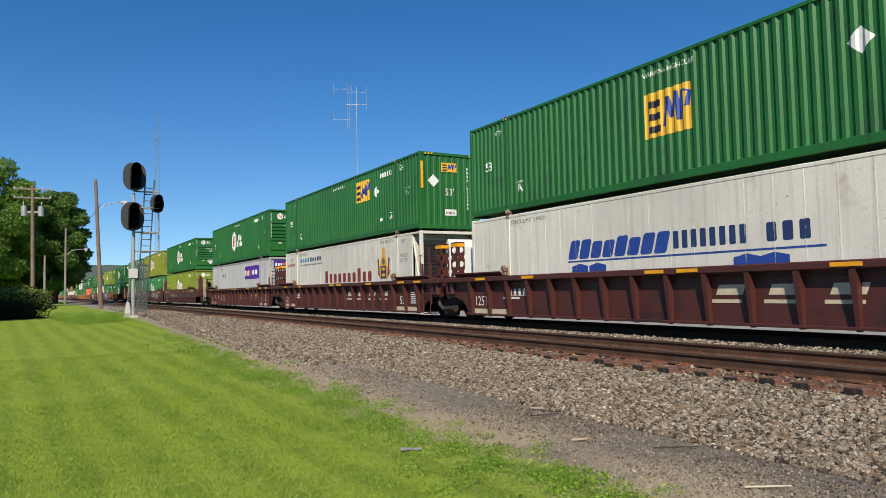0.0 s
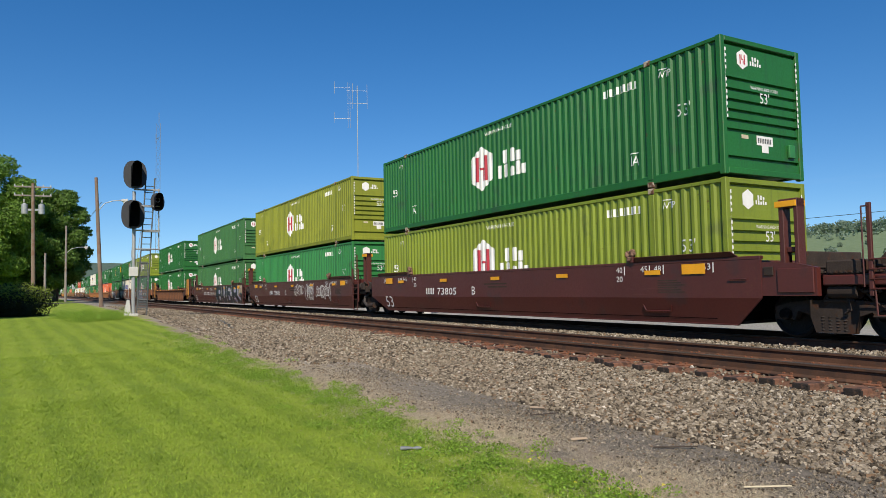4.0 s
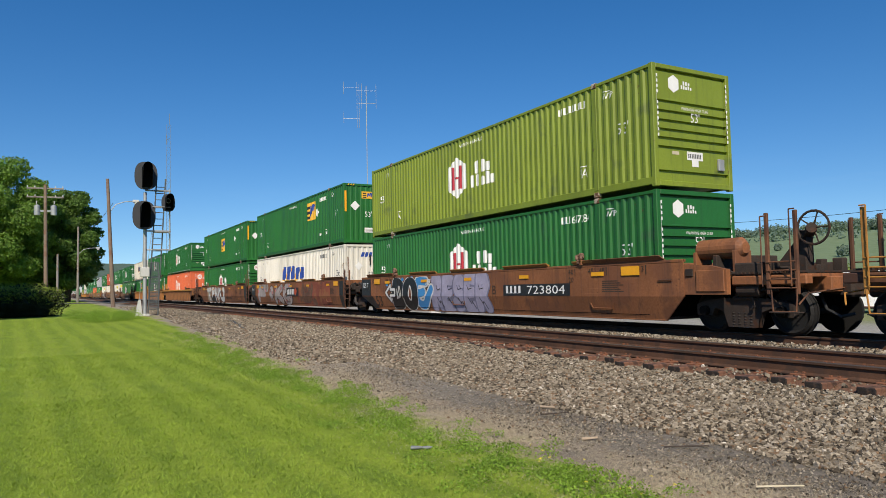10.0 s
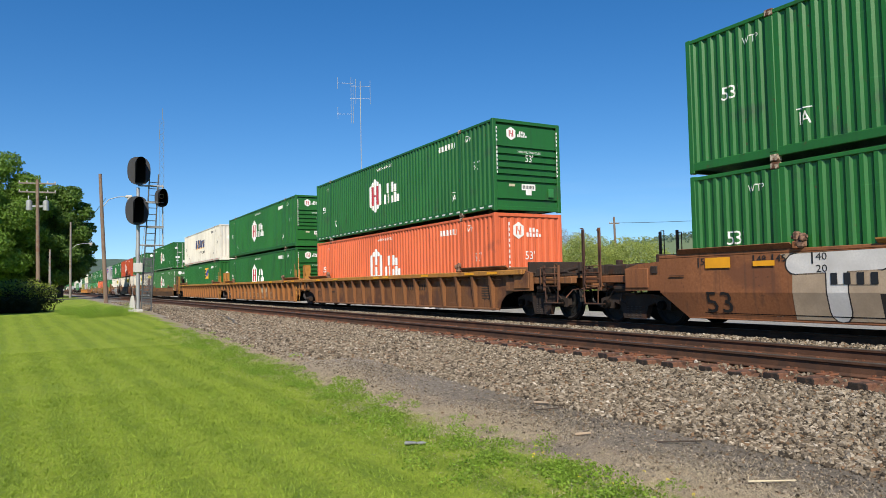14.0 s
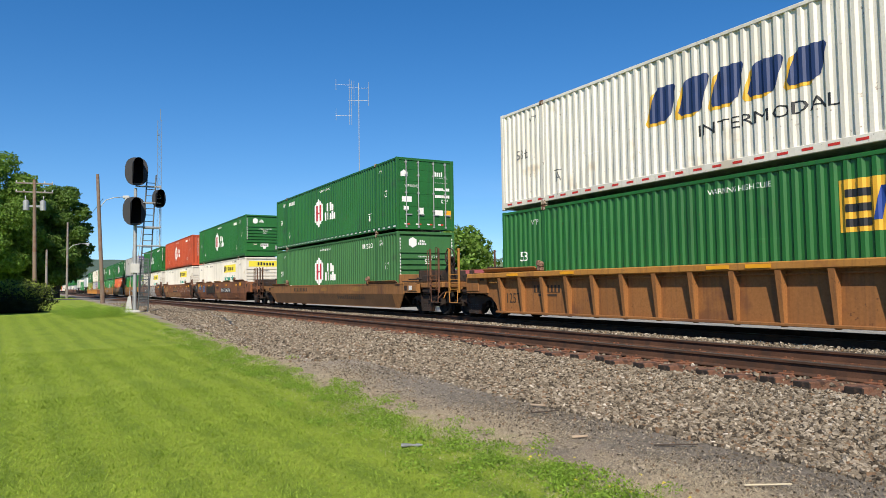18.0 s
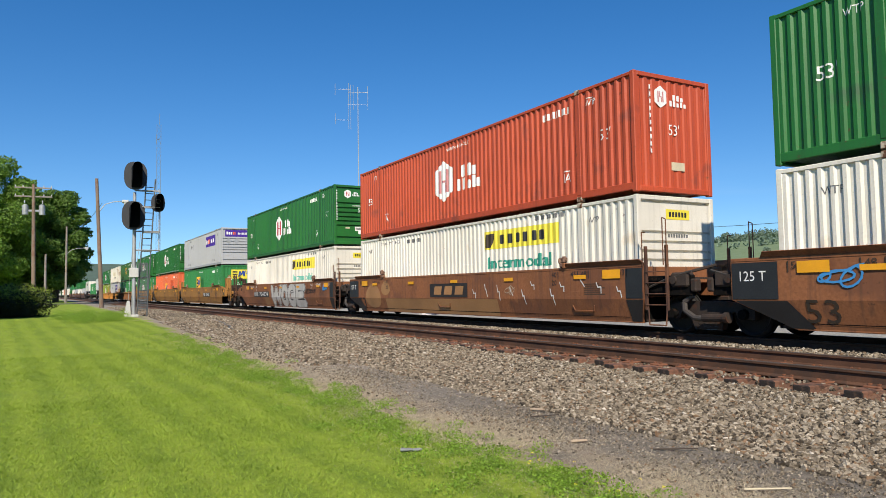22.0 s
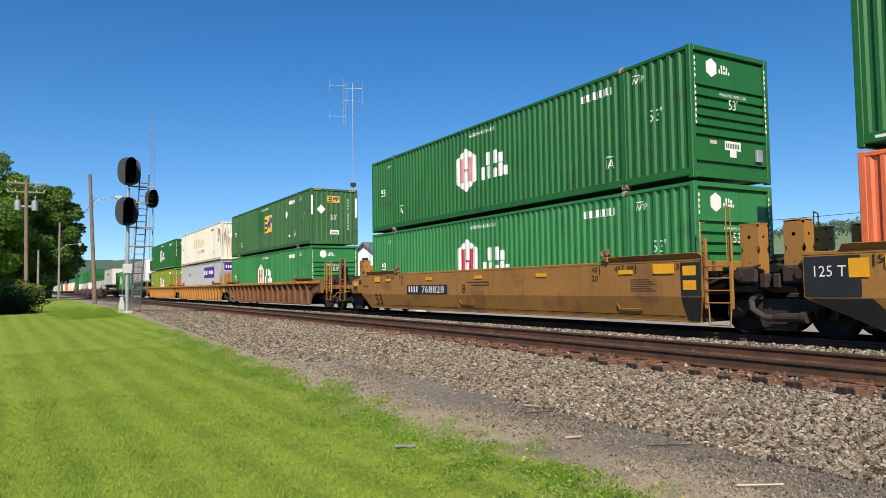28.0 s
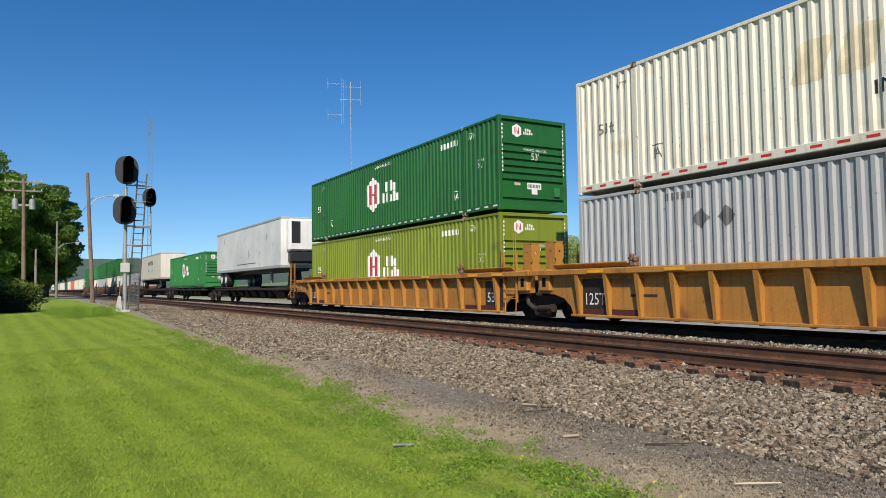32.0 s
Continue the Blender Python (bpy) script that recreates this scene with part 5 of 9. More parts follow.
def wheelset_shape(b, x, r=0.46):
    for s in (-1, 1):
        y = s * 0.75
        b.cyl((x, y - s * 0.07, 0), (x, y - s * 0.035, 0), r + 0.025, n=24)
        b.cyl((x, y - s * 0.035, 0), (x, y + s * 0.03, 0), r, r - 0.008, n=24)
        b.ring((x, y + s * 0.05, 0), "y", r - 0.05, 0.045, 24, 4)
        b.cyl((x, y + s * 0.03, 0), (x, y + s * 0.09, 0), 0.15, 0.12, n=14)
        for k in range(6):
            a = k * math.pi / 3
            b.box(x - 0.02 + 0.26 * math.cos(a), x + 0.02 + 0.26 * math.cos(a), y + s * 0.03, y + s * 0.045, 0.26 * math.sin(a) - 0.02, 0.26 * math.sin(a) + 0.02)
    b.cyl((x, -1.0, 0), (x, 1.0, 0), 0.075, n=10)
    return b


def side_frame_shape(b, s):
    y0, y1 = s * 0.93, s * 1.08
    out = [(-1.12, 0.36), (-1.12, 0.60), (-0.80, 0.68), (-0.42, 0.72), (0.42, 0.72), (0.80, 0.68), (1.12, 0.60), (1.12, 0.36), (0.74, 0.36), (0.66, 0.52), (0.44, 0.44), (0.34, 0.14), (-0.34, 0.14), (-0.44, 0.44), (-0.66, 0.52), (-0.74, 0.36)]
    b.prism(out, "y", y0, y1)
    return b


WHEELS = []


def truck(root, x):
    """Two wheelsets in cast side frames."""
    t = part("truck", cached("bolster", lambda: Mb().box(-0.22, 0.22, -1.0, 1.0, 0.42, 0.74, 0.03).cyl((0, 0, 0.74), (0, 0, 0.84), 0.3, n=14).mesh("bolster")), M["grime_shade"], root, at=(x, 0, 0))
    for s in (-1, 1):
        part("side_frame", cached("sideframe%d" % s, lambda: side_frame_shape(Mb(), s).mesh("sf")), M["iron"], t)

        def springs():
            b = Mb()
            for k in (-0.2, -0.07, 0.07, 0.2):
                for j in range(5):
                    b.ring((k, s * 1.02, 0.20 + j * 0.055), "z", 0.062, 0.017, 8, 3)
            return b.mesh("springs")
        part("spring_nest", cached("springs%d" % s, springs), M["spring_steel"], t)
        for k in (-0.89, 0.89):
            part("bearing", cached("bearing%d%.1f" % (s, k), lambda: Mb().cyl((k, s * 0.98, 0.46), (k, s * 1.17, 0.46), 0.12, 0.10, n=12).mesh("bearing")), M["grime_shade"], t)
    for k in (-0.89, 0.89):
        WHEELS.append(part("wheelset", cached("wheelset", lambda: wheelset_shape(Mb(), 0.0).mesh("wheelset")), M["wheel_steel"], t, "steel wheels on their axle", at=(k, 0, 0.46)))
    part("brake_rigging", cached("rigging", lambda: Mb().box(-0.34, -0.26, -0.9, 0.9, 0.4, 0.5).box(0.26, 0.34, -0.9, 0.9, 0.4, 0.5).cyl((-0.3, -0.3, 0.5), (0.3, 0.3, 0.6), 0.03, n=6).mesh("rig")), M["grime_shade"], t)
    return t


def sloped_side(front_open, rear_open, top=1.56):
    """One folded side plate of a smooth well, near side: upright above, leaning in below."""
    x0 = -CL - (0.80 if rear_open else 0.95)
    x1 = 0.80 if front_open else 0.25
    b = Mb()
    y, yi = -HALF, -HALF + 0.035
    b.box(x0, x1, y, yi, 0.76, top - 0.01)
    b.box(x0, x1, y - 0.008, yi + 0.06, top - 0.07, top, 0.012)
    bot0, bot1 = (x0 + 0.65 if rear_open else x0 + 1.25), (x1 - 0.65 if front_open else x1 - 0.18)
    yl = -HALF + 0.15
    vs = [(x0, y, 0.76), (x1, y, 0.76), (bot1, yl, 0.22), (bot0, yl, 0.22), (x0, yi, 0.76), (x1, yi, 0.76), (bot1, yl + 0.035, 0.22), (bot0, yl + 0.035, 0.22)]
    b.add(vs, [(3, 2, 1, 0), (4, 5, 6, 7), (0, 4, 7, 3), (1, 2, 6, 5), (2, 3, 7, 6)])
    b.box(bot0, bot1, yl - 0.012, yl + 0.07, 0.215, 0.25, 0.01)
    return b


def other_side(b):
    o = Mb()
    o.v = [(x, -y, z) for x, y, z in b.v]
    o.f = [f[::-1] for f in b.f]
    return o


RIBS = [-16.05 + i * 1.0 for i in range(17)]


def ribbed_side(parent, m, top, arch_f, arch_r):
    for s in (-1, 1):
        sheet = Mb()
        y = -1.332
        lo0, lo1 = -CL - 0.2, 0.2
        sheet.box(lo0, lo1, y - 0.012, y + 0.012, 0.24, 1.26)
        # end webs with the arch over the truck
        for e in (0, 1):
            pts = [(lo1, 0.20), (lo1 + 0.12, 0.46), (lo1 + 0.36, 0.66), (lo1 + 0.75, 0.76), (lo1 + 1.45, 0.80), (lo1 + 1.45, 1.26), (lo1, 1.26)]
            if e: pts = [(-CL - p, q) for p, q in pts][::-1]
            sheet.prism(pts, "y", y - 0.012, y + 0.012)
        part("side_sheet", sheet if s < 0 else other_side(sheet), m, parent)
        ch = Mb().box(-CL - 1.65, 1.65, -1.55, -1.36, 1.25, 1.40, 0.02)
        part("top_chord", ch if s < 0 else other_side(ch), top, parent)
        bc = Mb().box(lo0, lo1, -1.46, -1.345, 0.22, 0.28, 0.01)
        part("bottom_chord", bc if s < 0 else other_side(bc), m, parent)
        pipe = Mb().cyl((-CL, -1.42, 1.17), (0.1, -1.42, 1.17), 0.016, n=6)
        if s < 0: part("air_pipe", pipe, m, parent)

        def rib_shape():
            o = Mb()
            o.add([(-0.035, -1.34, 0.20), (0.035, -1.34, 0.20), (0.035, -1.43, 0.20), (-0.035, -1.43, 0.20), (-0.06, -1.34, 1.25), (0.06, -1.34, 1.25), (0.06, -1.535, 1.25), (-0.06, -1.535, 1.25)],
                  [(0, 1, 2, 3), (4, 7, 6, 5), (2, 1, 5, 6), (0, 3, 7, 4), (3, 2, 6, 7), (1, 0, 4, 5)])
            return (o if s < 0 else other_side(o)).mesh("rib")
        for i, x in enumerate(RIBS):
            part("rib", tinted(cached("rib%d" % s, rib_shape), m), m, parent, at=(x, 0, 0))


def guide_flap(smooth):
    """The hinged-looking ledge that guides a box into the well, near side, leading end."""
    b = Mb()
    if smooth:
        b.add([(-2.45, -1.43, 1.56), (0.30, -1.43, 1.56), (0.20, -1.52, 1.66), (-2.35, -1.52, 1.66), (-2.45, -1.40, 1.56), (0.30, -1.40, 1.56), (0.20, -1.49, 1.67), (-2.35, -1.49, 1.67)],
              [(0, 1, 2, 3), (7, 6, 5, 4), (3, 2, 6, 7), (0, 3, 7, 4), (1, 5, 6, 2)])
        b.box(-2.5, -2.40, -1.50, -1.38, 1.55, 1.68, 0.01)
    else:
        b.add([(-1.85, -1.37, 1.40), (0.85, -1.37, 1.40), (0.80, -1.50, 1.51), (-1.80, -1.50, 1.51), (-1.85, -1.34, 1.40), (0.85, -1.34, 1.40), (0.80, -1.47, 1.525), (-1.80, -1.47, 1.525)],
              [(0, 1, 2, 3), (7, 6, 5, 4), (3, 2, 6, 7), (0, 3, 7, 4), (1, 5, 6, 2)])
        b.cyl((-1.80, -1.485, 1.52), (0.80, -1.485, 1.52), 0.022, n=6)
    return b


def ladder_shape(x0, x1, z0, z1, y):
    b = Mb()
    for x in (x0, x1):
        b.box(x - 0.035, x + 0.035, y - 0.03, y + 0.03, z0, z1, 0.008)
    b.rod([(x0 + 0.06, y - 0.02, z0 + 0.1), (x0 + 0.08, y - 0.02, z0 - 0.32), (x1 - 0.04, y - 0.02, z0 - 0.32), (x1, y - 0.02, z0 + 0.1)], 0.016, 6)
    return b


def ladder(root, G, m, x0, x1, z0, z1, y):
    lad = part("ladder", G(ladder_shape(x0, x1, z0, z1, y)), m, root)
    for i in range(4):
        z = z0 + 0.12 + i * (1.35 - z0) / 3.4
        part("rung", G(Mb().cyl((x0, y - 0.035, z), (x1, y - 0.035, z), 0.014, n=6)), m, lad)


def holed(b, o, u, v, w, h, r):
    """A thin upright plate with a round hole in its middle: corner o, unit directions u and v, hole radius r."""
    o, u, v = Vector(o), Vector(u), Vector(v)
    c, n, out, ins = o + u * (w / 2) + v * (h / 2), 16, [], []
    for i in range(n):
        a = 2 * math.pi * (i + 0.5) / n
        p, q = math.cos(a), math.sin(a)
        k = 1 / max(abs(p), abs(q))
        out.append(c + u * (p * k * w / 2) + v * (q * k * h / 2))
        ins.append(c + u * (p * r) + v * (q * r))
    return b.add(out + ins, [(i, (i + 1) % n, n + (i + 1) % n, n + i) for i in range(n)])


def guide_tower(x0, x1, s, top, holes):
    """A hollow square post that steers a box into the well; tall ones have round holes in their walls."""
    b, z, ya, yb = Mb(), 1.15, s * 1.25, s * 0.95
    rows = 3 if holes else 2
    h = (top - z) / rows
    for i in range(rows):
        r = 0.125 if holes else (0.035 if i == 1 else 0.012)
        for y in (ya, yb):
            holed(b, (x0, y, z + i * h), (1, 0, 0), (0, 0, 1), x1 - x0, h, r)
        for x in (x0, x1):
            holed(b, (x, min(ya, yb), z + i * h), (0, 1, 0), (0, 0, 1), 0.30, h, r * 0.8)
    return b.box(x0, x1, ya, yb, top - 0.02, top + 0.015)


def guide_frame(s, top):
    """Two legs under one head: a light guide for boxes."""
    b = Mb().box(1.06, 1.16, s * 1.22, s * 1.0, 1.15, top, 0.01).box(1.36, 1.44, s * 1.22, s * 1.0, 1.15, top, 0.01)
    return b.box(1.06, 1.44, s * 1.225, s * 0.995, top - 0.16, top + 0.01, 0.01).box(1.16, 1.36, s * 1.15, s * 1.05, 1.6, 1.7, 0.01)


def end_gear(root, m, hand, kind, smooth, front, reservoir, brake, tower, o_placard=False, low_rail=False, sink=0.0):
    """Everything past the well: platform, ladders, handholds, brake gear, coupler. hand: material of the handholds."""
    F = (lambda b: b) if front else mirror_ends
    reach = 1.45 if kind == "joint" else 3.5
    deck = Mb().box(0.15, reach, -0.55, 0.55, 0.82, 1.12, 0.02).box(0.06, 0.20, -1.28, 1.28, 0.80, 1.50, 0.02)
    deck.box(0.32, reach - 0.1, -1.25, 1.25, 1.12, 1.18)
    part("end_platform", F(deck), m, root)
    # Near black: its colour carries the shade of the gap below the platform.
    part("bulkhead", F(Mb().box(0.02, 0.06, -1.24, 1.24, 0.24, 1.2)), M["grime_shade"], root, "near-black end wall of the well")
    grate = Mb()
    for i in range(int((reach - 0.5) / 0.09)):
        x = 0.4 + i * 0.09
        grate.box(x, x + 0.03, -1.3, 1.3, 1.20, 1.235)
    part("grating", F(grate), M["iron"], root)
    for s in (-1, 1):
        G = (lambda b: F(b)) if s < 0 else (lambda b: F(other_side(b)))
        flap = guide_flap(smooth)
        flap.v = [(p, q, z - sink) for p, q, z in flap.v]
        part("guide_flap", G(flap), m, root)
        xc = -2.52 if smooth else -1.98
        zc = (1.56 if smooth else 1.40) - sink
        part("lock_clamp", G(Mb().box(xc - 0.10, xc + 0.10, -1.50, -1.36, zc, zc + 0.14, 0.03).box(xc - 0.13, xc - 0.02, -1.53, -1.38, zc + 0.10, zc + 0.26, 0.04).box(xc - 0.01, xc + 0.12, -1.51, -1.37, zc + 0.12, zc + 0.30, 0.04).cyl((xc - 0.15, -1.45, zc + 0.2), (xc + 0.15, -1.45, zc + 0.2), 0.03, n=8)), M["clamp"], root, "worn steel lock clamp") if s < 0 else None
        if kind == "joint":
            rung_mat = hand if hand != M["letter_cream"] else m
            if front:
                ladder(root, G, rung_mat, 0.31, 0.91, 0.52, 1.95, -1.40)
                for pts in ([(0.25, -1.45, 1.5), (0.25, -1.45, 2.26), (0.36, -1.45, 2.26)], [(0.86, -1.45, 1.5), (0.86, -1.45, 2.55), (0.96, -1.45, 2.50), (0.96, -1.45, 1.5)]):
                    part("handhold", G(Mb().rod(pts, 0.013, 6)), hand, root)
            part("side_bracket", G(Mb().box(0.2, 1.5, -1.30, -1.2, 0.84, 1.28, 0.02)), M["grime_shade"] if smooth else m, root)
            if not smooth:
                jaw = part("draft_bracket", G(Mb().box(1.02, 1.47, -1.46, -1.30, 0.84, 1.42, 0.03)), m, root)
                # No real opening: a thin black box stands for the slot's dark inside.
                part("slot", G(Mb().box(1.17, 1.32, -1.464, -1.45, 0.96, 1.20, 0.006)), M["deep_black"], jaw)
            if smooth:
                part("valve_block", G(Mb().box(0.95, 1.42, -1.36, -1.12, 1.02, 1.34, 0.04).cyl((1.05, -1.40, 1.18), (1.05, -1.36, 1.18), 0.09, n=12).box(1.46, 1.62, -1.34, -1.16, 0.92, 1.20, 0.03)), M["iron"], root, "grimy valve block at the joint")
                part("brake_pipe", G(Mb().rod([(0.3, -1.33, 1.02), (0.8, -1.36, 1.18), (1.5, -1.33, 1.36)], 0.025, 6)), M["spring_steel"], root)
        else:
            part("side_bracket", G(Mb().prism([(0.7, 0.80), (1.88, 0.80), (1.88, 1.30 - sink * 0.5), (1.45, 1.40 - sink * 0.6), (0.7, 1.44 - sink * 0.7)], "y", -1.42, -1.30)), m, root)
            part("placard_frame", G(Mb().box(1.14, 1.84, -1.45, -1.42, 0.86, 1.30 - sink * 0.55, 0.01)), m, root)
            if s < 0 and o_placard == "dark":
                part("placard", G(Mb().box(1.20, 1.62, -1.456, -1.45, 1.12, 1.27)), M["signal_yellow"], root, "yellow reflective patch")
                part("placard", G(Mb().box(1.20, 1.62, -1.456, -1.45, 0.92, 1.09)), M["black"], root, "black printed plate")
            elif s < 0 and o_placard:
                part("placard", G(Mb().box(1.26, 1.50, -1.455, -1.45, 0.90, 1.06)), M["letter_white"], root, "small white paper placard")
            la, lb, lt = (2.78, 3.37, 2.34) if smooth else (2.45, 3.06, 2.26)
            if low_rail: lt = 1.48
            ladder(root, G, hand, la, lb, 0.80, lt, -1.36)
            part("hatch", G(Mb().box(0.86, 1.06, -1.45, -1.42, 1.18 - sink * 0.7, 1.34 - sink * 0.7, 0.01)), M["iron"], root)
            for pts in ([(la - 0.09, -1.42, 0.95), (la - 0.09, -1.42, lt - 0.06), (la + 0.02, -1.42, lt - 0.06)], [(lb - 0.08, -1.42, 0.95), (lb - 0.08, -1.42, lt + 0.02), (lb + 0.03, -1.42, lt + 0.02)], [(0.1, -1.46, 1.12), (0.5, -1.46, 1.12)]):
                part("handhold", G(Mb().rod(pts, 0.013, 6)), hand, root)
            part("step", G(Mb().box(la, lb, -1.40, -1.2, 0.455, 0.48, 0.006)), M["iron"], root)
            part("deck_box", G(Mb().box(1.95, la - 0.16, -1.28, -0.7, 1.16, 1.42, 0.03)), M["iron"], root, "grimy steel box on the end deck")
            part("end_sill", G(Mb().box(1.9, 3.5, -1.30, -1.10, 0.98, 1.16, 0.02)), m, root)
    if tower and (smooth or kind == "joint"):
        top = tower if isinstance(tower, float) else 2.16
        for s in ((-1, 1) if not (smooth and top > 2.3) else ((-1,) if front else ())):
            post = part("guide_post", F(guide_frame(s, top) if smooth and top > 2.3 else guide_tower(1.02, 1.42, s, top, top > 2.3)), hand if hand not in (M["letter_white"], M["letter_cream"]) else m, root, "upright hollow steel container guide")
            if top > 2.3:
                part("post_cap", F(Mb().box(1.012, 1.428, s * 1.255, s * 0.945, top - 0.14, top - 0.03, 0.004)), M["signal_yellow"], post, "yellow reflective band")
    if kind == "joint":
        part("joint_casting", F(Mb().box(0.3, 1.67, -0.35, 0.35, 0.62, 0.85, 0.05).cyl((1.67, 0, 0.6), (1.67, 0, 0.9), 0.34, n=14)), M["iron"], root)
        if front:
            part("swing_arm", F(Mb().rod([(1.38, -1.16, 0.84), (1.20, -1.22, 0.70), (1.24, -1.25, 0.52), (1.50, -1.26, 0.38), (1.75, -1.26, 0.36)], 0.06, 8)), M["spring_steel"], root, "curved cast arm of the brake gear")
            part("brake_cylinder", F(Mb().cyl((1.72, -1.26, 0.38), (2.25, -1.26, 0.40), 0.085, n=12).cyl((2.25, -1.26, 0.40), (2.35, -1.26, 0.40), 0.11, n=12)), M["iron"], root)
        part("rod", F(Mb().rod([(0.8, -0.9, 1.3), (1.4, -0.4, 1.5)], 0.035, 6)), M["iron"], root)
    else:
        cp = Mb().box(3.2, 3.45, -0.17, 0.17, 0.78, 0.98, 0.03).box(3.4, 3.70, -0.22, 0.05, 0.72, 1.02, 0.05).box(3.55, 3.72, 0.05, 0.24, 0.72, 1.02, 0.05)
        part("coupler", F(cp), M["iron"], root, "rusty knuckle coupler")
        part("air_hose", F(Mb().rod([(3.1, -0.3, 0.8), (3.25, -0.35, 0.5), (3.5, -0.3, 0.36), (3.7, -0.2, 0.42)], 0.03, 8)), M["black"], root)
        part("uncoupling_lever", F(Mb().rod([(3.4, -1.40, 0.62), (3.5, -1.25, 0.82), (3.52, -0.2, 0.9)], 0.016, 6)), hand, root)
        part("end_frame", F(Mb().box(1.2, 1.32, -1.0, 1.0, 1.15, 1.62, 0.02).cyl((1.35, -0.6, 1.2), (2.6, -0.2, 1.42), 0.05).cyl((1.35, 0.6, 1.2), (2.6, 0.2, 1.42), 0.05).cyl((1.35, -0.9, 1.3), (2.9, -0.9, 1.3), 0.03)), M["iron"], root)
        rng = random.Random(7)
        for i in range(9):
            x, y, z = rng.uniform(1.9, 3.3), rng.uniform(-1.2, 0.9), rng.uniform(1.16, 1.3)
            part("valve", F(Mb().box(x, x + rng.uniform(0.1, 0.3), y, y + rng.uniform(0.08, 0.25), z, z + rng.uniform(0.08, 0.32), 0.02)), M["iron"], root)
        for i in range(7):
            x, y = rng.uniform(1.8, 3.1), rng.uniform(-1.28, -0.9)
            part("brake_rod", F(Mb().rod([(x, y, 1.0), (x + rng.uniform(-0.2, 0.3), y - 0.03, rng.uniform(0.55, 0.8)), (x + rng.uniform(-0.5, 0.6), y, rng.uniform(0.4, 0.95))], rng.uniform(0.016, 0.035), 6)), M["iron"], root)
        part("brake_cylinder", F(Mb().cyl((1.95, -1.12, 0.88), (2.45, -1.12, 0.88), 0.13, n=14).cyl((2.45, -1.12, 0.88), (2.8, -1.12, 0.88), 0.03, n=6)), M["iron"], root, "grimy brake cylinder")
        part("pipe_run", F(Mb().rod([(0.4, -1.0, 1.3), (1.6, -1.05, 1.3), (2.2, -0.9, 1.0), (2.9, -0.8, 1.0)], 0.025, 6).rod([(0.5, -0.7, 1.35), (1.9, -0.6, 1.3), (2.9, -0.4, 1.22)], 0.025, 6)), M["iron"], root)
    if reservoir:
        part("air_tank", F(Mb().cyl((0.75, -0.75, 1.75), (1.75, -0.75, 1.75), 0.22, n=18).cyl((0.65, -0.75, 1.75), (0.75, -0.75, 1.75), 0.12, 0.22, n=18).cyl((1.75, -0.75, 1.75), (1.85, -0.75, 1.75), 0.22, 0.12, n=18)), m, root, "weathered steel air tank")
        for x in (0.7, 1.7):
            part("tank_saddle", F(Mb().box(x, x + 0.08, -1.0, -0.5, 1.18, 1.7, 0.01)), m, root)
    if brake:
        bs = Mb().box(3.05, 3.22, -0.85, -0.6, 1.15, 2.0, 0.02).prism([(2.4, 1.2), (3.05, 1.2), (3.05, 1.9)], "y", -0.78, -0.68)
        part("brake_stand", F(bs), M["iron"], root)
        w = Mb().ring((3.45, -0.95, 2.02), "y", 0.31, 0.024, 22, 6).cyl((3.45, -1.0, 2.02), (3.25, -0.75, 1.95), 0.10, n=12)
        for i in range(5):
            a = i * 1.2566
            w.cyl((3.45, -0.95, 2.02), (3.45 + 0.31 * math.cos(a), -0.95, 2.02 + 0.31 * math.sin(a)), 0.014, n=5)
        part("brake_wheel", F(w), M["iron"], root, "spoked hand-brake wheel")


def car_paint(name, polys, mat_, root, y=None, label="", lift=0.012):
    if polys:
        part(name, drape(polys, FLATS, (-HALF if y is None else y), lift if y is None else 0.016), M[mat_], root, label)


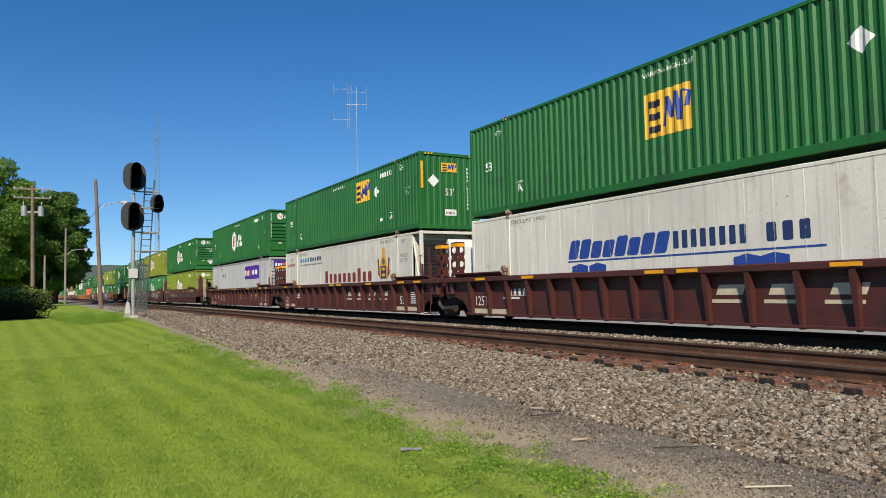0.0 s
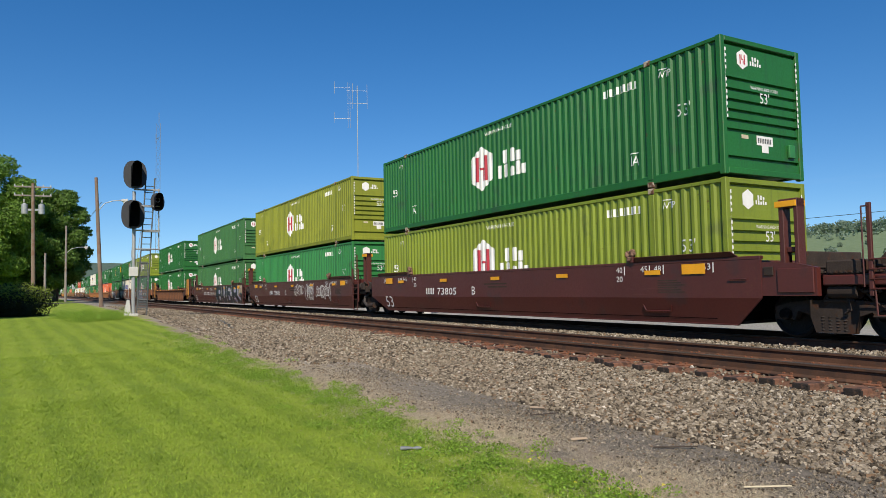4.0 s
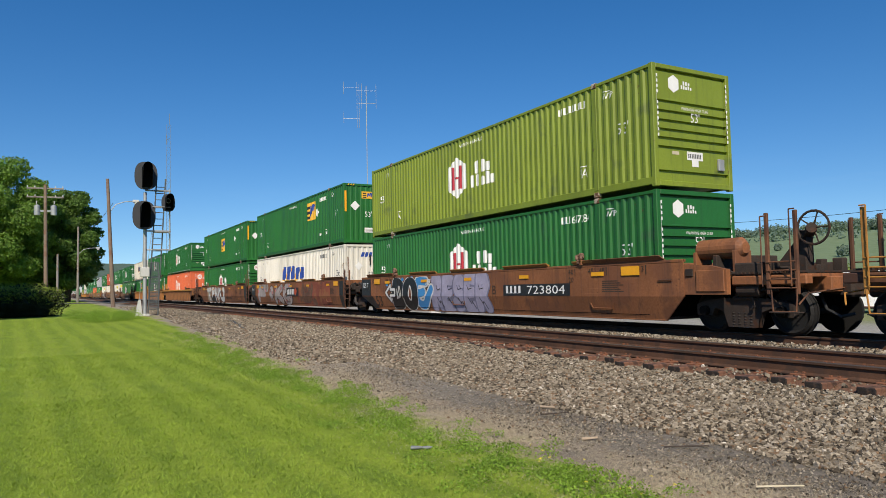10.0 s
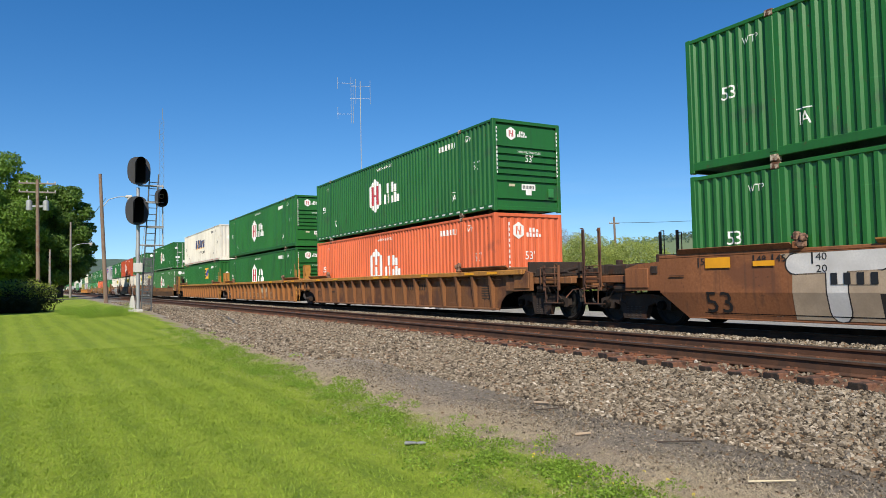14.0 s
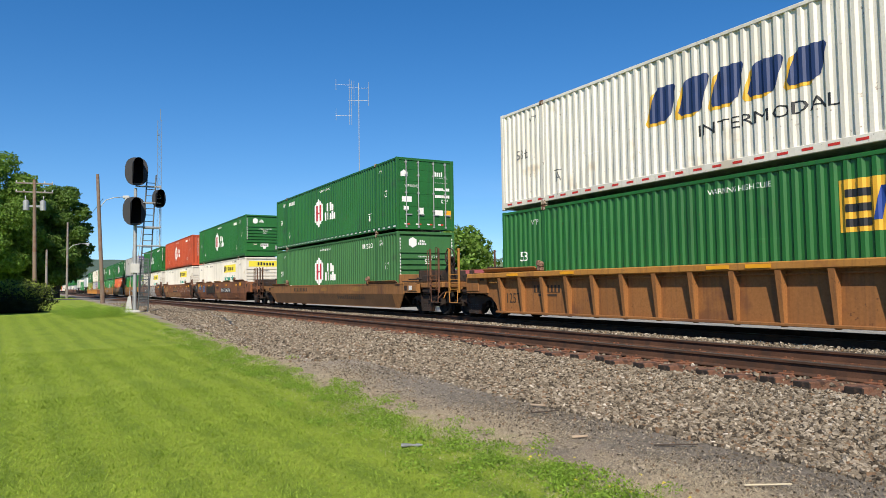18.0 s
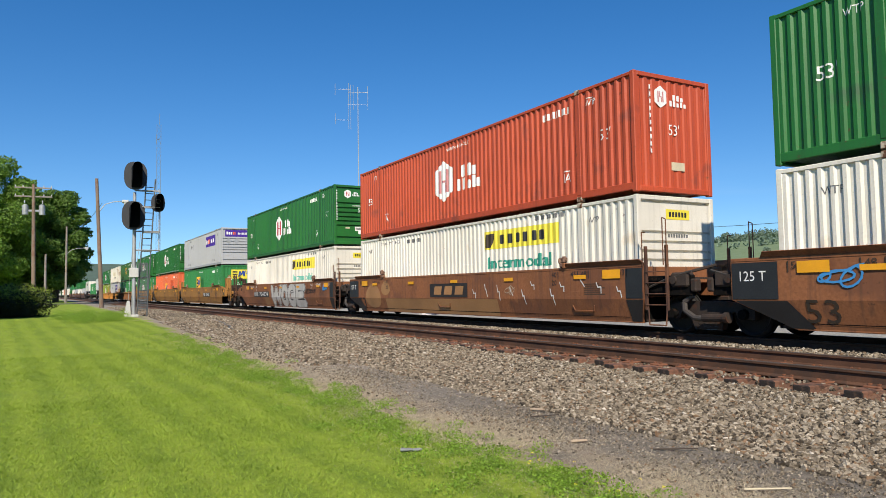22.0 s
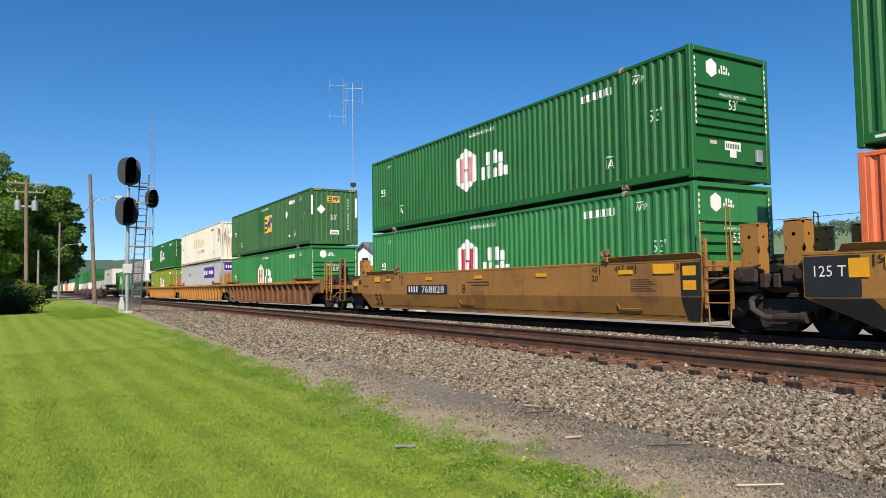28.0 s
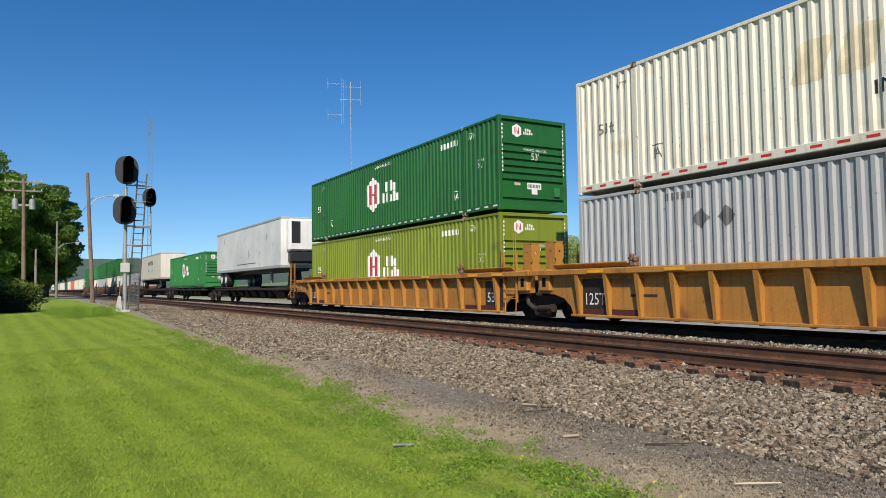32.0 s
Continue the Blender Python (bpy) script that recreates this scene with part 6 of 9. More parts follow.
def well_car(style, col, top, front, rear, label, opts=None):
    """style: smooth or ribbed; front and rear: 'joint' or 'coupler'."""
    o = opts or {}
    r = thing("well_car", label, "railway car", "well cars of the train")
    m = M[col]
    hand = M[o.get("hand", "iron")]
    if style == "smooth":
        sd = sloped_side(front == "coupler", rear == "coupler", 1.17 if o.get("low_side") else 1.56)
        part("side_plate", sd, m, r)
        part("side_plate", other_side(sd), m, r)
    else:
        ribbed_side(r, m, M[top], True, True)
    part("well_floor", Mb().box(-CL - 0.1, 0.1, -1.2, 1.2, 0.235, 0.295), M["iron"], r)
    for x in (-CL, -0.3):
        part("cross_bearer", cached("bearer%.1f" % x, lambda: Mb().box(x, x + 0.3, -1.25, 1.25, 0.24, 0.298).mesh("bearer")), M["iron"], r)
    end_gear(r, m, hand, front, style == "smooth", True, o.get("tank_f"), o.get("brake_f"), o.get("tower", False), o.get("placard"), o.get("low_rail", False), 0.39 if o.get("low_side") else 0.0)
    end_gear(r, m, hand, rear, style == "smooth", False, o.get("tank_r"), o.get("brake_r"), o.get("tower", False), o.get("placard_r"), False, 0.39 if o.get("low_side") else 0.0)
    truck(r, 1.675 if front == "joint" else 1.95)
    if rear == "coupler":
        truck(r, -CL - 1.95)
    if o.get("ledges"):
        for x, ln in ((-12.3, 2.05), (-9.2, 2.1), (-6.0, 2.15), (-2.8, 0.8)):
            for s in (-1, 1):
                e = Mb().prism([(s * 1.42, 1.56), (s * 1.50, 1.63), (s * 1.50, 1.655), (s * 1.38, 1.60)][::s], "x", x, x + ln)
                part("ledge", e, M["tan"], r, "tan steel ledge on the top edge")
    # stencils
    yy = None if style == "smooth" else -1.345
    ink = o.get("ink", "letter_white")
    yel = "signal_yellow"
    if o.get("low_side"):
        pass
    elif style == "smooth":
        for x in (-1.05, -CL + 0.45):
            car_paint("reflector", [rect(x, x + 0.6, 1.25, 1.46)], yel, r, lift=0.027, label="large yellow reflective patch")
        for x in (-14.6, -11.4, -8.3, -5.2, -2.1):
            car_paint("reflector", [rect(x, x + 0.46, 1.26, 1.36)], yel, r, lift=0.027, label="yellow reflective patch")
        if "number" in o:
            x0, x1, n, plate = o["number"]
            if plate: car_paint("number_plate_panel", [rect(x0 - 0.15, x1 + 0.15, 0.78, 1.10)], "black", r)
            marks = set_at(words(o["digits"], 0.23), x0 + 0.68 * (x1 - x0), 0.83, 0.6 * (x1 - x0)) + stencil(x0, x0 + 0.30 * (x1 - x0), 0.83, 1.06, 4) if "digits" in o else stencil(x0, x1, 0.83, 1.06, n, 3)
            part("painted_number", drape(marks, FLATS, -HALF, 0.016), M["letter_white" if plate or "digits" in o else ink], r)
        for x in (o.get("big53") or ()):
            b = drape(set_at(words("53", 0.42), x, 0.36, 0.62), FLATS, -HALF + 0.075, 0.03)
            b.v = [(p, -HALF + (0.76 - q) * 0.278 - 0.012, q) for p, _, q in b.v]
            part("size_mark", b, M[o.get("ink53", ink)], r)
        tick = []
        for x, tx in ((-0.25, "53"), (-1.55, "48"), (-1.95, "45"), (-2.72, "40")):
            tick += set_at(words(tx, 0.13), x - 0.18, 1.33, 0.2) + [rect(x - 0.03, x, 1.27, 1.47)]
            tick += set_at(words(tx, 0.13), -CL - x + 0.18, 1.33, 0.2) + [rect(-CL - x, -CL - x + 0.03, 1.27, 1.47)]
        car_paint("size_scale", tick, ink, r)
        small = []
        for i in range(6):
            small.append(rect(-1.75, -1.2 + 0.1 * (i % 3), 1.12 - i * 0.05, 1.14 - i * 0.05))
        car_paint("small_print", small + [rect(-8.7 + 0.2 * i, -7.5, 1.13 - 0.09 * i, 1.17 - 0.09 * i) for i in range(2)], "letter_brown", r, lift=0.004)
        lo, hi = (-CL + 0.3, -0.3)
        spray(r, [rect(lo, hi, 0.335, 0.35)], "deep_black", 0.010, name="seam")
        for x in (-9.2, -2.2):
            grab = [(p, -HALF + (0.76 - q) * 0.278 - 0.03, q) for p, q in ((x, 0.60), (x + 0.05, 0.47), (x + 0.75, 0.47), (x + 0.8, 0.60))]
            part("grab_iron", Mb().rod(grab, 0.014, 6), m, r)
        car_paint("size_scale", set_at(words("20", 0.13), -2.9, 1.12, 0.2) + set_at(words("20", 0.13), -CL + 2.9, 1.12, 0.2), ink, r)
        if "letter" in o:
            car_paint("unit_letter", set_at(words(o["letter"][0], 0.26), o["letter"][1], 0.83, 0.2), ink, r)
        if front == "joint" and col in ("tan", "brown"):
            car_paint("black_panel", [rect(-0.30, 0.22, 0.78, 1.47)], "black", r)
            spray(r, [[(-0.30, 0.745), (0.22, 0.745), (0.06, 0.25), (-0.24, 0.25)]], "black", 0.012)
            for z in (0.90, 1.20) if col == "tan" else ():
                car_paint("reflector", [rect(-0.24, 0.10, z, z + 0.2)], yel, r, lift=0.018)
        if o.get("plate125"):
            x = -CL - 0.92 if o["plate125"] == "r" else -0.2
            car_paint("black_panel", [rect(x, x + 0.98, 0.78, 1.47)], "black", r)
            spray(r, [[(x + 0.05, 0.745), (x + 1.15, 0.745), (x + 1.6, 0.25), (x + 1.14, 0.25)]], "black", 0.012)
            car_paint("load_mark", set_at(words("125 T", 0.19), x + 0.46, 1.12, 0.56), "letter_white", r, lift=0.018)
            if col == "tan": car_paint("reflector", [rect(x + 0.78, x + 1.12, 1.10, 1.42)], yel, r, lift=0.019)
    else:
        for x in (-15.6, -13.2, -8.6, -7.7, -4.4, -1.4, -0.1):
            car_paint("reflector", [rect(x, x + 0.55, 1.29, 1.365)], yel, r, y=-1.55)
        if "number" in o:
            x0, x1, n, plate = o["number"]
            part("painted_number", drape(stencil(x0, x1, 0.80, 1.02, n, 3), FLATS, yy, 0.004), M[ink], r)
        for x, t in o.get("texts", ()):
            dark = any(a < x < c and z1 > 1 for a, c, z0, z1, mt in o.get("plates", ()))
            part("load_mark", drape(set_at(words(t, 0.29), x, 0.52, 0.15 * len(t) + 0.08), FLATS, yy, 0.006), M["letter_white" if dark else ink], r)
        for x0, x1, z0, z1, mt in o.get("plates", ()):
            part("paint_panel", drape([rect(x0, x1, z0, z1)], FLATS, yy, 0.002), M[mt], r)
        for x0, x1, z0, z1, mt in o.get("strips", ()):
            part("paint_strip", drape([rect(x0, x1, z0, z1)], FLATS, yy, 0.004), M[mt], r, "red-brown painted strip")
        part("small_print", drape([rect(-0.75, -0.2 + 0.06 * (i % 2), 0.92 - i * 0.075, 0.955 - i * 0.075) for i in range(6)] + [rect(-14.4, -13.6, 0.72, 0.78)], FLATS, yy, 0.004), M[ink], r)
        if o.get("name_blocks"):
            x0, x1, n, mt = o["name_blocks"]
            w = (x1 - x0) / n
            part("painted_name", drape([rect(x0 + i * w, x0 + i * w + 0.62, 0.82, 1.02, 0.4) for i in range(n)] + [rect(x0 + i * w - 0.1, x0 + i * w + 0.6, 0.66, 0.73) for i in range(n)], FLATS, yy, 0.004), M[mt], r)
    return r


def scrawl(x0, x1, z0, z1, n, seed, t=0.022):
    """A thin looping sprayed line."""
    rng = random.Random(seed)
    pts, zm, hz, loops = [], (z0 + z1) / 2, (z1 - z0) / 2, max(3, n // 4)
    w = (x1 - x0) / loops
    a = 0.0
    for i in range(loops):
        tall, wide, sk = rng.uniform(0.35, 1.0), rng.uniform(0.5, 1.5), rng.uniform(-0.3, 0.5)
        for k in range(14):
            a += 2 * math.pi / 14
            z = zm + hz * tall * math.cos(a)
            pts.append((x0 + (i + k / 14) * w + w * wide * math.sin(a) + sk * w * math.cos(a), min(max(z, z0), z1)))
    out = []
    for p, q in zip(pts, pts[1:]):
        dx, dz = q[0] - p[0], q[1] - p[1]
        ln = math.hypot(dx, dz) or 1
        nx, nz = -dz / ln * t, dx / ln * t
        ex, ez = dx / ln * t * 0.6, dz / ln * t * 0.6
        out.append([(p[0] + nx - ex, p[1] + nz - ez), (p[0] - nx - ex, p[1] - nz - ez), (q[0] - nx + ex, q[1] - nz + ez), (q[0] + nx + ex, q[1] + nz + ez)])
    return out


def spray(root, polys, mat_, lift=0.013, label="", name="graffiti"):
    b = Mb()
    for i, q in enumerate(polys):
        lift += 0.000004
        # above and below the fold of the side plate
        b.add([(x, (-HALF if z >= 0.76 else -HALF + (0.76 - z) * 0.278) - lift, z) for x, z in q], [tuple(range(len(q)))])
    part(name, b, M[mat_], root, label)


def split_fold(polys):
    """Cuts outlines along the fold of the side plate."""
    out = []
    for q in polys:
        s = [(z, x) for x, z in q]
        for up in (True, False):
            c = clip(s, 0.76, up)
            if len(c) > 2:
                out.append([(x, z) for z, x in c])
    return out


STROKES = {
    "B": (((0.05, 0), (0.05, 1), (0.7, 0.97), (0.85, 0.76), (0.6, 0.52), (0.05, 0.5)), ((0.6, 0.52), (0.95, 0.28), (0.7, 0.02), (0.05, 0))),
    "U": (((0, 1), (0.02, 0.3), (0.25, 0.02), (0.62, 0.02), (0.9, 0.3), (0.95, 1)),),
    "E": (((0.95, 0.95), (0.05, 1), (0.05, 0.5), (0.8, 0.52)), ((0.05, 0.5), (0, 0.02), (1.0, 0.02))),
    "R": (((0, 0), (0, 1), (0.7, 0.97), (0.88, 0.76), (0.6, 0.5), (0, 0.48)), ((0.45, 0.5), (1, 0))),
    "W": (((0, 1), (0.2, 0), (0.5, 0.8), (0.78, 0), (1, 1)),),
    "O": (((0.5, 1), (0.15, 0.85), (0.02, 0.5), (0.15, 0.12), (0.5, 0), (0.85, 0.12), (0.98, 0.5), (0.85, 0.85), (0.5, 1)),),
    "G": (((0.95, 0.78), (0.7, 1), (0.28, 0.95), (0.02, 0.5), (0.28, 0.03), (0.75, 0.03), (0.95, 0.4), (0.6, 0.45)),),
    "N": (((0, 0), (0.05, 1), (0.9, 0), (0.95, 1)),),
    "r": (((0, 0), (0.1, 0.9), (0.15, 0.55), (0.55, 0.95), (0.95, 0.8)),),
    "e": (((0.1, 0.45), (0.85, 0.5), (0.8, 0.9), (0.35, 0.95), (0.05, 0.5), (0.3, 0.05), (0.9, 0.12)),),
    "J": (((-0.2, 0.45), (-0.1, 0.12), (0.4, 0.0), (0.85, 0.25), (0.95, 0.85), (0.6, 0.98)),),
    "S": (((0.95, 0.85), (0.5, 1), (0.1, 0.8), (0.3, 0.56), (0.8, 0.44), (0.9, 0.15), (0.45, 0), (0, 0.15)),),
    "D": (((0.05, 0), (0.1, 1), (0.6, 0.95), (0.98, 0.55), (0.7, 0.05), (0.05, 0)),),
    "2": (((0.66, 0.97), (0.08, 0.97), (0.10, 0.52), (0.5, 0.55)), ((0.10, 0.52), (0.14, 0.18), (0.36, 0.02), (0.62, 0.10), (1.0, 0.66))),
    "F": (((1.0, 0.95), (0.1, 1), (0.15, 0.5), (0.1, 0)), ((0.15, 0.52), (0.75, 0.5))),
    "A": (((0, 0), (0.5, 1), (1, 0)), ((0.25, 0.4), (0.75, 0.4))),
    "K": (((0, 0), (0.1, 1)), ((0.95, 1), (0.15, 0.5), (1, 0))),
    "T": (((0, 0.95), (1, 1)), ((0.5, 0.95), (0.5, 0))),
    "P": (((0, 0), (0.05, 1), (0.75, 0.95), (0.9, 0.7), (0.6, 0.45), (0, 0.45)),),
    "h": (((0, 0), (0.05, 1), (0.05, 0.45), (0.5, 0.65), (0.85, 0.45), (0.9, 0)),),
    "C": (((0.95, 0.8), (0.5, 1), (0.05, 0.7), (0.05, 0.3), (0.5, 0), (0.95, 0.2)),),
}


ROUND = "BUODGSCJehrpP2"


def rounded(pts, k=4):
    """The same line, led round its corners."""
    if len(pts) < 3: return pts
    p = [pts[0]] + list(pts) + [pts[-1]]
    out = []
    for a, b, c, d in zip(p, p[1:], p[2:], p[3:]):
        for i in range(k):
            t = i / k
            out.append(tuple(0.5 * (2 * b[j] + (c[j] - a[j]) * t + (2 * a[j] - 5 * b[j] + 4 * c[j] - d[j]) * t * t + (3 * b[j] - a[j] - 3 * c[j] + d[j]) * t ** 3) for j in (0, 1)))
    return out + [pts[-1]]


def drop(x, z, rx, rz, lean=0.0):
    """A soft rounded sprayed shape."""
    out = []
    for k in range(16):
        a = math.pi * k / 8
        c, q = math.cos(a), math.sin(a)
        out.append((x + rx * c * (1 - 0.25 * q) + lean * rz * q, min(max(z + rz * q, 0.245), 1.49)))
    return out


def broad_line(pts, t):
    """A line with thick round ends, as pieces."""
    out = []
    for a, b in zip(pts, pts[1:]):
        dx, dz = b[0] - a[0], b[1] - a[1]
        ln = math.hypot(dx, dz) or 1
        nx, nz = -dz / ln * t, dx / ln * t
        out.append([(a[0] + nx, a[1] + nz), (a[0] - nx, a[1] - nz), (b[0] - nx, b[1] - nz), (b[0] + nx, b[1] + nz)])
    for p in pts:
        out.append([(p[0] + t * math.cos(math.pi * k / 6), p[1] + t * math.sin(math.pi * k / 6)) for k in range(12)])
    return out


def tag(root, text, x0, x1, z0, z1, t, coats, label="", lean=0.08, base=0.006):
    """Sprayed fat letters, each over the one before: coats of (material, extra width), widest first."""
    w = (x1 - x0) / len(text)
    for i, c in enumerate(text):
        for k, (mt, grow) in enumerate(coats):
            polys = []
            for st in STROKES[c]:
                pts = [(x0 + i * w + t + u * (w - 2 * t) + lean * v * (z1 - z0), z0 + t + v * (z1 - z0 - 2 * t)) for u, v in st]
                polys += broad_line(rounded(pts) if c in ROUND else pts, t + grow)
            polys = [[(x, min(max(z, 0.245), 1.475)) for x, z in q] for q in polys]
            spray(root, split_fold(polys), mt, base + 0.003 * i + 0.001 * k, label if k == 0 else "")


def dots(centres, r, squash=0.8):
    return [[(x + r * math.cos(math.pi * k / 8), z + r * squash * math.sin(math.pi * k / 8)) for k in range(16)] for x, z in centres]


# ---- the train, from its head to its tail ----
SPEED = 13.974
UNITS = []


def unit(start, car, *boxes):
    UNITS.append((start, car, boxes))


G = "green steel container with a white hexagon badge and white name"
J, C = "joint", "coupler"
MAR = dict(tower=2.58, hand="maroon", ink="letter_white", texts=((-0.55 - 0.9, "53"), (-15.55, "125T")), plates=((-1.95, -0.1, 0.22, 0.42, "letter_cream"), (-16.0, -14.2, 0.22, 0.42, "letter_cream")), name_blocks=(-6.9, -2.2, 4, "letter_cream"), number=(-14.3, -13.0, 6, False))
unit(-2.61, well_car("ribbed", "maroon", "maroon", J, J, "maroon ribbed steel well car with pale lettering", dict(MAR, letter="B")),
     box_blue_name("smooth white container with a blue painted name"), box_yellow_mark("green", 11, "green corrugated container with a yellow square logo"))
unit(-22.25, well_car("ribbed", "maroon", "maroon", J, J, "maroon ribbed steel well car with pale lettering", dict(MAR)),
     box_crest("white refrigerated container with a dark red name and a crest"), box_yellow_mark("green", 12, "green corrugated container with a yellow square logo", at=(-5.96, -4.50, 1.63, 2.52)))
u = well_car("ribbed", "maroon", "maroon", J, C, "maroon ribbed well car with white scrawls between its ribs", dict(MAR, hand="letter_cream"))
part("graffiti", drape(scrawl(-13.0, -11.2, 0.4, 1.1, 22, 3) + scrawl(-15.0, -14.4, 0.6, 1.0, 9, 4), FLATS, -1.345, 0.006), M["spray_white"], u, "thin white sprayed scrawls")
unit(-41.70, u, box_purple("silver grey container with a purple sign panel", 3), box_hub("green", 13, label=G))
SM = dict(tower=2.58, hand="maroon", digits="73805", number=(-12.4, -10.3, 8, False), big53=(-15.5,), letter=("B", -9.3))
unit(-65.12, well_car("smooth", "maroon_new", None, C, J, "clean maroon smooth-sided well car", dict(SM, brake_f=True, hand="maroon")),
     box_hub("lime", 14, pale=True, label="lime green container with a white hexagon badge"), box_hub("green", 15, label=G))
u = well_car("smooth", "maroon_new", None, J, J, "maroon smooth-sided well car with white sprayed scrawls", dict(SM, letter=("C", -9.3), plate125=None))
spray(u, split_fold(scrawl(-7.6, -6.2, 0.75, 1.40, 30, 5, 0.014) + scrawl(-5.8, -4.7, 0.5, 1.45, 30, 6, 0.018) + scrawl(-5.7, -4.9, 0.8, 1.3, 16, 66, 0.012) + scrawl(-4.3, -2.3, 0.5, 1.45, 40, 7, 0.018)), "spray_white", label="white sprayed scrawls")
unit(-84.64, u, box_hub("green_fresh", 16, pale=True, label="fresh green container with a white hexagon badge"), box_hub("lime_old", 17, pale=True, label="dull lime green container with a white hexagon badge"))
u = well_car("smooth", "maroon_new", None, J, C, "maroon smooth-sided well car with large black graffiti", dict(SM, big53=(-15.85,), letter=("A", -8.95), brake_r=False))
spray(u, split_fold([rect(-1.0, 0.2, 0.86, 1.48)]), "spray_sand", 0.006)
for i, (c, a, b) in enumerate((("B", -8.0, -5.85), ("U", -5.90, -4.36), ("E", -4.42, -2.68), ("R", -2.75, -0.55))):
    tag(u, c, a, b, 0.22, 1.54, 0.27, (("spray_white", 0.06), ("spray_black", 0.02)), "huge black graffiti letters outlined in silver", lean=0.0, base=0.006 + 0.003 * i)
for mt, g, lift in (("spray_white", 0.035, 0.018), ("spray_lilac", 0.0, 0.020)):
    inner = [drop(-6.72, 1.06, 0.24 + g, 0.13 + g, -0.3), drop(-6.66, 0.58, 0.22 + g, 0.13 + g, 0.3), drop(-5.15, 1.08, 0.12 + g, 0.46 + g), drop(-3.50, 1.22, 0.36 + g, 0.09 + g), drop(-3.15, 1.0, 0.10 + g, 0.20 + g), drop(-3.60, 0.62, 0.18 + g, 0.14 + g), drop(-1.80, 1.16, 0.28 + g, 0.14 + g), drop(-1.72, 0.50, 0.16 + g, 0.22 + g, -0.6)]
    spray(u, split_fold(inner), mt, lift)
    spray(u, split_fold(broad_line(rounded([(-0.95, 1.44), (-1.02, 0.98), (-0.72, 0.66), (-0.40, 0.58)]), 0.065 + g)), mt, lift)
spray(u, split_fold([drop(-7.45, 1.02, 0.09, 0.26, 0.2), drop(-1.22, 1.08, 0.07, 0.30, -0.2), drop(-0.25, 0.92, 0.22, 0.07), drop(-7.62, 0.55, 0.10, 0.14)]), "spray_deep_teal", 0.017)
spray(u, split_fold(broad_line(rounded([(-0.5, 0.42), (-0.15, 0.62), (0.0, 0.86), (0.16, 0.72)]), 0.11)), "spray_black", 0.012)
car_paint("graffiti", set_at(words("PIE", 0.24), -9.72, 1.16, 0.95), "spray_silver", u)
car_paint("graffiti", set_at(words("OES", 0.24), -9.62, 0.80, 0.95), "spray_silver", u)
spray(u, split_fold(broad_line(rounded([(-8.1, 1.32), (-8.55, 1.30), (-8.7, 1.05), (-8.45, 0.86), (-8.1, 0.95)]), 0.045)), "spray_sand", 0.009)
post = part("guide_post", Mb().box(-17.42, -17.10, -1.22, -0.95, 1.3, 2.58, 0.02), M["maroon_new"], u, "square maroon guide post")
part("post_cap", Mb().box(-17.43, -17.28, -1.23, -0.94, 2.47, 2.565, 0.01), M["signal_yellow"], post)
part("stay_rod", Mb().rod([(-17.3, -1.1, 2.48), (-17.8, -1.12, 2.45), (-18.35, -1.15, 2.15), (-18.4, -1.15, 1.25)], 0.02, 6), M["letter_cream"], u)
unit(-103.94, u, box_hub("green_moss", 18, pale=True, bars_col="letter_pink", label="faded green container with a white hexagon badge"), box_hub("green_moss", 19, bars_col="letter_pink", label="faded green container with a white hexagon badge"))
RB = dict(hand="ochre", ink="letter_brown", number=(-7.6, -6.0, 8, False))
unit(-127.27, well_car("ribbed", "rusty_brown", "brown", C, C, "rust-brown weathered ribbed well car", dict(RB, brake_f=True)),
     box_hub("green", 20, label=G), box_hub("green_deep", 21, marks="letter_white", label="dark green container with white dashes along its lower rail"))
BR = dict(ledges=True, plate125="r", big53=(-15.3,),  hand="ochre", ink="letter_brown", number=(-5.9, -3.1, 10, True), letter=("B", -6.55))
u = well_car("smooth", "brown", None, C, J, "rust-brown smooth well car with sprayed graffiti", dict(BR, digits="723804", tank_f=True, brake_f=True, hand="rusty_brown"))
arrow = [(-14.55, 0.90), (-14.12, 1.20), (-14.12, 1.02), (-13.72, 1.02), (-13.72, 0.78), (-14.12, 0.78), (-14.12, 0.56)]
spray(u, split_fold(broad_line(arrow + arrow[:1], 0.09)), "spray_black", 0.008)
spray(u, split_fold(broad_line(arrow + arrow[:1], 0.05)), "spray_white", 0.010)
tag(u, "2", -12.05, -10.55, 0.27, 1.46, 0.15, (("spray_black", 0.10), ("spray_white", 0.065), ("letter_sky", 0.0)), "blue graffiti letter edged in white and black", lean=0.05)
tag(u, "D", -14.0, -12.72, 0.28, 1.40, 0.17, (("spray_white", 0.08), ("spray_black", 0.045)), "black graffiti letters with white edges", lean=0.03)
spray(u, split_fold([drop(-13.35, 0.92, 0.20, 0.24, 0.2)]), "spray_silver", 0.0135)
spray(u, split_fold(broad_line([(-13.55, 0.72), (-13.42, 1.10), (-13.35, 0.78), (-13.15, 1.1)], 0.03)), "spray_black", 0.015)
tag(u, "O", -12.98, -11.72, 0.26, 1.46, 0.20, (("spray_white", 0.06), ("spray_black", 0.03)), "", lean=0.0, base=0.011)
spray(u, split_fold([drop(-12.35, 0.88, 0.14, 0.30)]), "spray_white", 0.014)
spray(u, split_fold([drop(-12.35, 0.86, 0.09, 0.22)]), "brown", 0.015)
spray(u, split_fold(dots(((-14.45, 1.22), (-13.0, 1.40), (-12.2, 1.44), (-13.8, 1.25)), 0.12, 0.6)), "letter_sky", 0.007)
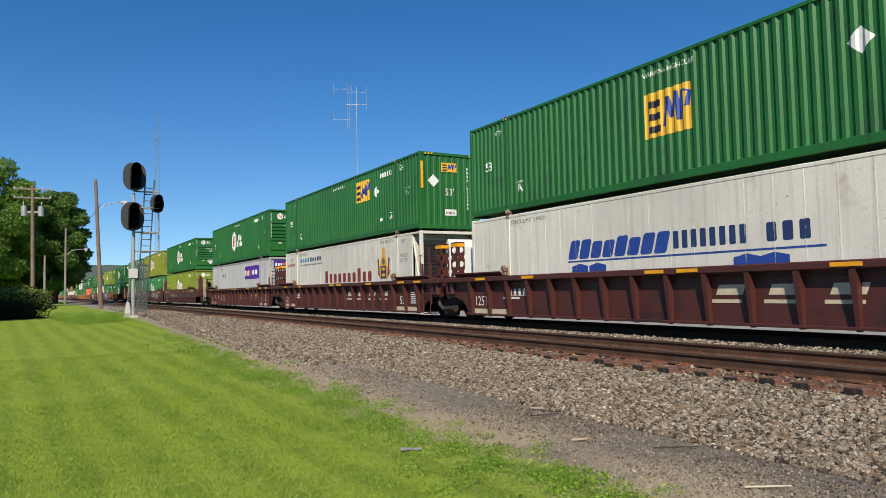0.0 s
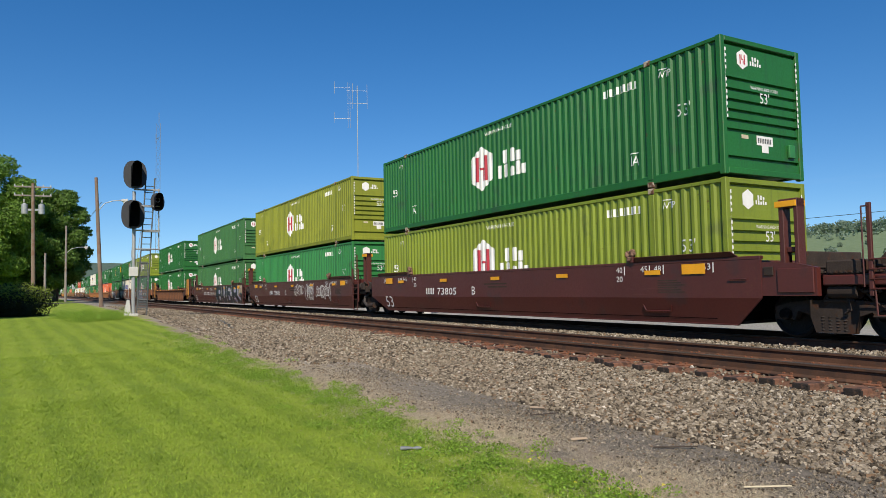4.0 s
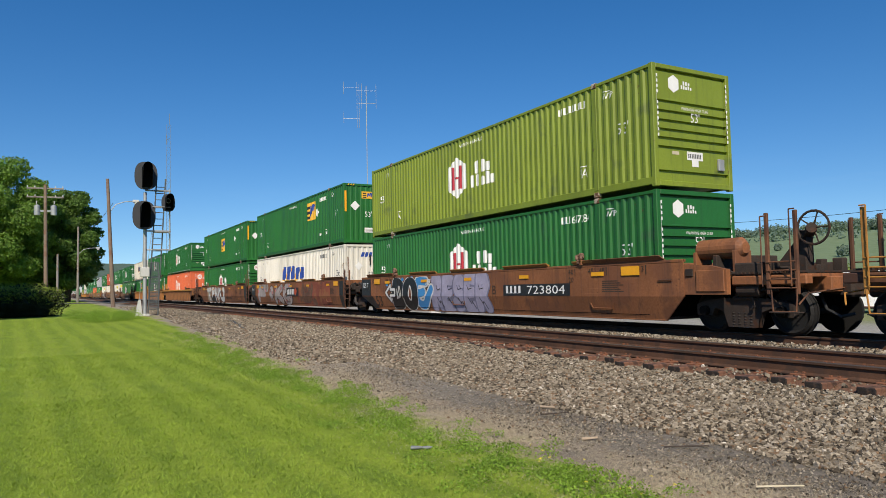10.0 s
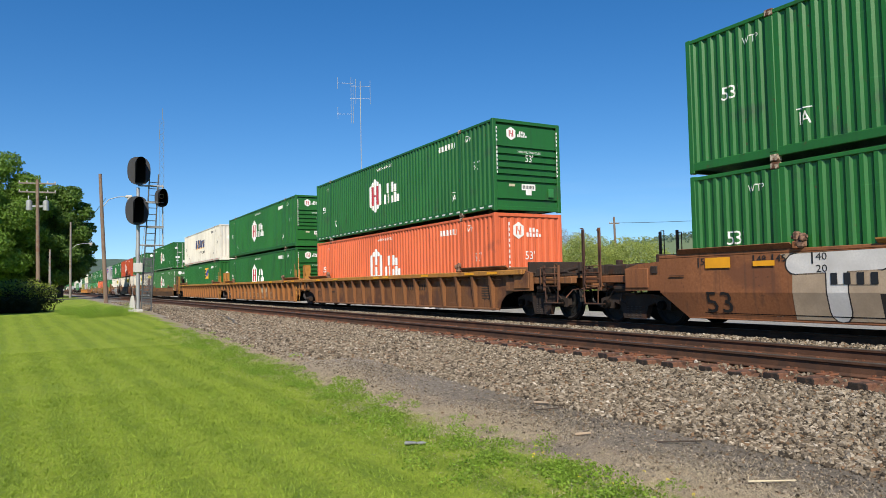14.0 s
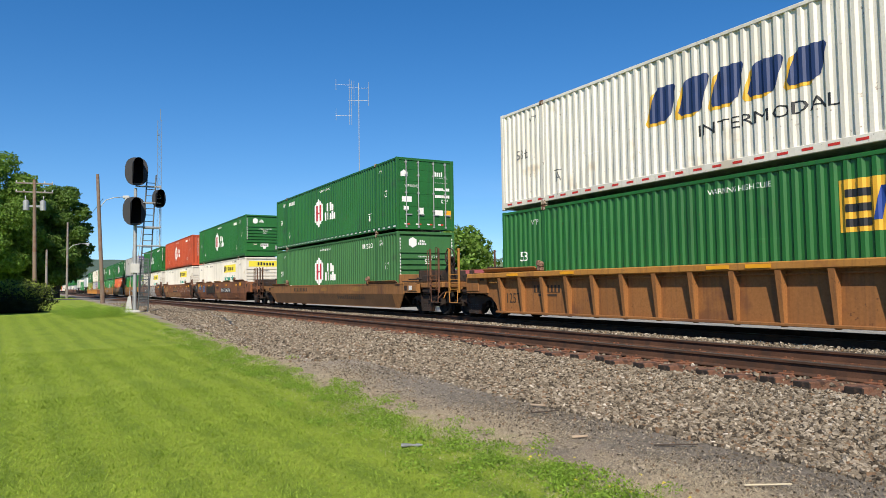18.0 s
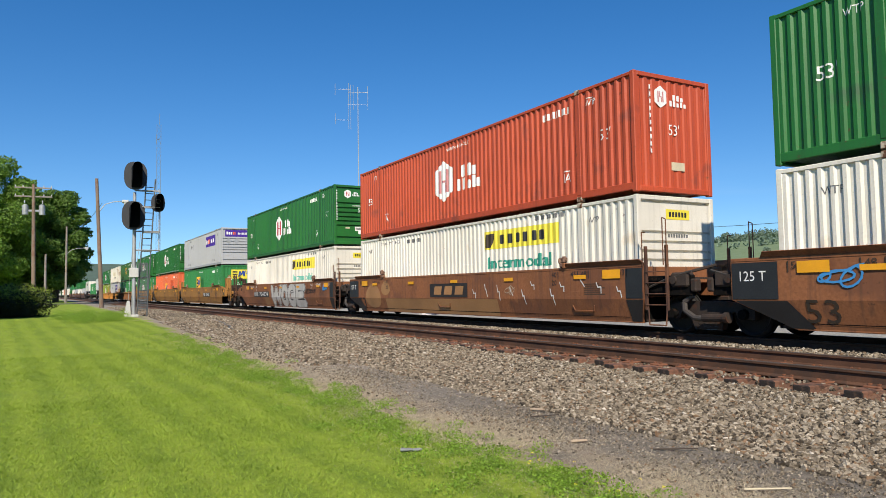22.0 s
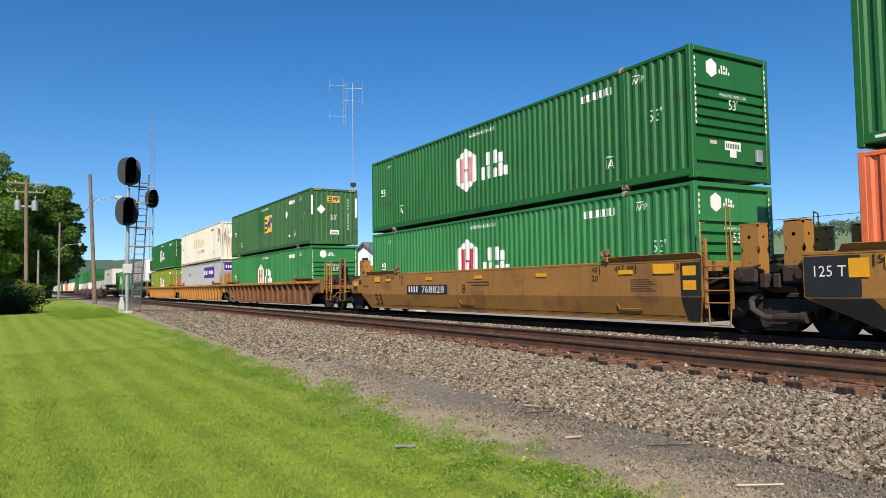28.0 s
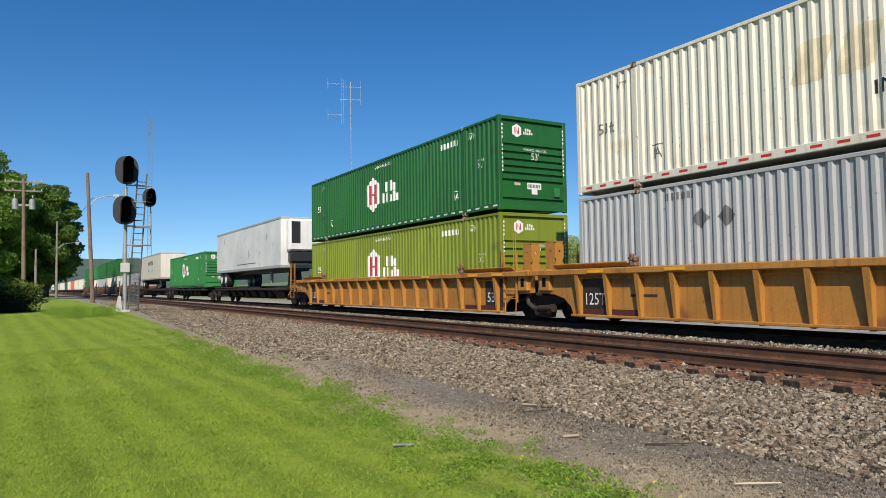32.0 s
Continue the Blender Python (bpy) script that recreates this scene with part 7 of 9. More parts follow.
spray(u, split_fold(scrawl(-11.05, -10.70, 1.10, 1.42, 26, 44, 0.014)), "spray_white", 0.013)
tag(u, "RESER", -10.62, -6.85, 0.27, 1.47, 0.13, (("spray_lilac_dark", 0.12), ("spray_lilac", 0.05)), "pale lilac graffiti letters with thin dark lines", lean=0.05)
for x in (-10.2, -9.4, -8.75, -8.1, -7.4):
    spray(u, broad_line([(x, 0.72), (x + 0.13, 0.52), (x + 0.2, 0.60), (x + 0.36, 0.36)], 0.014) + broad_line([(x - 0.05, 1.12), (x + 0.02, 0.98), (x + 0.24, 1.02)], 0.012), "patch_dark", 0.022)
unit(-151.08, u, box_hub("green", 22, pale=True, label=G), box_hub("lime", 23, pale=True, label="lime green container with a white hexagon badge"))
u = well_car("smooth", "brown", None, J, J, "rust-brown smooth well car covered in pale graffiti", dict(ledges=True, hand="rusty_brown", ink="letter_black", plate125="r"))
spray(u, split_fold([rect(-7.0, -1.6, 0.245, 1.48)]), "patch_red", 0.0045, "reddish repainted patch")
tag(u, "F", -15.65, -13.0, 0.40, 1.46, 0.17, (("spray_rose", 0.08),), "pale graffiti letters with pink spots and dark outlines", lean=0.05)
spray(u, split_fold([drop(-12.15, 1.0, 0.50, 0.42)]), "patch_dark", 0.008)
spray(u, split_fold([drop(-12.15, 1.0, 0.46, 0.38)]), "spray_rose", 0.010)
spray(u, split_fold([rect(-12.45 + 0.17 * i, -12.40 + 0.17 * i, 0.36 + 0.09 * (i % 3), 0.75) for i in range(4)]), "spray_rose", 0.009)
tag(u, "K", -11.5, -9.72, 0.30, 1.44, 0.19, (("patch_dark", 0.06), ("spray_rose", 0.02)), "", lean=0.05)
tag(u, "G", -9.72, -7.85, 0.28, 1.47, 0.21, (("patch_dark", 0.06), ("spray_rose", 0.02)), "", lean=0.05, base=0.010)
spots = ((-15.3, 1.05), (-14.2, 1.25), (-13.5, 1.1), (-12.45, 1.1), (-11.95, 0.95), (-11.2, 1.1), (-10.7, 0.45), (-10.1, 1.2), (-9.4, 1.2), (-8.5, 1.35), (-9.1, 0.45), (-8.2, 0.75))
spray(u, split_fold(dots(spots, 0.15)), "patch_dark", 0.0135)
spray(u, split_fold(dots(spots, 0.12)), "letter_pink", 0.015)
spray(u, split_fold([rect(-8.9, -6.62, 0.76, 1.22)]), "patch_dark", 0.0165)
spray(u, split_fold(bars(-8.75, -7.45, 0.84, 1.14, 3, 3, 0.85, 0.15)), "spray_white", 0.018)
spray(u, split_fold(dots(((-7.2, 1.0),), 0.27)), "patch_dark", 0.0185)
spray(u, split_fold(dots(((-7.2, 1.0),), 0.24)), "orange_red", 0.020)
lumps = ((-5.85, 1.12, 0.27, 0.34), (-5.35, 1.18, 0.14, 0.20), (-5.3, 0.66, 0.90, 0.26), (-4.75, 0.86, 0.42, 0.32), (-4.35, 1.18, 0.16, 0.26), (-4.05, 0.45, 0.30, 0.18), (-6.4, 0.62, 0.14, 0.16))
spray(u, split_fold([drop(x, z, rx + 0.018, rz + 0.018) for x, z, rx, rz in lumps]), "spray_black", 0.008, "dark brown sprayed lumps with black outlines")
spray(u, split_fold([drop(x, z, rx, rz) for x, z, rx, rz in lumps]), "spray_umber", 0.010)
spray(u, split_fold(scrawl(-6.1, -4.2, 0.45, 1.3, 26, 8, 0.006)), "spray_black", 0.012)
unit(-170.64, u, box_slanted("white corrugated container with a blue slanted name", 24, "white", "letter_blue", "logo_yellow", under=False, strip=False), box_yellow_mark("green", 25, "dented green container with a yellow square logo", at=(-5.53, -4.14, 1.55, 2.50)))
u = well_car("smooth", "brown", None, J, C, "rust-brown smooth well car with white cartoon graffiti", dict(ledges=True, hand="rusty_brown", ink="letter_black", big53=(-15.45,), brake_r=False))
spray(u, split_fold([[(-13.85, 0.27), (-13.8, 1.30), (-14.05, 1.47), (-12.1, 1.47), (-12.15, 0.27)]]), "spray_sand", 0.006, "pale sprayed-over patch with rusty edges")
spray(u, split_fold([rect(-12.3, -10.1, 0.27, 0.74)]), "patch_dark", 0.0065)
tag(u, "T", -13.9, -12.1, 0.28, 1.47, 0.15, (("patch_dark", 0.055), ("spray_white", 0.03)), "white graffiti letters with black outlines", lean=0.0)
tag(u, "P", -11.85, -10.7, 0.62, 1.47, 0.13, (("spray_black", 0.08), ("spray_white", 0.04)), "", lean=0.0)
tag(u, "N", -10.50, -9.15, 0.28, 1.45, 0.12, (("patch_dark", 0.07), ("spray_white", 0.03)), "", lean=0.0)
tag(u, "r", -9.15, -8.05, 0.45, 1.45, 0.10, (("patch_dark", 0.06), ("spray_white", 0.03)), "", lean=0.0, base=0.010)
tag(u, "J", -8.25, -6.78, 0.28, 1.45, 0.17, (("patch_dark", 0.06), ("spray_white", 0.03)), "", lean=0.0, base=0.013)
spray(u, split_fold([drop(-9.85, 1.22, 0.27, 0.22)]), "spray_rose", 0.0135)
car_paint("painted_number", stencil(-13.1, -12.2, 0.88, 1.10, 4), "letter_black", u, lift=0.018)
car_paint("painted_number", set_at(words("723804", 0.22), -11.05, 0.88, 1.7), "letter_white", u, lift=0.018)
spray(u, split_fold(broad_line([(-4.0 + 0.5 * math.cos(k * 0.4), 1.05 + 0.33 * math.sin(k * 0.4)) for k in range(17)], 0.012) + scrawl(-6.3, -5.4, 0.9, 1.3, 7, 61, 0.012) + scrawl(-6.4, -4.5, 0.5, 0.7, 12, 62, 0.012) + scrawl(-3.4, -2.4, 0.45, 1.3, 8, 63, 0.012)), "patch_dark", 0.013)
unit(-189.70, u, box_hub("green", 26, marks=None, label=G), box_yellow_mark("green", 27, "green corrugated container with a yellow square logo"))
OC = dict(tower=True, hand="ochre", ink="letter_brown", texts=((-15.55, "125T"), (-0.45, "53")))
unit(-213.30, well_car("ribbed", "rusty_ochre", "ochre", C, J, "weathered ochre ribbed well car", dict(OC, tower=False, low_rail=True, hand="rusty_brown", number=(-5.9, -4.4, 8, False))),
     box_hub("orange", 28, end="folds", bars_col="orange", label="bright orange container with a white hexagon badge"), box_hub("green_deep", 29, marks="letter_white", label="dark green container with white dashes along its lower rail"))
u = well_car("ribbed", "ochre_dull", "ochre", J, J, "weathered ochre ribbed well car with scratched scrawls", dict(OC, plates=((-16.1, -15.1, 0.25, 1.2, "patch_dark"),), name_blocks=None))
part("painted_name", drape(bars(-7.0, -4.9, 0.70, 1.05, 3, 3, 0.8), FLATS, -1.345, 0.004), M["letter_cream"], u)
part("graffiti", drape(scrawl(-13.0, -4.0, 0.35, 0.75, 40, 9, 0.014), FLATS, -1.345, 0.006), M["spray_sand"], u)
unit(-232.94, u, box_hub("green_deep", 30, label=G), box_hub("green", 31, label=G))
unit(-252.52, well_car("ribbed", "ochre_dull", "ochre", J, C, "weathered ochre ribbed well car with black end panels", dict(OC, plates=((-0.75, 0.15, 0.25, 1.2, "patch_dark"),), number=(-14.6, -13.4, 8, False))),
     box_yellow_mark("green", 32, "green corrugated container with a yellow square logo", at=(-6.02, -4.53, 1.55, 2.45), strips=False), box_slanted("white container with a navy slanted name and red reflectors", 33, "white", "letter_navy", "logo_yellow"))
u = well_car("smooth", "mustard", None, C, C, "grimy mustard-brown smooth well car with faint painted name", dict(low_side=True, placard=True, hand="rusty_brown", ink="letter_brown", tank_f=False, brake_f=True, brake_r=False))
spray(u, [rect(-16.0, -0.2, 0.245, 0.74)], "patch_lower", 0.004, "dark brown band on the lower plate", name="grime_film")
spray(u, split_fold([drop(-11.9 + 4.1 * i, 0.96, 0.30 + 0.12 * i, 0.10) for i in range(3)]), "patch_gold", 0.004, name="paint_patch")
car_paint("painted_number", stencil(-12.4, -10.2, 0.84, 1.04, 9), "letter_brown", u)
spray(u, bars(-6.1, -2.9, 0.52, 0.68, 14, 6, 0.6, low=True), "letter_brown", 0.010, "faded dark name", name="painted_name")
unit(-275.84, u,
     box_hub("green_moss", 34, pale=True, label="pale green container with a white hexagon badge"), box_hub("green_deep", 35, end="doors", marks="letter_white", label="dark green container with its doors and lock rods leading"))
UNITS_BROWN = dict(ledges=True, plate125="r", big53=(-15.3,),  hand="rusty_brown", ink="letter_brown", number=(-6.7, -3.8, 10, True), digits="724374")
u = well_car("smooth", "brown", None, C, J, "rust-brown smooth well car with black and blue graffiti", dict(UNITS_BROWN, tank_f=False))
spray(u, split_fold(scrawl(-12.3, -9.0, 0.4, 1.45, 60, 11, 0.05)), "spray_black", label="sprayed black scrawl")
spray(u, split_fold([rect(-8.4, -7.3, 0.3, 0.9)]), "patch_brown", 0.012)
spray(u, split_fold(scrawl(-15.3, -14.6, 0.95, 1.4, 14, 91, 0.02) + scrawl(-13.6, -12.9, 0.7, 1.4, 16, 92, 0.02)), "letter_sky", 0.02)
unit(-299.41, u, box_yellow_sign("white corrugated container with a yellow sign", 36, True), box_hub("green", 37, pale=True, label=G))
u = well_car("smooth", "brown", None, J, J, "rust-brown smooth well car with patched paint", dict(hand="rusty_brown", ink="letter_black", plate125="r", big53=(-15.7,)))
spray(u, split_fold([rect(-9.75, -7.25, 0.80, 1.25)]), "patch_dark", 0.012)
car_paint("painted_name", [rect(-9.45 + 0.7 * i, -8.95 + 0.7 * i, 0.88, 1.16, 0.25) for i in range(3)], "patch_tan", u, lift=0.017)
spray(u, split_fold([rect(-13.4, -5.6, 0.245, 0.74)]), "patch_tan", 0.006, "lighter tan repainted patch")
rng = random.Random(41)
for i in range(11):
    x, z, h = -6.9 + i * 0.62 + rng.uniform(-0.15, 0.15), rng.uniform(0.95, 1.3), rng.uniform(0.2, 0.5)
    spray(u, split_fold(broad_line([(x, z), (x + 0.05, z - h * 0.45), (x + rng.uniform(0.0, 0.18), z - h * 0.42), (x + 0.16, z - h)], 0.016)), "spray_white", 0.012)
spray(u, split_fold(scrawl(-5.1, -4.7, 0.85, 1.15, 12, 13, 0.010)), "spray_sand", 0.014)
spray(u, split_fold([drop(-14.6, 0.85, 0.75, 0.5), drop(-13.4, 1.15, 0.4, 0.28)]), "patch_tan", 0.006, name="paint_patch")
unit(-319.07, u, box_yellow_sign("white corrugated container with a small yellow sign", 38, False), box_hub("orange_red", 39, end="folds", bars_col="letter_pink", label="rusty orange container with a white hexagon badge"))
u = well_car("smooth", "brown", None, J, C, "rust-brown smooth well car with silver block graffiti", dict(hand="rusty_brown", ink="letter_white", number=(-13.7, -10.6, 10, True), digits="724374", brake_r=True))
for i, (c, a, b) in enumerate((("W", -10.05, -7.95), ("O", -8.0, -6.75), ("G", -6.80, -5.35), ("E", -5.40, -3.80))):
    tag(u, c, a, b, 0.25, 1.50, 0.17, (("spray_white", 0.10), ("patch_dark", 0.07), ("spray_silver", 0.015)), "large silver block graffiti with black outlines", lean=0.0, base=0.006 + 0.003 * i)
spray(u, split_fold([rect(-11.4, -10.5, 0.30, 0.74)]), "patch_brown", 0.012)
spray(u, split_fold(scrawl(-4.0, -2.2, 0.95, 1.2, 24, 64, 0.012)), "patch_dark", 0.013)
spray(u, split_fold(scrawl(-1.2, -0.7, 1.05, 1.45, 16, 65, 0.035)), "letter_sky", 0.013)
unit(-338.36, u, box_yellow_sign("white corrugated container with a yellow sign", 40, False, teal="letter_teal_pale"), box_hub("green", 41, label=G))
TN = dict(tower=True, hand="tan", ink="letter_black", big53=(-15.35,), plate125=None)
unit(-362.31, well_car("smooth", "tan", None, C, J, "clean tan smooth well car with a black number panel", dict(TN, placard="dark", number=(-6.0, -3.7, 10, True), digits="768828", letter=("A", -7.2))),
     box_yellow_mark("green_fresh", 42, "faded green container with a yellow square logo", at=(-9.96, -8.26, 1.2, 2.2), strips=False, badge=(-0.55, 0.75, 1.85, 2.55), patch=(-8.2, -6.9, 1.0, 2.0)), box_purple("silver grey container with a purple sign panel", 43))
u = well_car("smooth", "tan", None, J, J, "clean tan smooth well car with black lettering", dict(TN, letter=("C", -6.0), plate125="r"))
unit(-381.63, u, box_yellow_mark("orange", 44, "orange container with red patches and a yellow square logo", at=(-8.8, -7.4, 0.95, 1.9), strips=False, patch=(-5.2, -3.4, 0.9, 2.2), patch_col="orange_red", badge=(-0.5, 0.85, 1.8, 2.5)), box_hub("green_deep", 45, marks="letter_white", label="dark green container with white dashes along its lower rail"))
unit(-401.14, well_car("smooth", "tan", None, J, C, "clean tan smooth well car with a black number panel", dict(TN, number=(-12.7, -10.1, 10, True), digits="768828", letter=("B", -8.9), tank_r=True, placard_r="dark")),
     box_hub("green_fresh", 46, pale=True, label=G), box_hub("green", 47, pale=True, bars_col="letter_pink", label=G))
PN = ((-16.1, -15.0, 0.25, 1.2, "patch_dark"), (-0.75, 0.15, 0.25, 1.2, "patch_dark"))
STRIPS = ((-16.05, -14.2, 0.245, 0.42, "maroon"), (-1.9, 0.15, 0.245, 0.42, "maroon"))
unit(-424.80, well_car("ribbed", "rusty_ochre", "ochre", C, J, "ochre ribbed well car with worn paint", dict(OC, plates=((-16.1, -15.0, 0.25, 1.2, "patch_dark"),), brake_f=True, number=(-6.4, -4.9, 9, False))),
     box_hub("green_fresh", 48, pale=True, label=G), box_yellow_mark("green_faded", 49, "sun-faded green container with a yellow square logo", at=(-8.12, -6.70, 1.15, 2.15), strips="w", patch=(-9.55, -8.3, 1.2, 2.5)))
unit(-444.41, well_car("ribbed", "ochre", "ochre", J, J, "bright ochre ribbed well car with black end panels", dict(OC, plates=PN, strips=STRIPS)),
     box_purple("silver grey container with a purple sign panel", 50), box_slanted("grimy white container with a worn slanted name", 51, "cream", "letter_navy", "letter_cream", worn=True))
unit(-464.01, well_car("ribbed", "ochre", "ochre", J, C, "bright ochre ribbed well car with black end panels", dict(OC, plates=PN, strips=STRIPS)),
     box_hub("lime", 52, label="lime green container with a white hexagon badge"), box_hub("green_deep", 53, marks="letter_white", label="dark green container with white dashes along its lower rail"))

# ---- stones, grass and sleepers close by ----
def pack(name, co, faces, nper):
    """A mesh from arrays: points, and faces of nper corners each."""
    me = bpy.data.meshes.new(name)
    me.vertices.add(len(co))
    me.vertices.foreach_set("co", co.astype(np.float32).ravel())
    me.loops.add(faces.size)
    me.loops.foreach_set("vertex_index", faces.astype(np.int32).ravel())
    me.polygons.add(len(faces))
    me.polygons.foreach_set("loop_start", np.arange(0, faces.size, nper, dtype=np.int32))
    me.update()
    me.validate()
    me.shade_flat()
    return me


def levels(x, y):
    return np.array([level(a, b) for a, b in zip(x, y)])


def rocks(rng, x, y, size, sink=0.45):
    """Broken stones: rough sharp-edged lumps, each turned and squashed its own way."""
    base = np.array([(x_, y_, z_) for x_ in (-1, 1) for y_ in (-1, 1) for z_ in (-1, 1)]) * 0.72
    tri = np.array([(0, 1, 3), (0, 3, 2), (4, 6, 7), (4, 7, 5), (0, 4, 5), (0, 5, 1), (2, 3, 7), (2, 7, 6), (0, 2, 6), (0, 6, 4), (1, 5, 7), (1, 7, 3)])
    n = len(x)
    v = base[None] * (1 + 0.30 * (rng.random((n, 8, 3)) - 0.5) * 2)
    v = v * (rng.random((n, 1, 3)) * np.array((0.7, 0.7, 0.5)) + np.array((0.65, 0.65, 0.5)))
    q = rng.normal(size=(n, 4))
    q /= np.linalg.norm(q, axis=1)[:, None]
    w, a, b, c = q.T
    R = np.stack([1 - 2 * (b * b + c * c), 2 * (a * b - c * w), 2 * (a * c + b * w), 2 * (a * b + c * w), 1 - 2 * (a * a + c * c), 2 * (b * c - a * w), 2 * (a * c - b * w), 2 * (b * c + a * w), 1 - 2 * (a * a + b * b)], 1).reshape(n, 3, 3)
    v = np.einsum("nij,nkj->nki", R, v) * size[:, None, None]
    z = levels(x, y) + size * sink
    v += np.stack([x, y, z], 1)[:, None, :]
    f = tri[None] + (np.arange(n) * 8)[:, None, None]
    return v.reshape(-1, 3), f.reshape(-1, 3)


def stone_material():
    """Broken stone: grey, brown, tan, rusty and a few pale lumps."""
    m = surface("stone", (0.2, 0.2, 0.2), 0.9, 0.0, 0.35, 6.0, 60.0, 0.5)
    N, K = m.node_tree.nodes, m.node_tree.links
    g = N.new("ShaderNodeNewGeometry")
    r = N.new("ShaderNodeValToRGB")
    r.color_ramp.interpolation = "CONSTANT"
    tones = ((0.0, (0.052, 0.041, 0.029)), (0.16, (0.129, 0.103, 0.073)), (0.38, (0.193, 0.158, 0.115)), (0.60, (0.253, 0.211, 0.156)), (0.76, (0.175, 0.111, 0.065)), (0.83, (0.299, 0.253, 0.191)), (0.94, (0.377, 0.325, 0.252)), (0.985, (0.472, 0.421, 0.350)))
    while len(r.color_ramp.elements) < len(tones): r.color_ramp.elements.new(0.5)
    for e, (p, c) in zip(r.color_ramp.elements, tones): e.position, e.color = p, (*c, 1)
    K.new(g.outputs["Random Per Island"], r.inputs[0])
    x = N.new("ShaderNodeMix")
    x.data_type, x.blend_type = "RGBA", "OVERLAY"
    x.inputs[0].default_value = 0.8
    bsdf = N["Principled BSDF"]
    src = bsdf.inputs["Base Color"].links[0].from_socket
    K.new(r.outputs[0], x.inputs[6])
    t = N.new("ShaderNodeTexNoise")
    t.inputs["Scale"].default_value = 90.0
    K.new(t.outputs["Fac"], x.inputs[7])
    K.new(x.outputs[2], bsdf.inputs["Base Color"])
    bsdf.inputs["Specular IOR Level"].default_value = 0.25
    return m


M["stone"] = stone_material()


def ballast():
    rng = np.random.default_rng(11)
    xs, ys, ss = [], [], []
    for x0, x1, y0, y1, per, lo, hi in ((-13, -1.0, 5.4, 8.05, 1600, 0.010, 0.031), (-13, -1.0, 4.2, 5.6, 500, 0.004, 0.013), (-22, -13, 4.6, 8.2, 640, 0.014, 0.036), (-30, -22, 4.6, 8.2, 300, 0.018, 0.040), (-30, -13, 4.0, 4.7, 160, 0.010, 0.028), (-60, -30, 4.2, 8.2, 110, 0.025, 0.045),
                                        (-30, -3, 10.75, 12.2, 260, 0.018, 0.036), (-70, -30, 10.75, 12.2, 60, 0.022, 0.045), (-24, -1, 3.6, 4.6, 40, 0.006, 0.018), (-30, -1, 7.9, 8.45, 150, 0.012, 0.030), (-30, -1, 8.4, 10.6, 16, 0.010, 0.022)):
        n = int((x1 - x0) * (y1 - y0) * per)
        xs.append(rng.uniform(x0, x1, n)); ys.append(rng.uniform(y0, y1, n)); ss.append(rng.uniform(lo, hi, n))
    x, y, s = map(np.concatenate, (xs, ys, ss))
    co, f = rocks(rng, x, y, s)
    ob = new("ballast_stones", pack("ballast_stones", co, f, 3))
    ob.data.materials.append(M["stone"])
    tagged(ob, "loose grey and tan broken ballast stones", "gravel", kind="stuff")


ballast()


def blade_material():
    """Turf blades that lie lighter and darker in mown stripes."""
    m = leaf_material("blade", (0.255, 0.350, 0.034), 0.6)
    N, K = m.node_tree.nodes, m.node_tree.links
    bsdf = N["Principled BSDF"]
    src = bsdf.inputs["Base Color"].links[0].from_socket
    co = N.new("ShaderNodeTexCoord")
    mp = N.new("ShaderNodeMapping")
    mp.inputs["Rotation"].default_value = (0, 0, radians(87))
    K.new(co.outputs["Object"], mp.inputs[0])
    w = N.new("ShaderNodeTexWave")
    w.inputs["Scale"].default_value, w.inputs["Distortion"].default_value = 0.50, 2.5
    K.new(mp.outputs[0], w.inputs["Vector"])
    n = N.new("ShaderNodeTexNoise")
    n.inputs["Scale"].default_value, n.inputs["Detail"].default_value = 4.0, 6.0
    K.new(co.outputs["Object"], n.inputs["Vector"])
    n2 = N.new("ShaderNodeTexNoise")
    n2.inputs["Scale"].default_value, n2.inputs["Detail"].default_value = 24.0, 4.0
    K.new(co.outputs["Object"], n2.inputs["Vector"])
    for fac, lo, hi, tone in ((w.outputs["Fac"], 0.3, 0.8, (0.36, 0.46, 0.06, 1)), (n.outputs["Fac"], 0.48, 0.68, (0.105, 0.165, 0.012, 1)), (n2.outputs["Fac"], 0.46, 0.66, (0.070, 0.120, 0.010, 1))):
        r = N.new("ShaderNodeMapRange")
        r.inputs[1].default_value, r.inputs[2].default_value, r.inputs[4].default_value = lo, hi, 0.38
        K.new(fac, r.inputs[0])
        x = N.new("ShaderNodeMix")
        x.data_type = "RGBA"
        x.inputs[7].default_value = tone
        K.new(r.outputs[0], x.inputs[0])
        K.new(src, x.inputs[6])
        src = x.outputs[2]
    K.new(src, bsdf.inputs["Base Color"])
    return m


M["blade"] = blade_material()
M["pale_grey"] = surface("pale_grey", (0.24, 0.25, 0.25), 0.35, 0, 0.25, 20.0, 60.0, 0.2)
M["straw"] = surface("straw", (0.56, 0.43, 0.27), 0.8, 0.0, 0.3, 4.0, 40.0, 0.0, None, 0.3, 0.0, 0.5)
M["clover"] = leaf_material("clover", (0.195, 0.315, 0.026), 0.6)


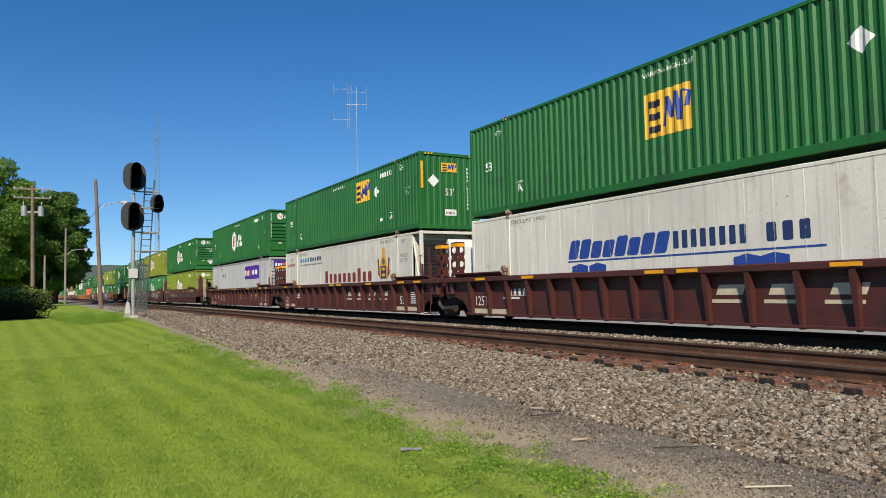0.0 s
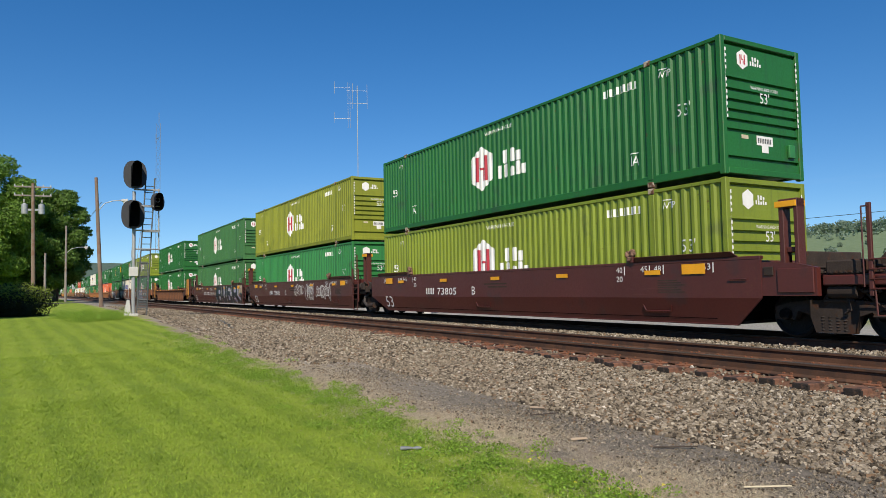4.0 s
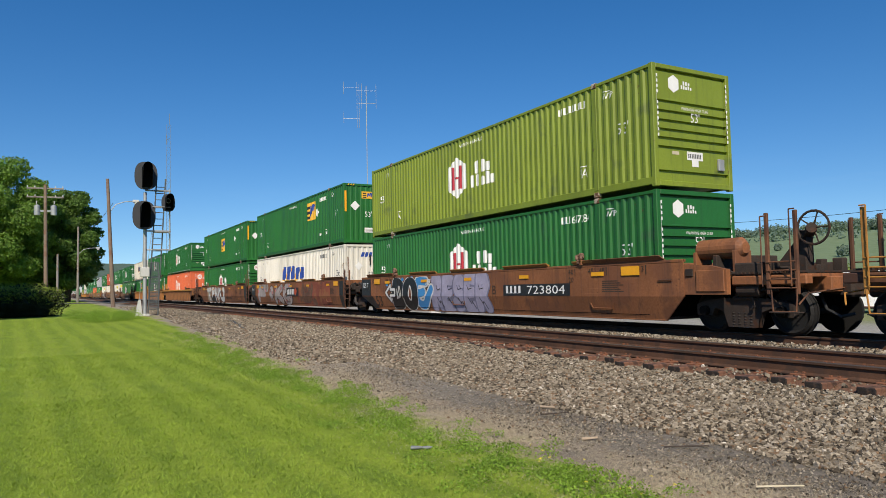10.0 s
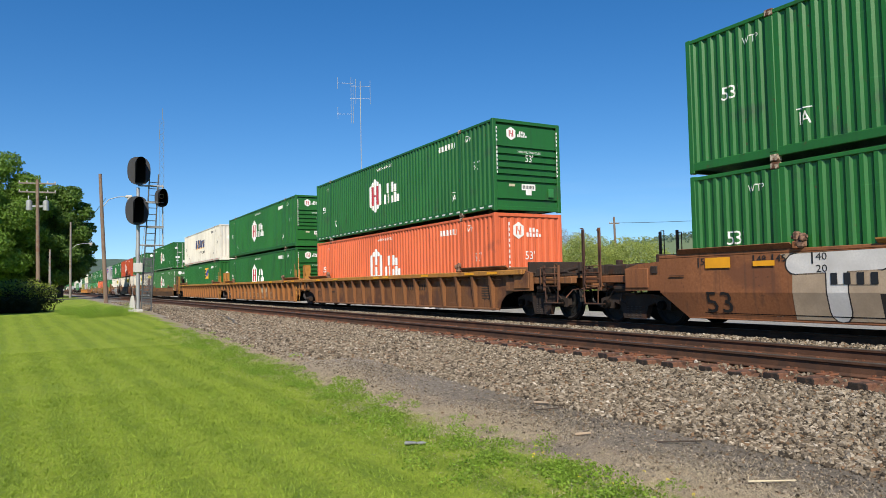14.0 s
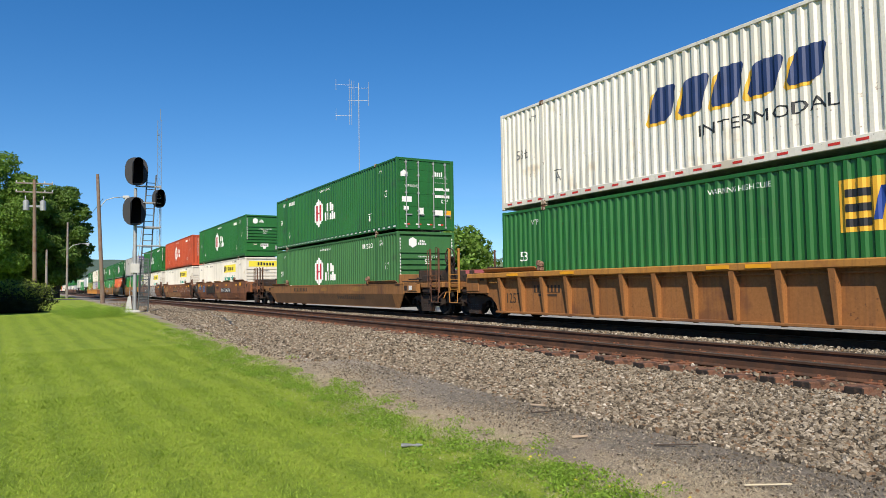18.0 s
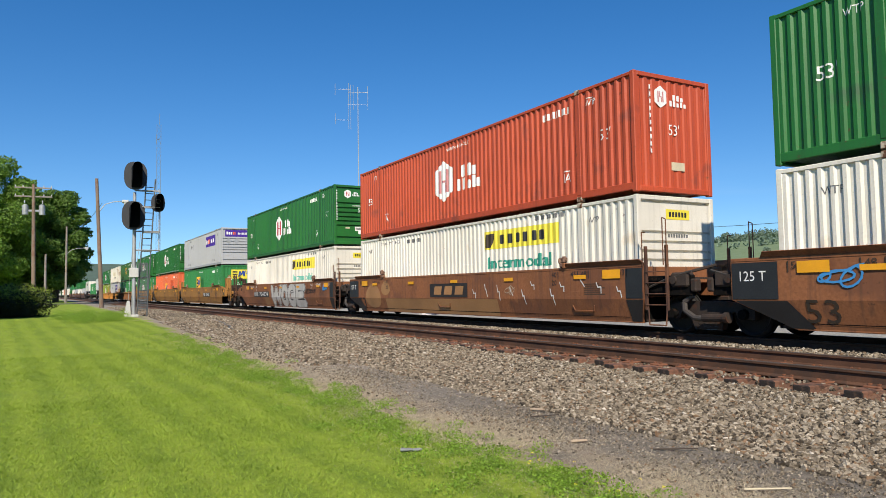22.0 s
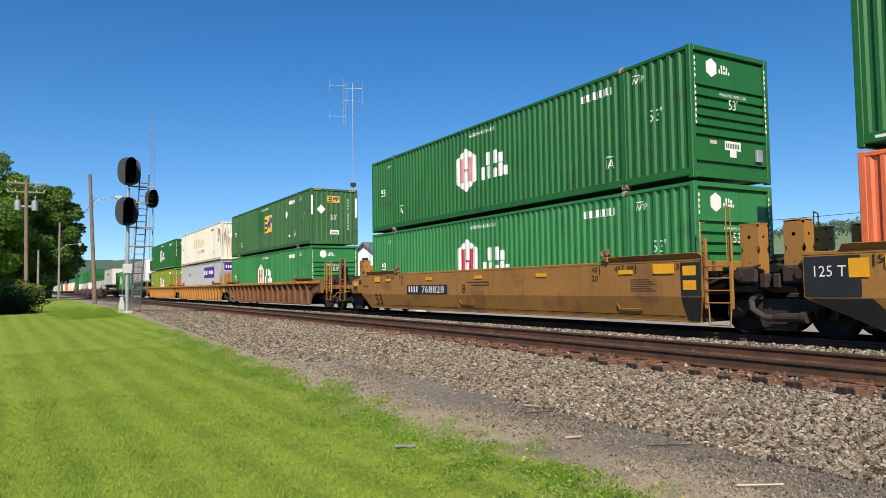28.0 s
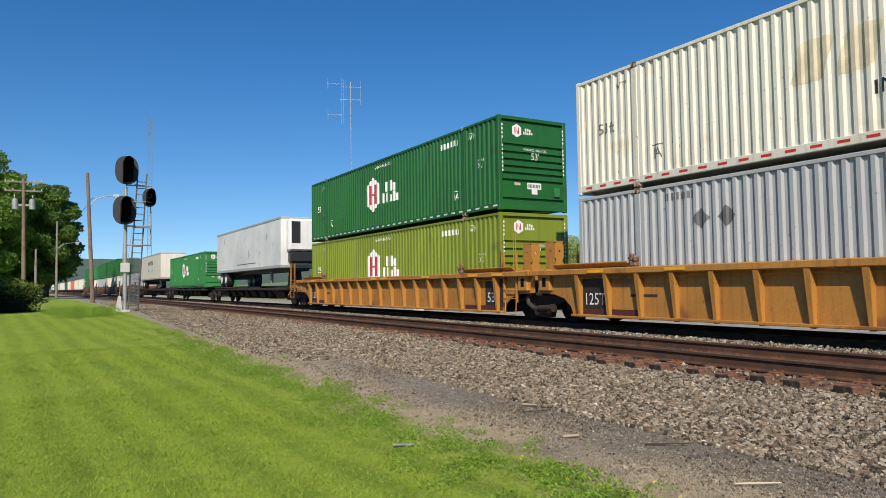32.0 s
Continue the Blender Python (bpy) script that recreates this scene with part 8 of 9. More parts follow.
def blades(name, label, material, rng, x, y, h, w, lean=0.5):
    n = len(x)
    a = rng.uniform(0, 2 * np.pi, n)
    z = levels(x, y) - 0.004
    d = np.stack([np.cos(a), np.sin(a), np.zeros(n)], 1) * w[:, None]
    o = np.stack([x, y, z], 1)
    l = rng.normal(size=(n, 2)) * (h * lean)[:, None]
    tip = o + np.stack([l[:, 0], l[:, 1], h], 1)
    co = np.stack([o - d, o + d, tip], 1).reshape(-1, 3)
    ob = new(name, pack(name, co, np.arange(n * 3).reshape(-1, 3), 3))
    ob.data.materials.append(material)
    tagged(ob, label, "grass", kind="stuff")


def edge_noise(x, y):
    return np.array([noise.noise((a * 0.9, b * 0.9, 3.0)) for a, b in zip(x, y)])


def grass():
    rng = np.random.default_rng(12)
    xs, ys, hs = [], [], []
    for x0, x1, per, h in ((-11, -3.4, 3500, 0.026), (-18, -11, 1500, 0.033), (-36, -18, 300, 0.045), (-3.4, 4.0, 700, 0.030)):
        y0 = 0.055 * x0 - 0.1 if x0 < -3.5 else -3.0
        n = int((x1 - x0) * (3.9 - y0) * per)
        xs.append(rng.uniform(x0, x1, n)); ys.append(rng.uniform(y0, 3.95, n)); hs.append(np.full(n, h))
    x, y, h = map(np.concatenate, (xs, ys, hs))
    keep = y < 3.62 + 0.35 * edge_noise(x, y) + 0.12 * rng.normal(size=len(x))
    x, y, h = x[keep], y[keep], h[keep]
    tuft = np.sin(31 * x + 3 * np.sin(23 * y)) * np.sin(37 * y + 2.5 * np.sin(19 * x)) + 0.7 * np.sin(11 * x + 2 * np.sin(9 * y)) * np.sin(13 * y + 2 * np.sin(7 * x))
    h = h * rng.uniform(0.5, 1.35, len(x)) * (1.0 + 0.38 * tuft)
    blades("grass", "short mown green lawn blades", M["blade"], rng, x, y, h, rng.uniform(0.0028, 0.0050, len(x)), 0.9)
    n = 230000
    x, y = -1.5 - 22 * rng.random(n) ** 1.8, rng.normal(4.0, 0.46, n)
    blades("dry_grass", "dry straw-coloured grass on the verge", M["straw"], rng, x, y, rng.uniform(0.008, 0.03, n), rng.uniform(0.0015, 0.003, n), 2.2)


grass()
M["rot"] = surface("rot", (0.040, 0.031, 0.023), 0.95, 0.0, 0.4, 4.0, 40.0, 0.0, None, 0.3, 0.0, 0.3)


def debris():
    rng = np.random.default_rng(17)
    n = 9000
    x, y = -1.5 - 26 * rng.random(n) ** 1.4, rng.normal(5.0, 0.33, n)
    blades("debris", "dark rotten splinters and fibres on the cinders", M["rot"], rng, x, y, rng.uniform(0.006, 0.022, n), rng.uniform(0.003, 0.007, n), 3.0)


debris()


def weeds():
    rng = np.random.default_rng(13)
    blobs = []
    for i in range(330):
        x = -2.6 - 21 * rng.random() ** 1.4
        y = 3.35 + 0.28 * noise.noise((x * 0.9, 1.0, 3.0)) + rng.normal() * 0.30
        blobs.append((x, y, level(x, y) + 0.02, 0.10 + 0.10 * rng.random(), 0.10 + 0.08 * rng.random(), 0.035 + 0.04 * rng.random()))
    for i in range(26):
        x, y = -34 + rng.normal() * 1.6, 2.2 + rng.normal() * 0.9
        blobs.append((x, y, level(x, y) + 0.1, 0.4, 0.4, 0.30))
    ob = new("weeds", leaves(rng, blobs, 120000, 0.0110))
    ob.data.materials.append(M["clover"])
    tagged(ob, "bright leafy weeds along the lawn's edge", "weeds", kind="stuff")


weeds()


def flowers():
    rng = np.random.default_rng(19)
    blobs = []
    for i in range(22):
        x, y = -2.4 - 3.2 * rng.random(), 3.75 + 0.22 * rng.normal()
        blobs.append((x, y, level(x, y) + 0.05, 0.012, 0.012, 0.008))
    ob = new("flowers", leaves(rng, blobs, 160, 0.007))
    ob.data.materials.append(M["pale_yellow"])
    tagged(ob, "small yellow flowers in the dry verge", "flowers", kind="stuff")


flowers()


def litter():
    for x, y, ln, turn, col, name, label in ((-5.93, 3.02, 0.20, 60, "galv", "bottle", "crumpled pale plastic bottle in the weeds"), (-5.35, 4.55, 0.16, 60, "spray_sand", "wood_chip", "pale splintered wood chip on the cinders"), (-3.35, 4.62, 0.34, 55, "letter_cream", "stick", "pale bare stick lying on the gravel"),
                                             (-7.0, 5.3, 0.2, 20, "spray_sand", "wood_chip", "weathered wood chip on the gravel"), (-8.8, 5.6, 0.3, 60, "bark", "stick", "dark rotten stick on the gravel"), (-6.6, 5.1, 0.34, 70, "bark", "stick", "dark rotten stick on the gravel"), (-4.6, 5.05, 0.4, 55, "bark", "stick", "dark rotten stick on the gravel")):
        if name == "bottle":
            shape = Mb()
            for a, b, r0, r1, dz in ((-0.11, -0.05, 0.030, 0.026, 0.0), (-0.05, 0.0, 0.026, 0.016, 0.004), (0.0, 0.05, 0.016, 0.028, -0.004), (0.05, 0.08, 0.028, 0.012, 0.0), (0.08, 0.10, 0.012, 0.012, 0.002)):
                shape.cyl((a, dz, 0.02), (b, -dz, 0.02 + dz), r0, r1, n=9)
            shape.v = [(p, q * 1.2, 0.004 + r_ * 0.55) for p, q, r_ in shape.v]
            ob = new(name, shape.mesh(name))
        else:
            ob = new(name, Mb().cyl((-ln / 2, 0, 0.012), (ln / 2, 0.01, 0.02), 0.008 if name == "stick" else 0.016, 0.006 if name == "stick" else 0.012, n=7).mesh(name))
        ob.data.materials.append(M["pale_grey" if name == "bottle" else col])
        ob.matrix_basis = pose(x, y, level(x, y) + 0.012, 0, 0, turn)
        tagged(ob, label, "litter")


litter()


def cable():
    """A dark cable that lies across the stones near the signal."""
    pts = [(-33.0, 6.6), (-30.5, 6.35), (-28.6, 6.25), (-27.2, 5.95), (-26.0, 5.9), (-25.0, 5.6), (-24.0, 5.55)]
    ob = new("cable", Mb().rod([(x, y, level(x, y) + 0.03) for x, y in pts], 0.032, 7).mesh("cable"))
    ob.data.materials.append(M["black"])
    tagged(ob, "black cable lying across the stones", "cable")


cable()

M["tie_wood"] = surface("tie_wood2", (0.085, 0.042, 0.028), 0.95, 0.0, 0.4, 3.0, 40.0, 0.6, (0.200, 0.092, 0.054), 0.55, per=0.45)


M["creosote"] = surface("creosote", (0.022, 0.015, 0.011), 0.9, 0.0, 0.4, 8.0, 50.0, 0.5, (0.06, 0.035, 0.022), 0.2)


def sleepers(root, yc, x0, x1, far):
    def tie_shape():
        me = Mb().box(-0.115, 0.115, -1.30, 1.30, -0.37, -0.188, 0.012).mesh("tie")
        me.materials.append(M["tie_wood"])
        me.materials.append(M["creosote"])
        me.polygons.foreach_set("material_index", [1 if abs(p.normal.y) > 0.6 else 0 for p in me.polygons])
        return me

    tie = cached("tie", tie_shape)
    plate = cached("plate", lambda: Mb().box(-0.10, 0.10, -0.18, 0.18, -0.188, -0.168, 0.004).box(-0.07, -0.04, -0.12, -0.08, -0.17, -0.14).box(0.04, 0.07, -0.12, -0.08, -0.17, -0.14).box(-0.07, -0.04, 0.08, 0.12, -0.17, -0.14).mesh("plate"))
    n = int((x1 - x0) / 0.535)
    rng = random.Random(5)
    for i in range(n):
        x = x0 + i * 0.535 + rng.uniform(-0.05, 0.05)
        t = part("tie", tie, M["tie_wood"], root, at=pose(x, yc + bend(x) + rng.uniform(-0.12, 0.10), rng.uniform(-0.012, 0.006), rng.uniform(-0.6, 0.6), rng.uniform(-1.5, 1.5), rng.uniform(-1.5, 1.5)))
        if x > (-25 if far else -42):
            for s in (-0.753, 0.753):
                part("tie_plate", plate, M["plate_rust"], t, at=(0, s, 0))


sleepers(near_track, NEAR_TRACK, -62.0, 4.0, False)
sleepers(far_track, FAR_TRACK, -48.0, 2.0, True)


def far_sleepers():
    b = Mb()
    for yc, a, z in ((NEAR_TRACK, -230.0, -62.0), (FAR_TRACK, -120.0, -48.0)):
        x = a
        while x < z:
            b.box(x - 0.115, x + 0.115, yc + bend(x) - 1.3, yc + bend(x) + 1.3, -0.37, -0.188)
            x += 0.535
    ob = part("distant_ties", b, M["tie_wood"], near_track)
    ob["kind"] = "stuff"


far_sleepers()

# ---- what lies beyond the tracks ----
M["roof_grey"] = surface("roof_grey", (0.16, 0.165, 0.17), 0.85, 0, 0.25, 1.0, 20.0, 0.2)
M["roof_red"] = surface("roof_red", (0.33, 0.075, 0.06), 0.7, 0, 0.2, 1.0, 20.0, 0.1)
M["siding"] = surface("siding", (0.76, 0.75, 0.72), 0.7, 0, 0.1, 1.0, 20.0, 0.05)
M["car_lime"] = surface("car_lime", (0.22, 0.60, 0.05), 0.3, 0, 0.1, 1.0, 20.0, 0.0)
M["glass"] = surface("glass", (0.03, 0.035, 0.04), 0.08, 0, 0.1, 1.0, 20.0, 0.0)


def house(x, y, w, d, eave, apex, wall, roof, label, turn=0.0, wins=True):
    r = thing("house", label, "house", at=pose(x, y, level(x, y) - 0.1, 0, 0, turn))
    part("wall", Mb().prism([(-w / 2, 0), (w / 2, 0), (w / 2, eave), (0, apex), (-w / 2, eave)], "y", -d / 2, d / 2), M[wall], r)
    k = (apex - eave) / (w / 2)
    for s in (-1, 1):
        o = 0.45
        part("roof", Mb().prism([(0, apex + 0.04), (s * (w / 2 + o), eave - k * o + 0.04), (s * (w / 2 + o), eave - k * o + 0.22), (0, apex + 0.24)][::s], "y", -d / 2 - 0.4, d / 2 + 0.4), M[roof], r)
    if wins:
        for px, pz in ((-w / 4, 1.2), (w / 4, 1.2), (0, eave)):
            wd = part("window", Mb().box(px - 0.5, px + 0.5, -d / 2 - 0.05, -d / 2 + 0.02, pz, pz + 1.3, 0.01), M["siding"], r)
            part("pane", Mb().box(px - 0.42, px + 0.42, -d / 2 - 0.056, -d / 2 - 0.05, pz + 0.08, pz + 1.22), M["glass"], wd)
    return r


house(-67.6, 33.0, 7.6, 9.0, 3.4, 6.0, "siding", "roof_grey", "white gabled house with a dark grey roof", 26.0)
house(-60.0, 36.5, 9.0, 6.0, 1.9, 2.9, "siding", "roof_red", "low white shed with a red metal roof", 115.0, False)


def car(x, y, turn, col, label, tall=False):
    r = thing("parked_vehicle", label, "car", "parked vehicles", at=pose(x, y, level(x, y), 0, 0, turn))
    h = 1.9 if tall else 1.45
    part("body", Mb().prism([(-2.2, 0.3), (2.2, 0.3), (2.25, 0.75), (1.5, 0.9), (1.1, h - 0.1), (0.9, h), (-1.4 if not tall else -2.0, h), (-2.1, 0.95), (-2.25, 0.7)], "y", -0.88, 0.88), M[col], r)
    for s in (-1, 1):
        part("side_window", Mb().prism([(-1.5, 0.98), (1.25, 0.98), (1.0, h - 0.12), (-1.3, h - 0.12)], "y", s * 0.885, s * 0.892), M["glass"], r)
        for px in (-1.4, 1.4):
            wl = part("wheel", Mb().cyl((px, s * 0.72, 0.33), (px, s * 0.92, 0.33), 0.33, n=18), M["black"], r)
            part("rim", Mb().cyl((px, s * 0.92, 0.33), (px, s * 0.93, 0.33), 0.2, n=14), M["galv"], wl)
    for s in (-0.6, 0.6):
        part("headlight", Mb().box(2.2, 2.26, s - 0.18, s + 0.18, 0.6, 0.74, 0.01), M["letter_white"], r)


car(-22.2, 30.5, 90, "car_lime", "bright lime green car parked in the yard")
car(-18.6, 31.0, 90, "white_clean", "white van parked in the yard", True)
car(-14.2, 30.0, 90, "white_clean", "white car parked in the yard")
car(-27.5, 33.0, 90, "white_clean", "white car parked in the yard")

tree(-48.0, 42.0, 5.2, 3.6, 21, M["leaf_spring"], "bright spring-green shrub by the yard", 30000, 0.06, 0.1, "shrub", base=0.0)
tree(-43.5, 43.0, 4.8, 3.2, 22, M["leaf_spring"], "bright spring-green shrub by the yard", 24000, 0.06, 0.1, "shrub", base=0.0)
tree(-58.5, 48.0, 6.4, 4.2, 23, M["leaf_bronze"], "spreading tree with bronze spring buds by the yard", 40000, 0.045, 0.12, base=0.02)
tree(-24.0, 38.0, 2.3, 1.8, 24, M["leaf_spring"], "low bright green shrub beside the parked cars", 12000, 0.07, 0.1, "shrub", base=0.0)
tree(-33.0, 40.0, 2.6, 2.2, 25, M["leaf_spring"], "low bright green shrub beside the parked cars", 12000, 0.07, 0.1, "shrub", base=0.0)
tree(-77.0, 46.0, 8.5, 4.5, 26, M["leaf"], "green tree behind the house", 6000, 0.3, 0.2, base=0.1)
tree(-82.0, 40.0, 7.0, 3.8, 27, M["leaf_lime"], "light green tree behind the house", 5000, 0.3, 0.2, base=0.1)
utility_pole(-63.5, 60.0, 9.2, "utility_pole", "bare wooden pole beyond the yard", M["pole_wood"], 1.0, ((8.4, 0.8),), group="yard poles")
utility_pole(-4.0, 60.0, 9.2, "utility_pole", "bare wooden pole beyond the yard", M["pole_wood"], 0.0, ((8.4, 0.8),), group="yard poles")


def wire(p, q, sag, r, label):
    pts = []
    for i in range(17):
        k = i / 16
        pts.append((p[0] + (q[0] - p[0]) * k, p[1] + (q[1] - p[1]) * k, p[2] + (q[2] - p[2]) * k - sag * 4 * k * (1 - k)))
    ob = new("overhead_wire", Mb().rod(pts, r, 4).mesh("overhead_wire"))
    ob.data.materials.append(M["black"])
    tagged(ob, label, "wire", "overhead wires")


wire((-63.5, 60.0, 8.0), (-4.0, 60.0, 7.9), 1.2, 0.03, "thin dark wire between the yard poles")
wire((-61.0, 3.85, 8.3), (-100.0, 2.6, 8.6), 0.4, 0.02, "thin dark wire from the lamp pole to the trees")


def woods(name, label, material, seed, rows, count, size):
    """A far wood: many rounded crowns of uneven height along the slope."""
    rng = np.random.default_rng(seed)
    blobs = []
    for x0, x1, q0, q1, n, lo, hi in rows:
        for i in range(n):
            x, q = rng.uniform(x0, x1), rng.uniform(q0, q1)
            h = rng.uniform(lo, hi)
            z = level(x, q)
            blobs.append((x, q, z + h * 0.5, h * 0.5, h * 0.5, h * 0.55))
    ob = new(name, leaves(rng, blobs, count, size))
    ob.data.materials.append(material)
    tagged(ob, label, "trees", kind="stuff")


woods("far_woods", "green trees tinted with haze along the far ridge", M["leaf_haze_tint"], 31, ((-1000, -60, 590, 670, 1100, 6, 12), (-1100, -150, 380, 470, 200, 3, 6)), 120000, 1.1)
woods("field_hedges", "scattered green trees across the far slope", M["leaf_haze_tint"], 32, ((-700, -60, 230, 330, 26, 2, 4),), 9000, 0.5)

# Forest green shifted to blue: the valley's haze is part of the colour.
M["ridge"] = surface("ridge", (0.060, 0.095, 0.075), 0.95, 0, 0.2, 0.004, 0.05, 0.0)


def ridge():
    """The long wooded mountain at the end of the valley."""
    b = Mb()
    n = 90
    for i in range(n + 1):
        y = -1500 + 4200 * i / n
        h = 150 + 55 * noise.noise((y * 0.0011, 2.0, 0)) + 9 * noise.noise((y * 0.012, 5.0, 0)) - 0.012 * max(0, y - 600)
        b.v += [(-3300, y, -5), (-3600, y, h)]
    b.f = [(2 * i, 2 * i + 1, 2 * i + 3, 2 * i + 2) for i in range(n)]
    ob = new("backdrop", b.mesh("backdrop", True))
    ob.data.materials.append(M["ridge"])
    tagged(ob, "long blue-green wooded mountain at the valley's end", "mountain", kind="structure")


ridge()


def left_yard():
    """Pale sheds and trailers far beyond the street crossing."""
    for x, y, w, h in ((-330, -7.5, 9.0, 2.2), (-345, -3.0, 5.0, 2.4)):
        house(x, y, w, 8.0, h, h + 0.5, "siding", "roof_grey", "small pale shed beyond the street", 90.0, False)
    ob = new("road", Mb().box(-98, -90, -60, 7.6, 0.02, 0.075, 0.02).mesh("road"))
    ob.data.materials.append(surface("asphalt", (0.055, 0.054, 0.053), 0.9, 0, 0.2, 0.5, 20.0, 0.2))
    tagged(ob, "dark asphalt street that meets the tracks", "road", kind="structure")


left_yard()

NEAR_WHEELS = len(WHEELS)
# ---- spine cars with trailers and single boxes at the tail ----
def spine_car(label="low black spine car with bare wheels"):
    r = thing("spine_car", label, "railway car", "spine cars of the train")
    part("spine", Mb().box(-CL - 0.8, 0.8, -0.3, 0.3, 0.75, 1.15, 0.03), M["black"], r)
    for x in (-CL + 0.6, -9.5, -6.5, -0.9):
        part("outrigger", Mb().prism([(x - 0.2, 0), (x + 0.2, 0), (x + 0.12, 1), (x - 0.12, 1)], "y", -1.2, 1.2) if 0 else Mb().box(x - 0.2, x + 0.2, -1.25, 1.25, 0.85, 1.08, 0.03), M["black"], r)
    part("hitch", Mb().prism([(-1.9, 1.15), (-1.0, 1.15), (-1.3, 2.15), (-1.6, 2.15)], "y", -0.3, 0.3), M["black"], r)
    part("apron", Mb().box(-CL - 0.2, -CL + 3.6, -1.3, 1.3, 1.02, 1.12, 0.02), M["iron"], r)
    part("underframe", Mb().box(-13.8, -2.2, -0.85, 0.85, 0.38, 0.78, 0.05), M["grime_shade"], r)
    for i in range(7):
        x = -13.0 + i * 1.7
        part("side_box", Mb().box(x, x + 0.5 + 0.2 * (i % 3), -1.2, -0.85, 0.5 - 0.06 * (i % 2), 0.86, 0.03), M["grime_shade"], r)
    part("side_sill", Mb().box(-CL, 0.5, -1.28, -1.16, 0.88, 1.0, 0.02), M["iron"], r)
    truck(r, 1.7)
    return r


def trailer(label, col, cooler=True, length=15.6):
    r = thing("semi_trailer", label, "trailer", "trailers on the train")
    m = M[col]
    z0, z1 = 2.15, 4.98
    part("body", Mb().box(-length, 0, -1.29, 1.29, z0, z1, 0.03), m, r)
    part("roof_rail", Mb().box(-length, 0.01, -1.31, 1.31, z1 - 0.12, z1 + 0.02, 0.02), M["silver"], r)
    part("side_rail", Mb().box(-length, 0.0, -1.305, 1.305, z0 - 0.02, z0 + 0.16, 0.02), M["silver"], r)
    part("chassis", Mb().box(-length + 0.2, -0.4, -0.5, 0.5, z0 - 0.2, z0 - 0.02), M["black"], r)
    for x in (-length + 1.3, -length + 2.55):
        for y in (-1.0, 1.0):
            w = part("wheel", Mb().cyl((x, y - 0.24, 1.62), (x, y + 0.24, 1.62), 0.50, n=20), M["black"], r)
            part("hub", Mb().cyl((x, y - 0.26, 1.62), (x, y + 0.26, 1.62), 0.24, n=16), M["letter_white"], w, "white wheel hub")
    part("suspension", Mb().box(-length + 0.9, -length + 3.0, -0.6, 0.6, 1.65, 1.98, 0.03), M["black"], r)
    for y in (-0.8, 0.8):
        part("landing_leg", Mb().box(-3.4, -3.25, y - 0.08, y + 0.08, 1.3, 2.0, 0.01), M["galv"], r)
    if cooler:
        part("cooler", Mb().box(0.0, 0.55, -1.0, 1.0, 3.05, 4.85, 0.1), M["white_clean"], r, "white cooling unit on the nose")
        part("cooler_grille", Mb().box(0.55, 0.57, -0.85, -0.35, 3.5, 4.7), M["black"], r)
        part("cooler_base", Mb().box(0.0, 0.5, -0.9, 0.9, 2.4, 3.0, 0.08), M["black"], r)
        part("mark", Mb().box(-length + 6.0, -length + 10.5, -1.30, -1.292, 2.55, 2.6), M["letter_grey"], r)
    else:
        put_side = drape(bars(-9.5, -5.5, 3.8, 4.3, 6, 7) + [diamond(-9.0, 3.2, 0.2), diamond(-6.2, 3.2, 0.2)], FLATS, -1.29)
        part("painted_name", put_side, M["letter_grey"], r)
    return r


def plain_box(label, col):
    r = thing("container", label, "container", "single containers of the tail")
    box_shell(r, col, "slots")
    return r


TAIL = []


def tail(start, ob, z):
    TAIL.append((start, ob, z))


for s in (-485.2, -505.3, -526.0):
    tail(s, spine_car(), 0.0)
tail(-485.2, trailer("white refrigerated trailer with a nose cooling unit", "white_clean"), 0.0)
tail(-505.3, box_hub("green_fresh", 61, label="fresh green container on a low spine car"), 1.14)
tail(-527.5, trailer("pale grey ribbed trailer on a spine car", "cream", False), 0.0)


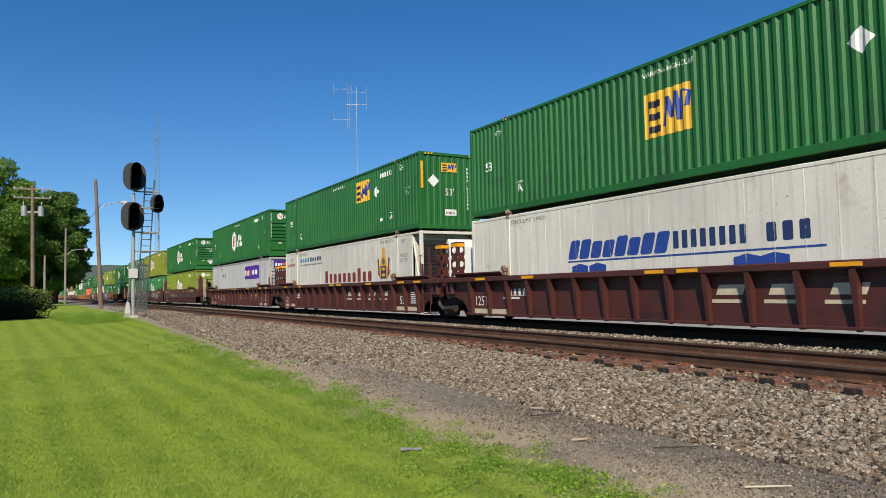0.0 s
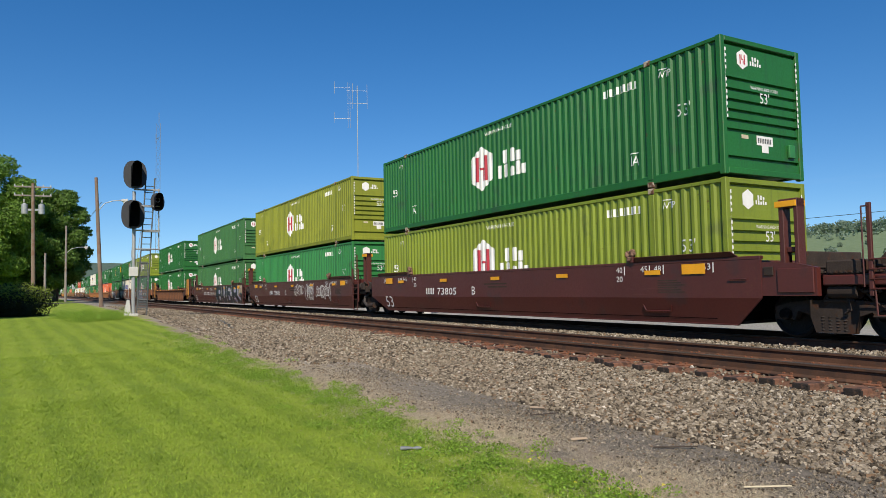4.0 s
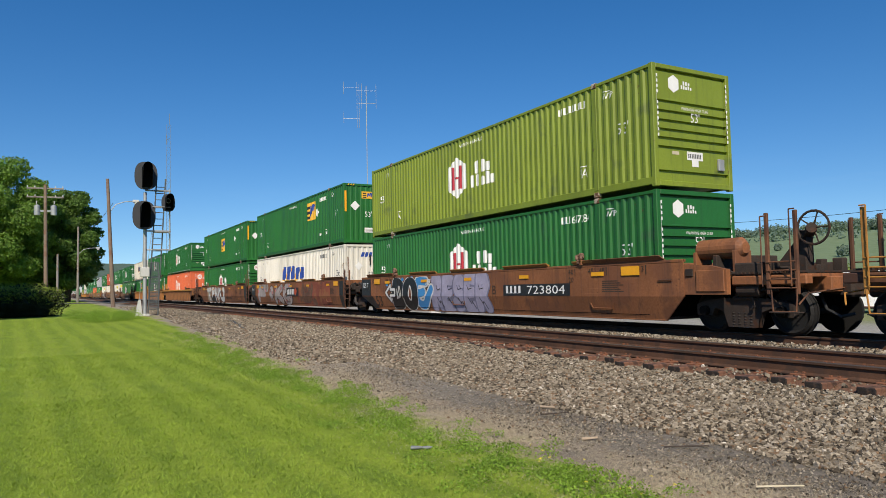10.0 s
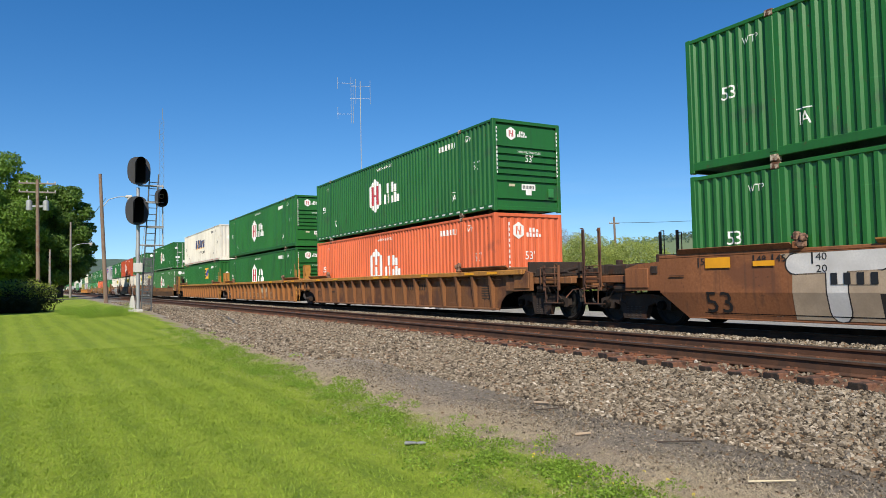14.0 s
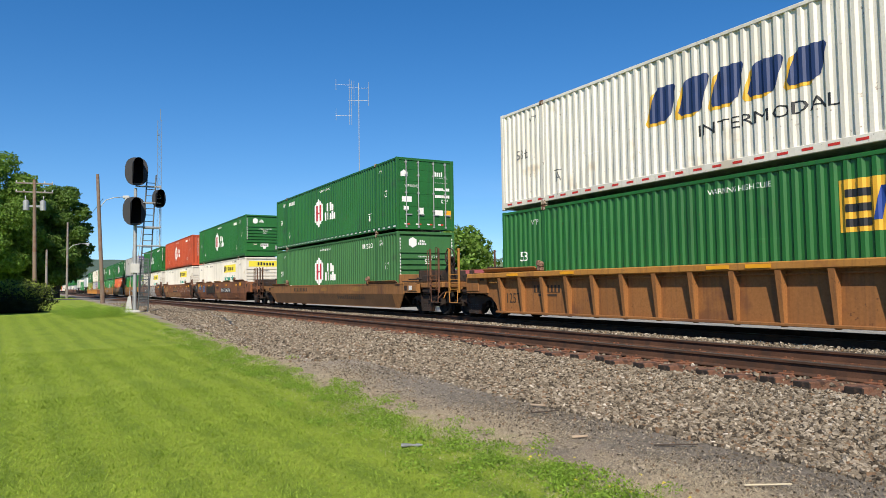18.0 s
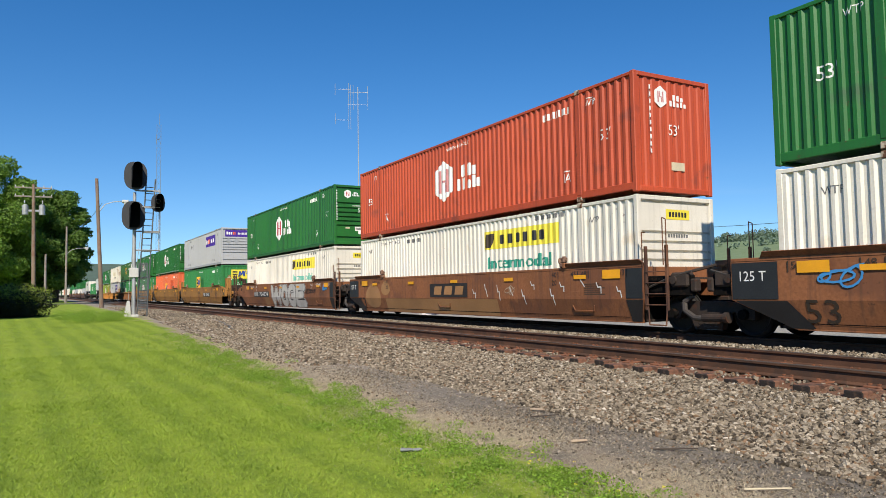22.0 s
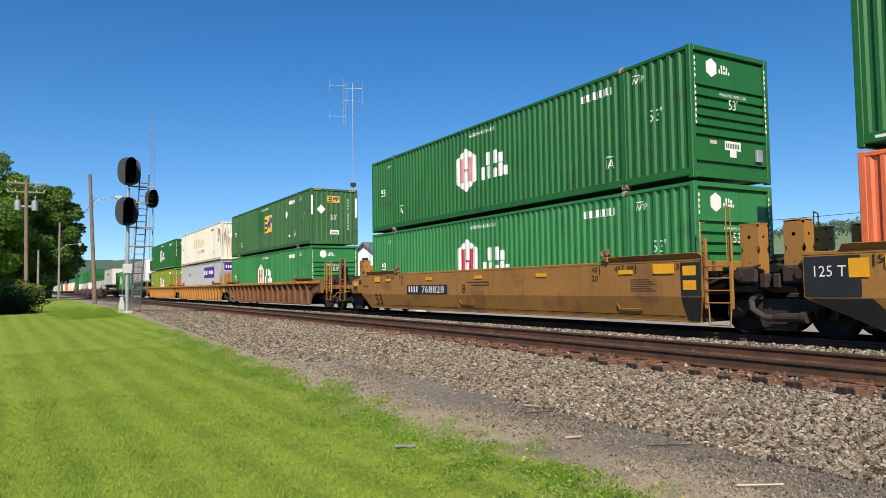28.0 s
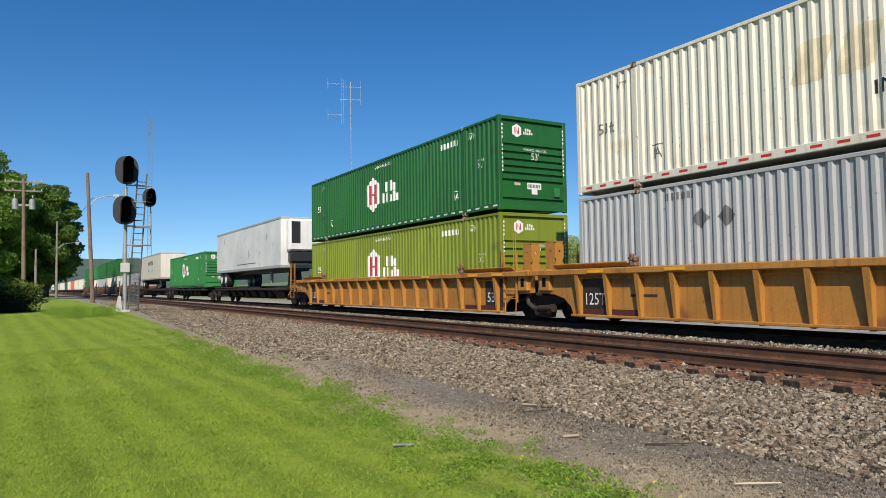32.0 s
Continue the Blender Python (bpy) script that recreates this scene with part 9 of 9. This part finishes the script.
def tank_car(label):
    r = thing("tank_car", label, "railway car")
    part("barrel", Mb().cyl((-14.5, 0, 2.3), (-1.5, 0, 2.3), 1.3, n=24).cyl((-1.5, 0, 2.3), (-1.1, 0, 2.3), 1.3, 0.7, n=24).cyl((-14.9, 0, 2.3), (-14.5, 0, 2.3), 0.7, 1.3, n=24), M["silver"], r)
    part("frame", Mb().box(-16, 0, -1.1, 1.1, 0.8, 1.1, 0.02), M["black"], r)
    truck(r, -2.2)
    truck(r, -13.8)
    return r


for s, low, top in ((-548.5, None, "silver"), (-572.0, "white", "green"), (-591.5, "silver", "green"), (-611.0, "white", "green_fresh"), (-633.0, "green", "green")):
    tail(s, well_car("smooth", "rusty_brown", None, J, C, "far rust-brown well car in the tail of the train", dict(hand="iron", ink="letter_brown")), 0.0)
    if low: tail(s, plain_box("far container low in its well car", low), FLOOR)
    tail(s, plain_box("far container high on the stack", top), FLOOR + CH + 0.02 if low else FLOOR)
cols = ["cream", "white", "orange", "cream", "green_faded", "white", "cream", "silver", "white", "green", "cream", "silver"]
for i, c in enumerate(cols):
    s = -656.0 - i * 20.5
    tail(s, spine_car("distant low spine car in the tail of the train"), 0.0)
    tail(s, plain_box("distant single container on a spine car", c), 1.14)


def train_pose(start, t, z):
    x = start + SPEED * t
    xm = x - CL / 2
    turn = math.degrees(math.atan(2 * BEND * min(xm, 0.0)))
    return pose(x, FAR_TRACK + bend(x), z, 0, 0, turn)


TIMES = (0.0, 4.0, 8.0, 12.0, 16.0, 20.0, 24.0, 28.0, 32.0)


def motions():
    """The train rolls steadily past; each car and each box on it rides along the line."""
    for start, car, boxes in UNITS:
        walk(car, [(t, train_pose(start, t, 0.0)) for t in TIMES])
        for i, b in enumerate(boxes):
            walk(b, [(t, train_pose(start, t, FLOOR + i * (CH + 0.02))) for t in TIMES])
    for start, ob, z in TAIL:
        walk(ob, [(t, train_pose(start, t, z)) for t in TIMES])
    # every wheel rolls on its rail without slipping
    for w in WHEELS[:NEAR_WHEELS]:
        at = w.matrix_basis.translation.copy()
        walk(w, [(i / 30, pose(at.x, at.y, at.z, 0, math.degrees(SPEED * i / 30 / 0.46) % 360, 0)) for i in range(961)])


motions()
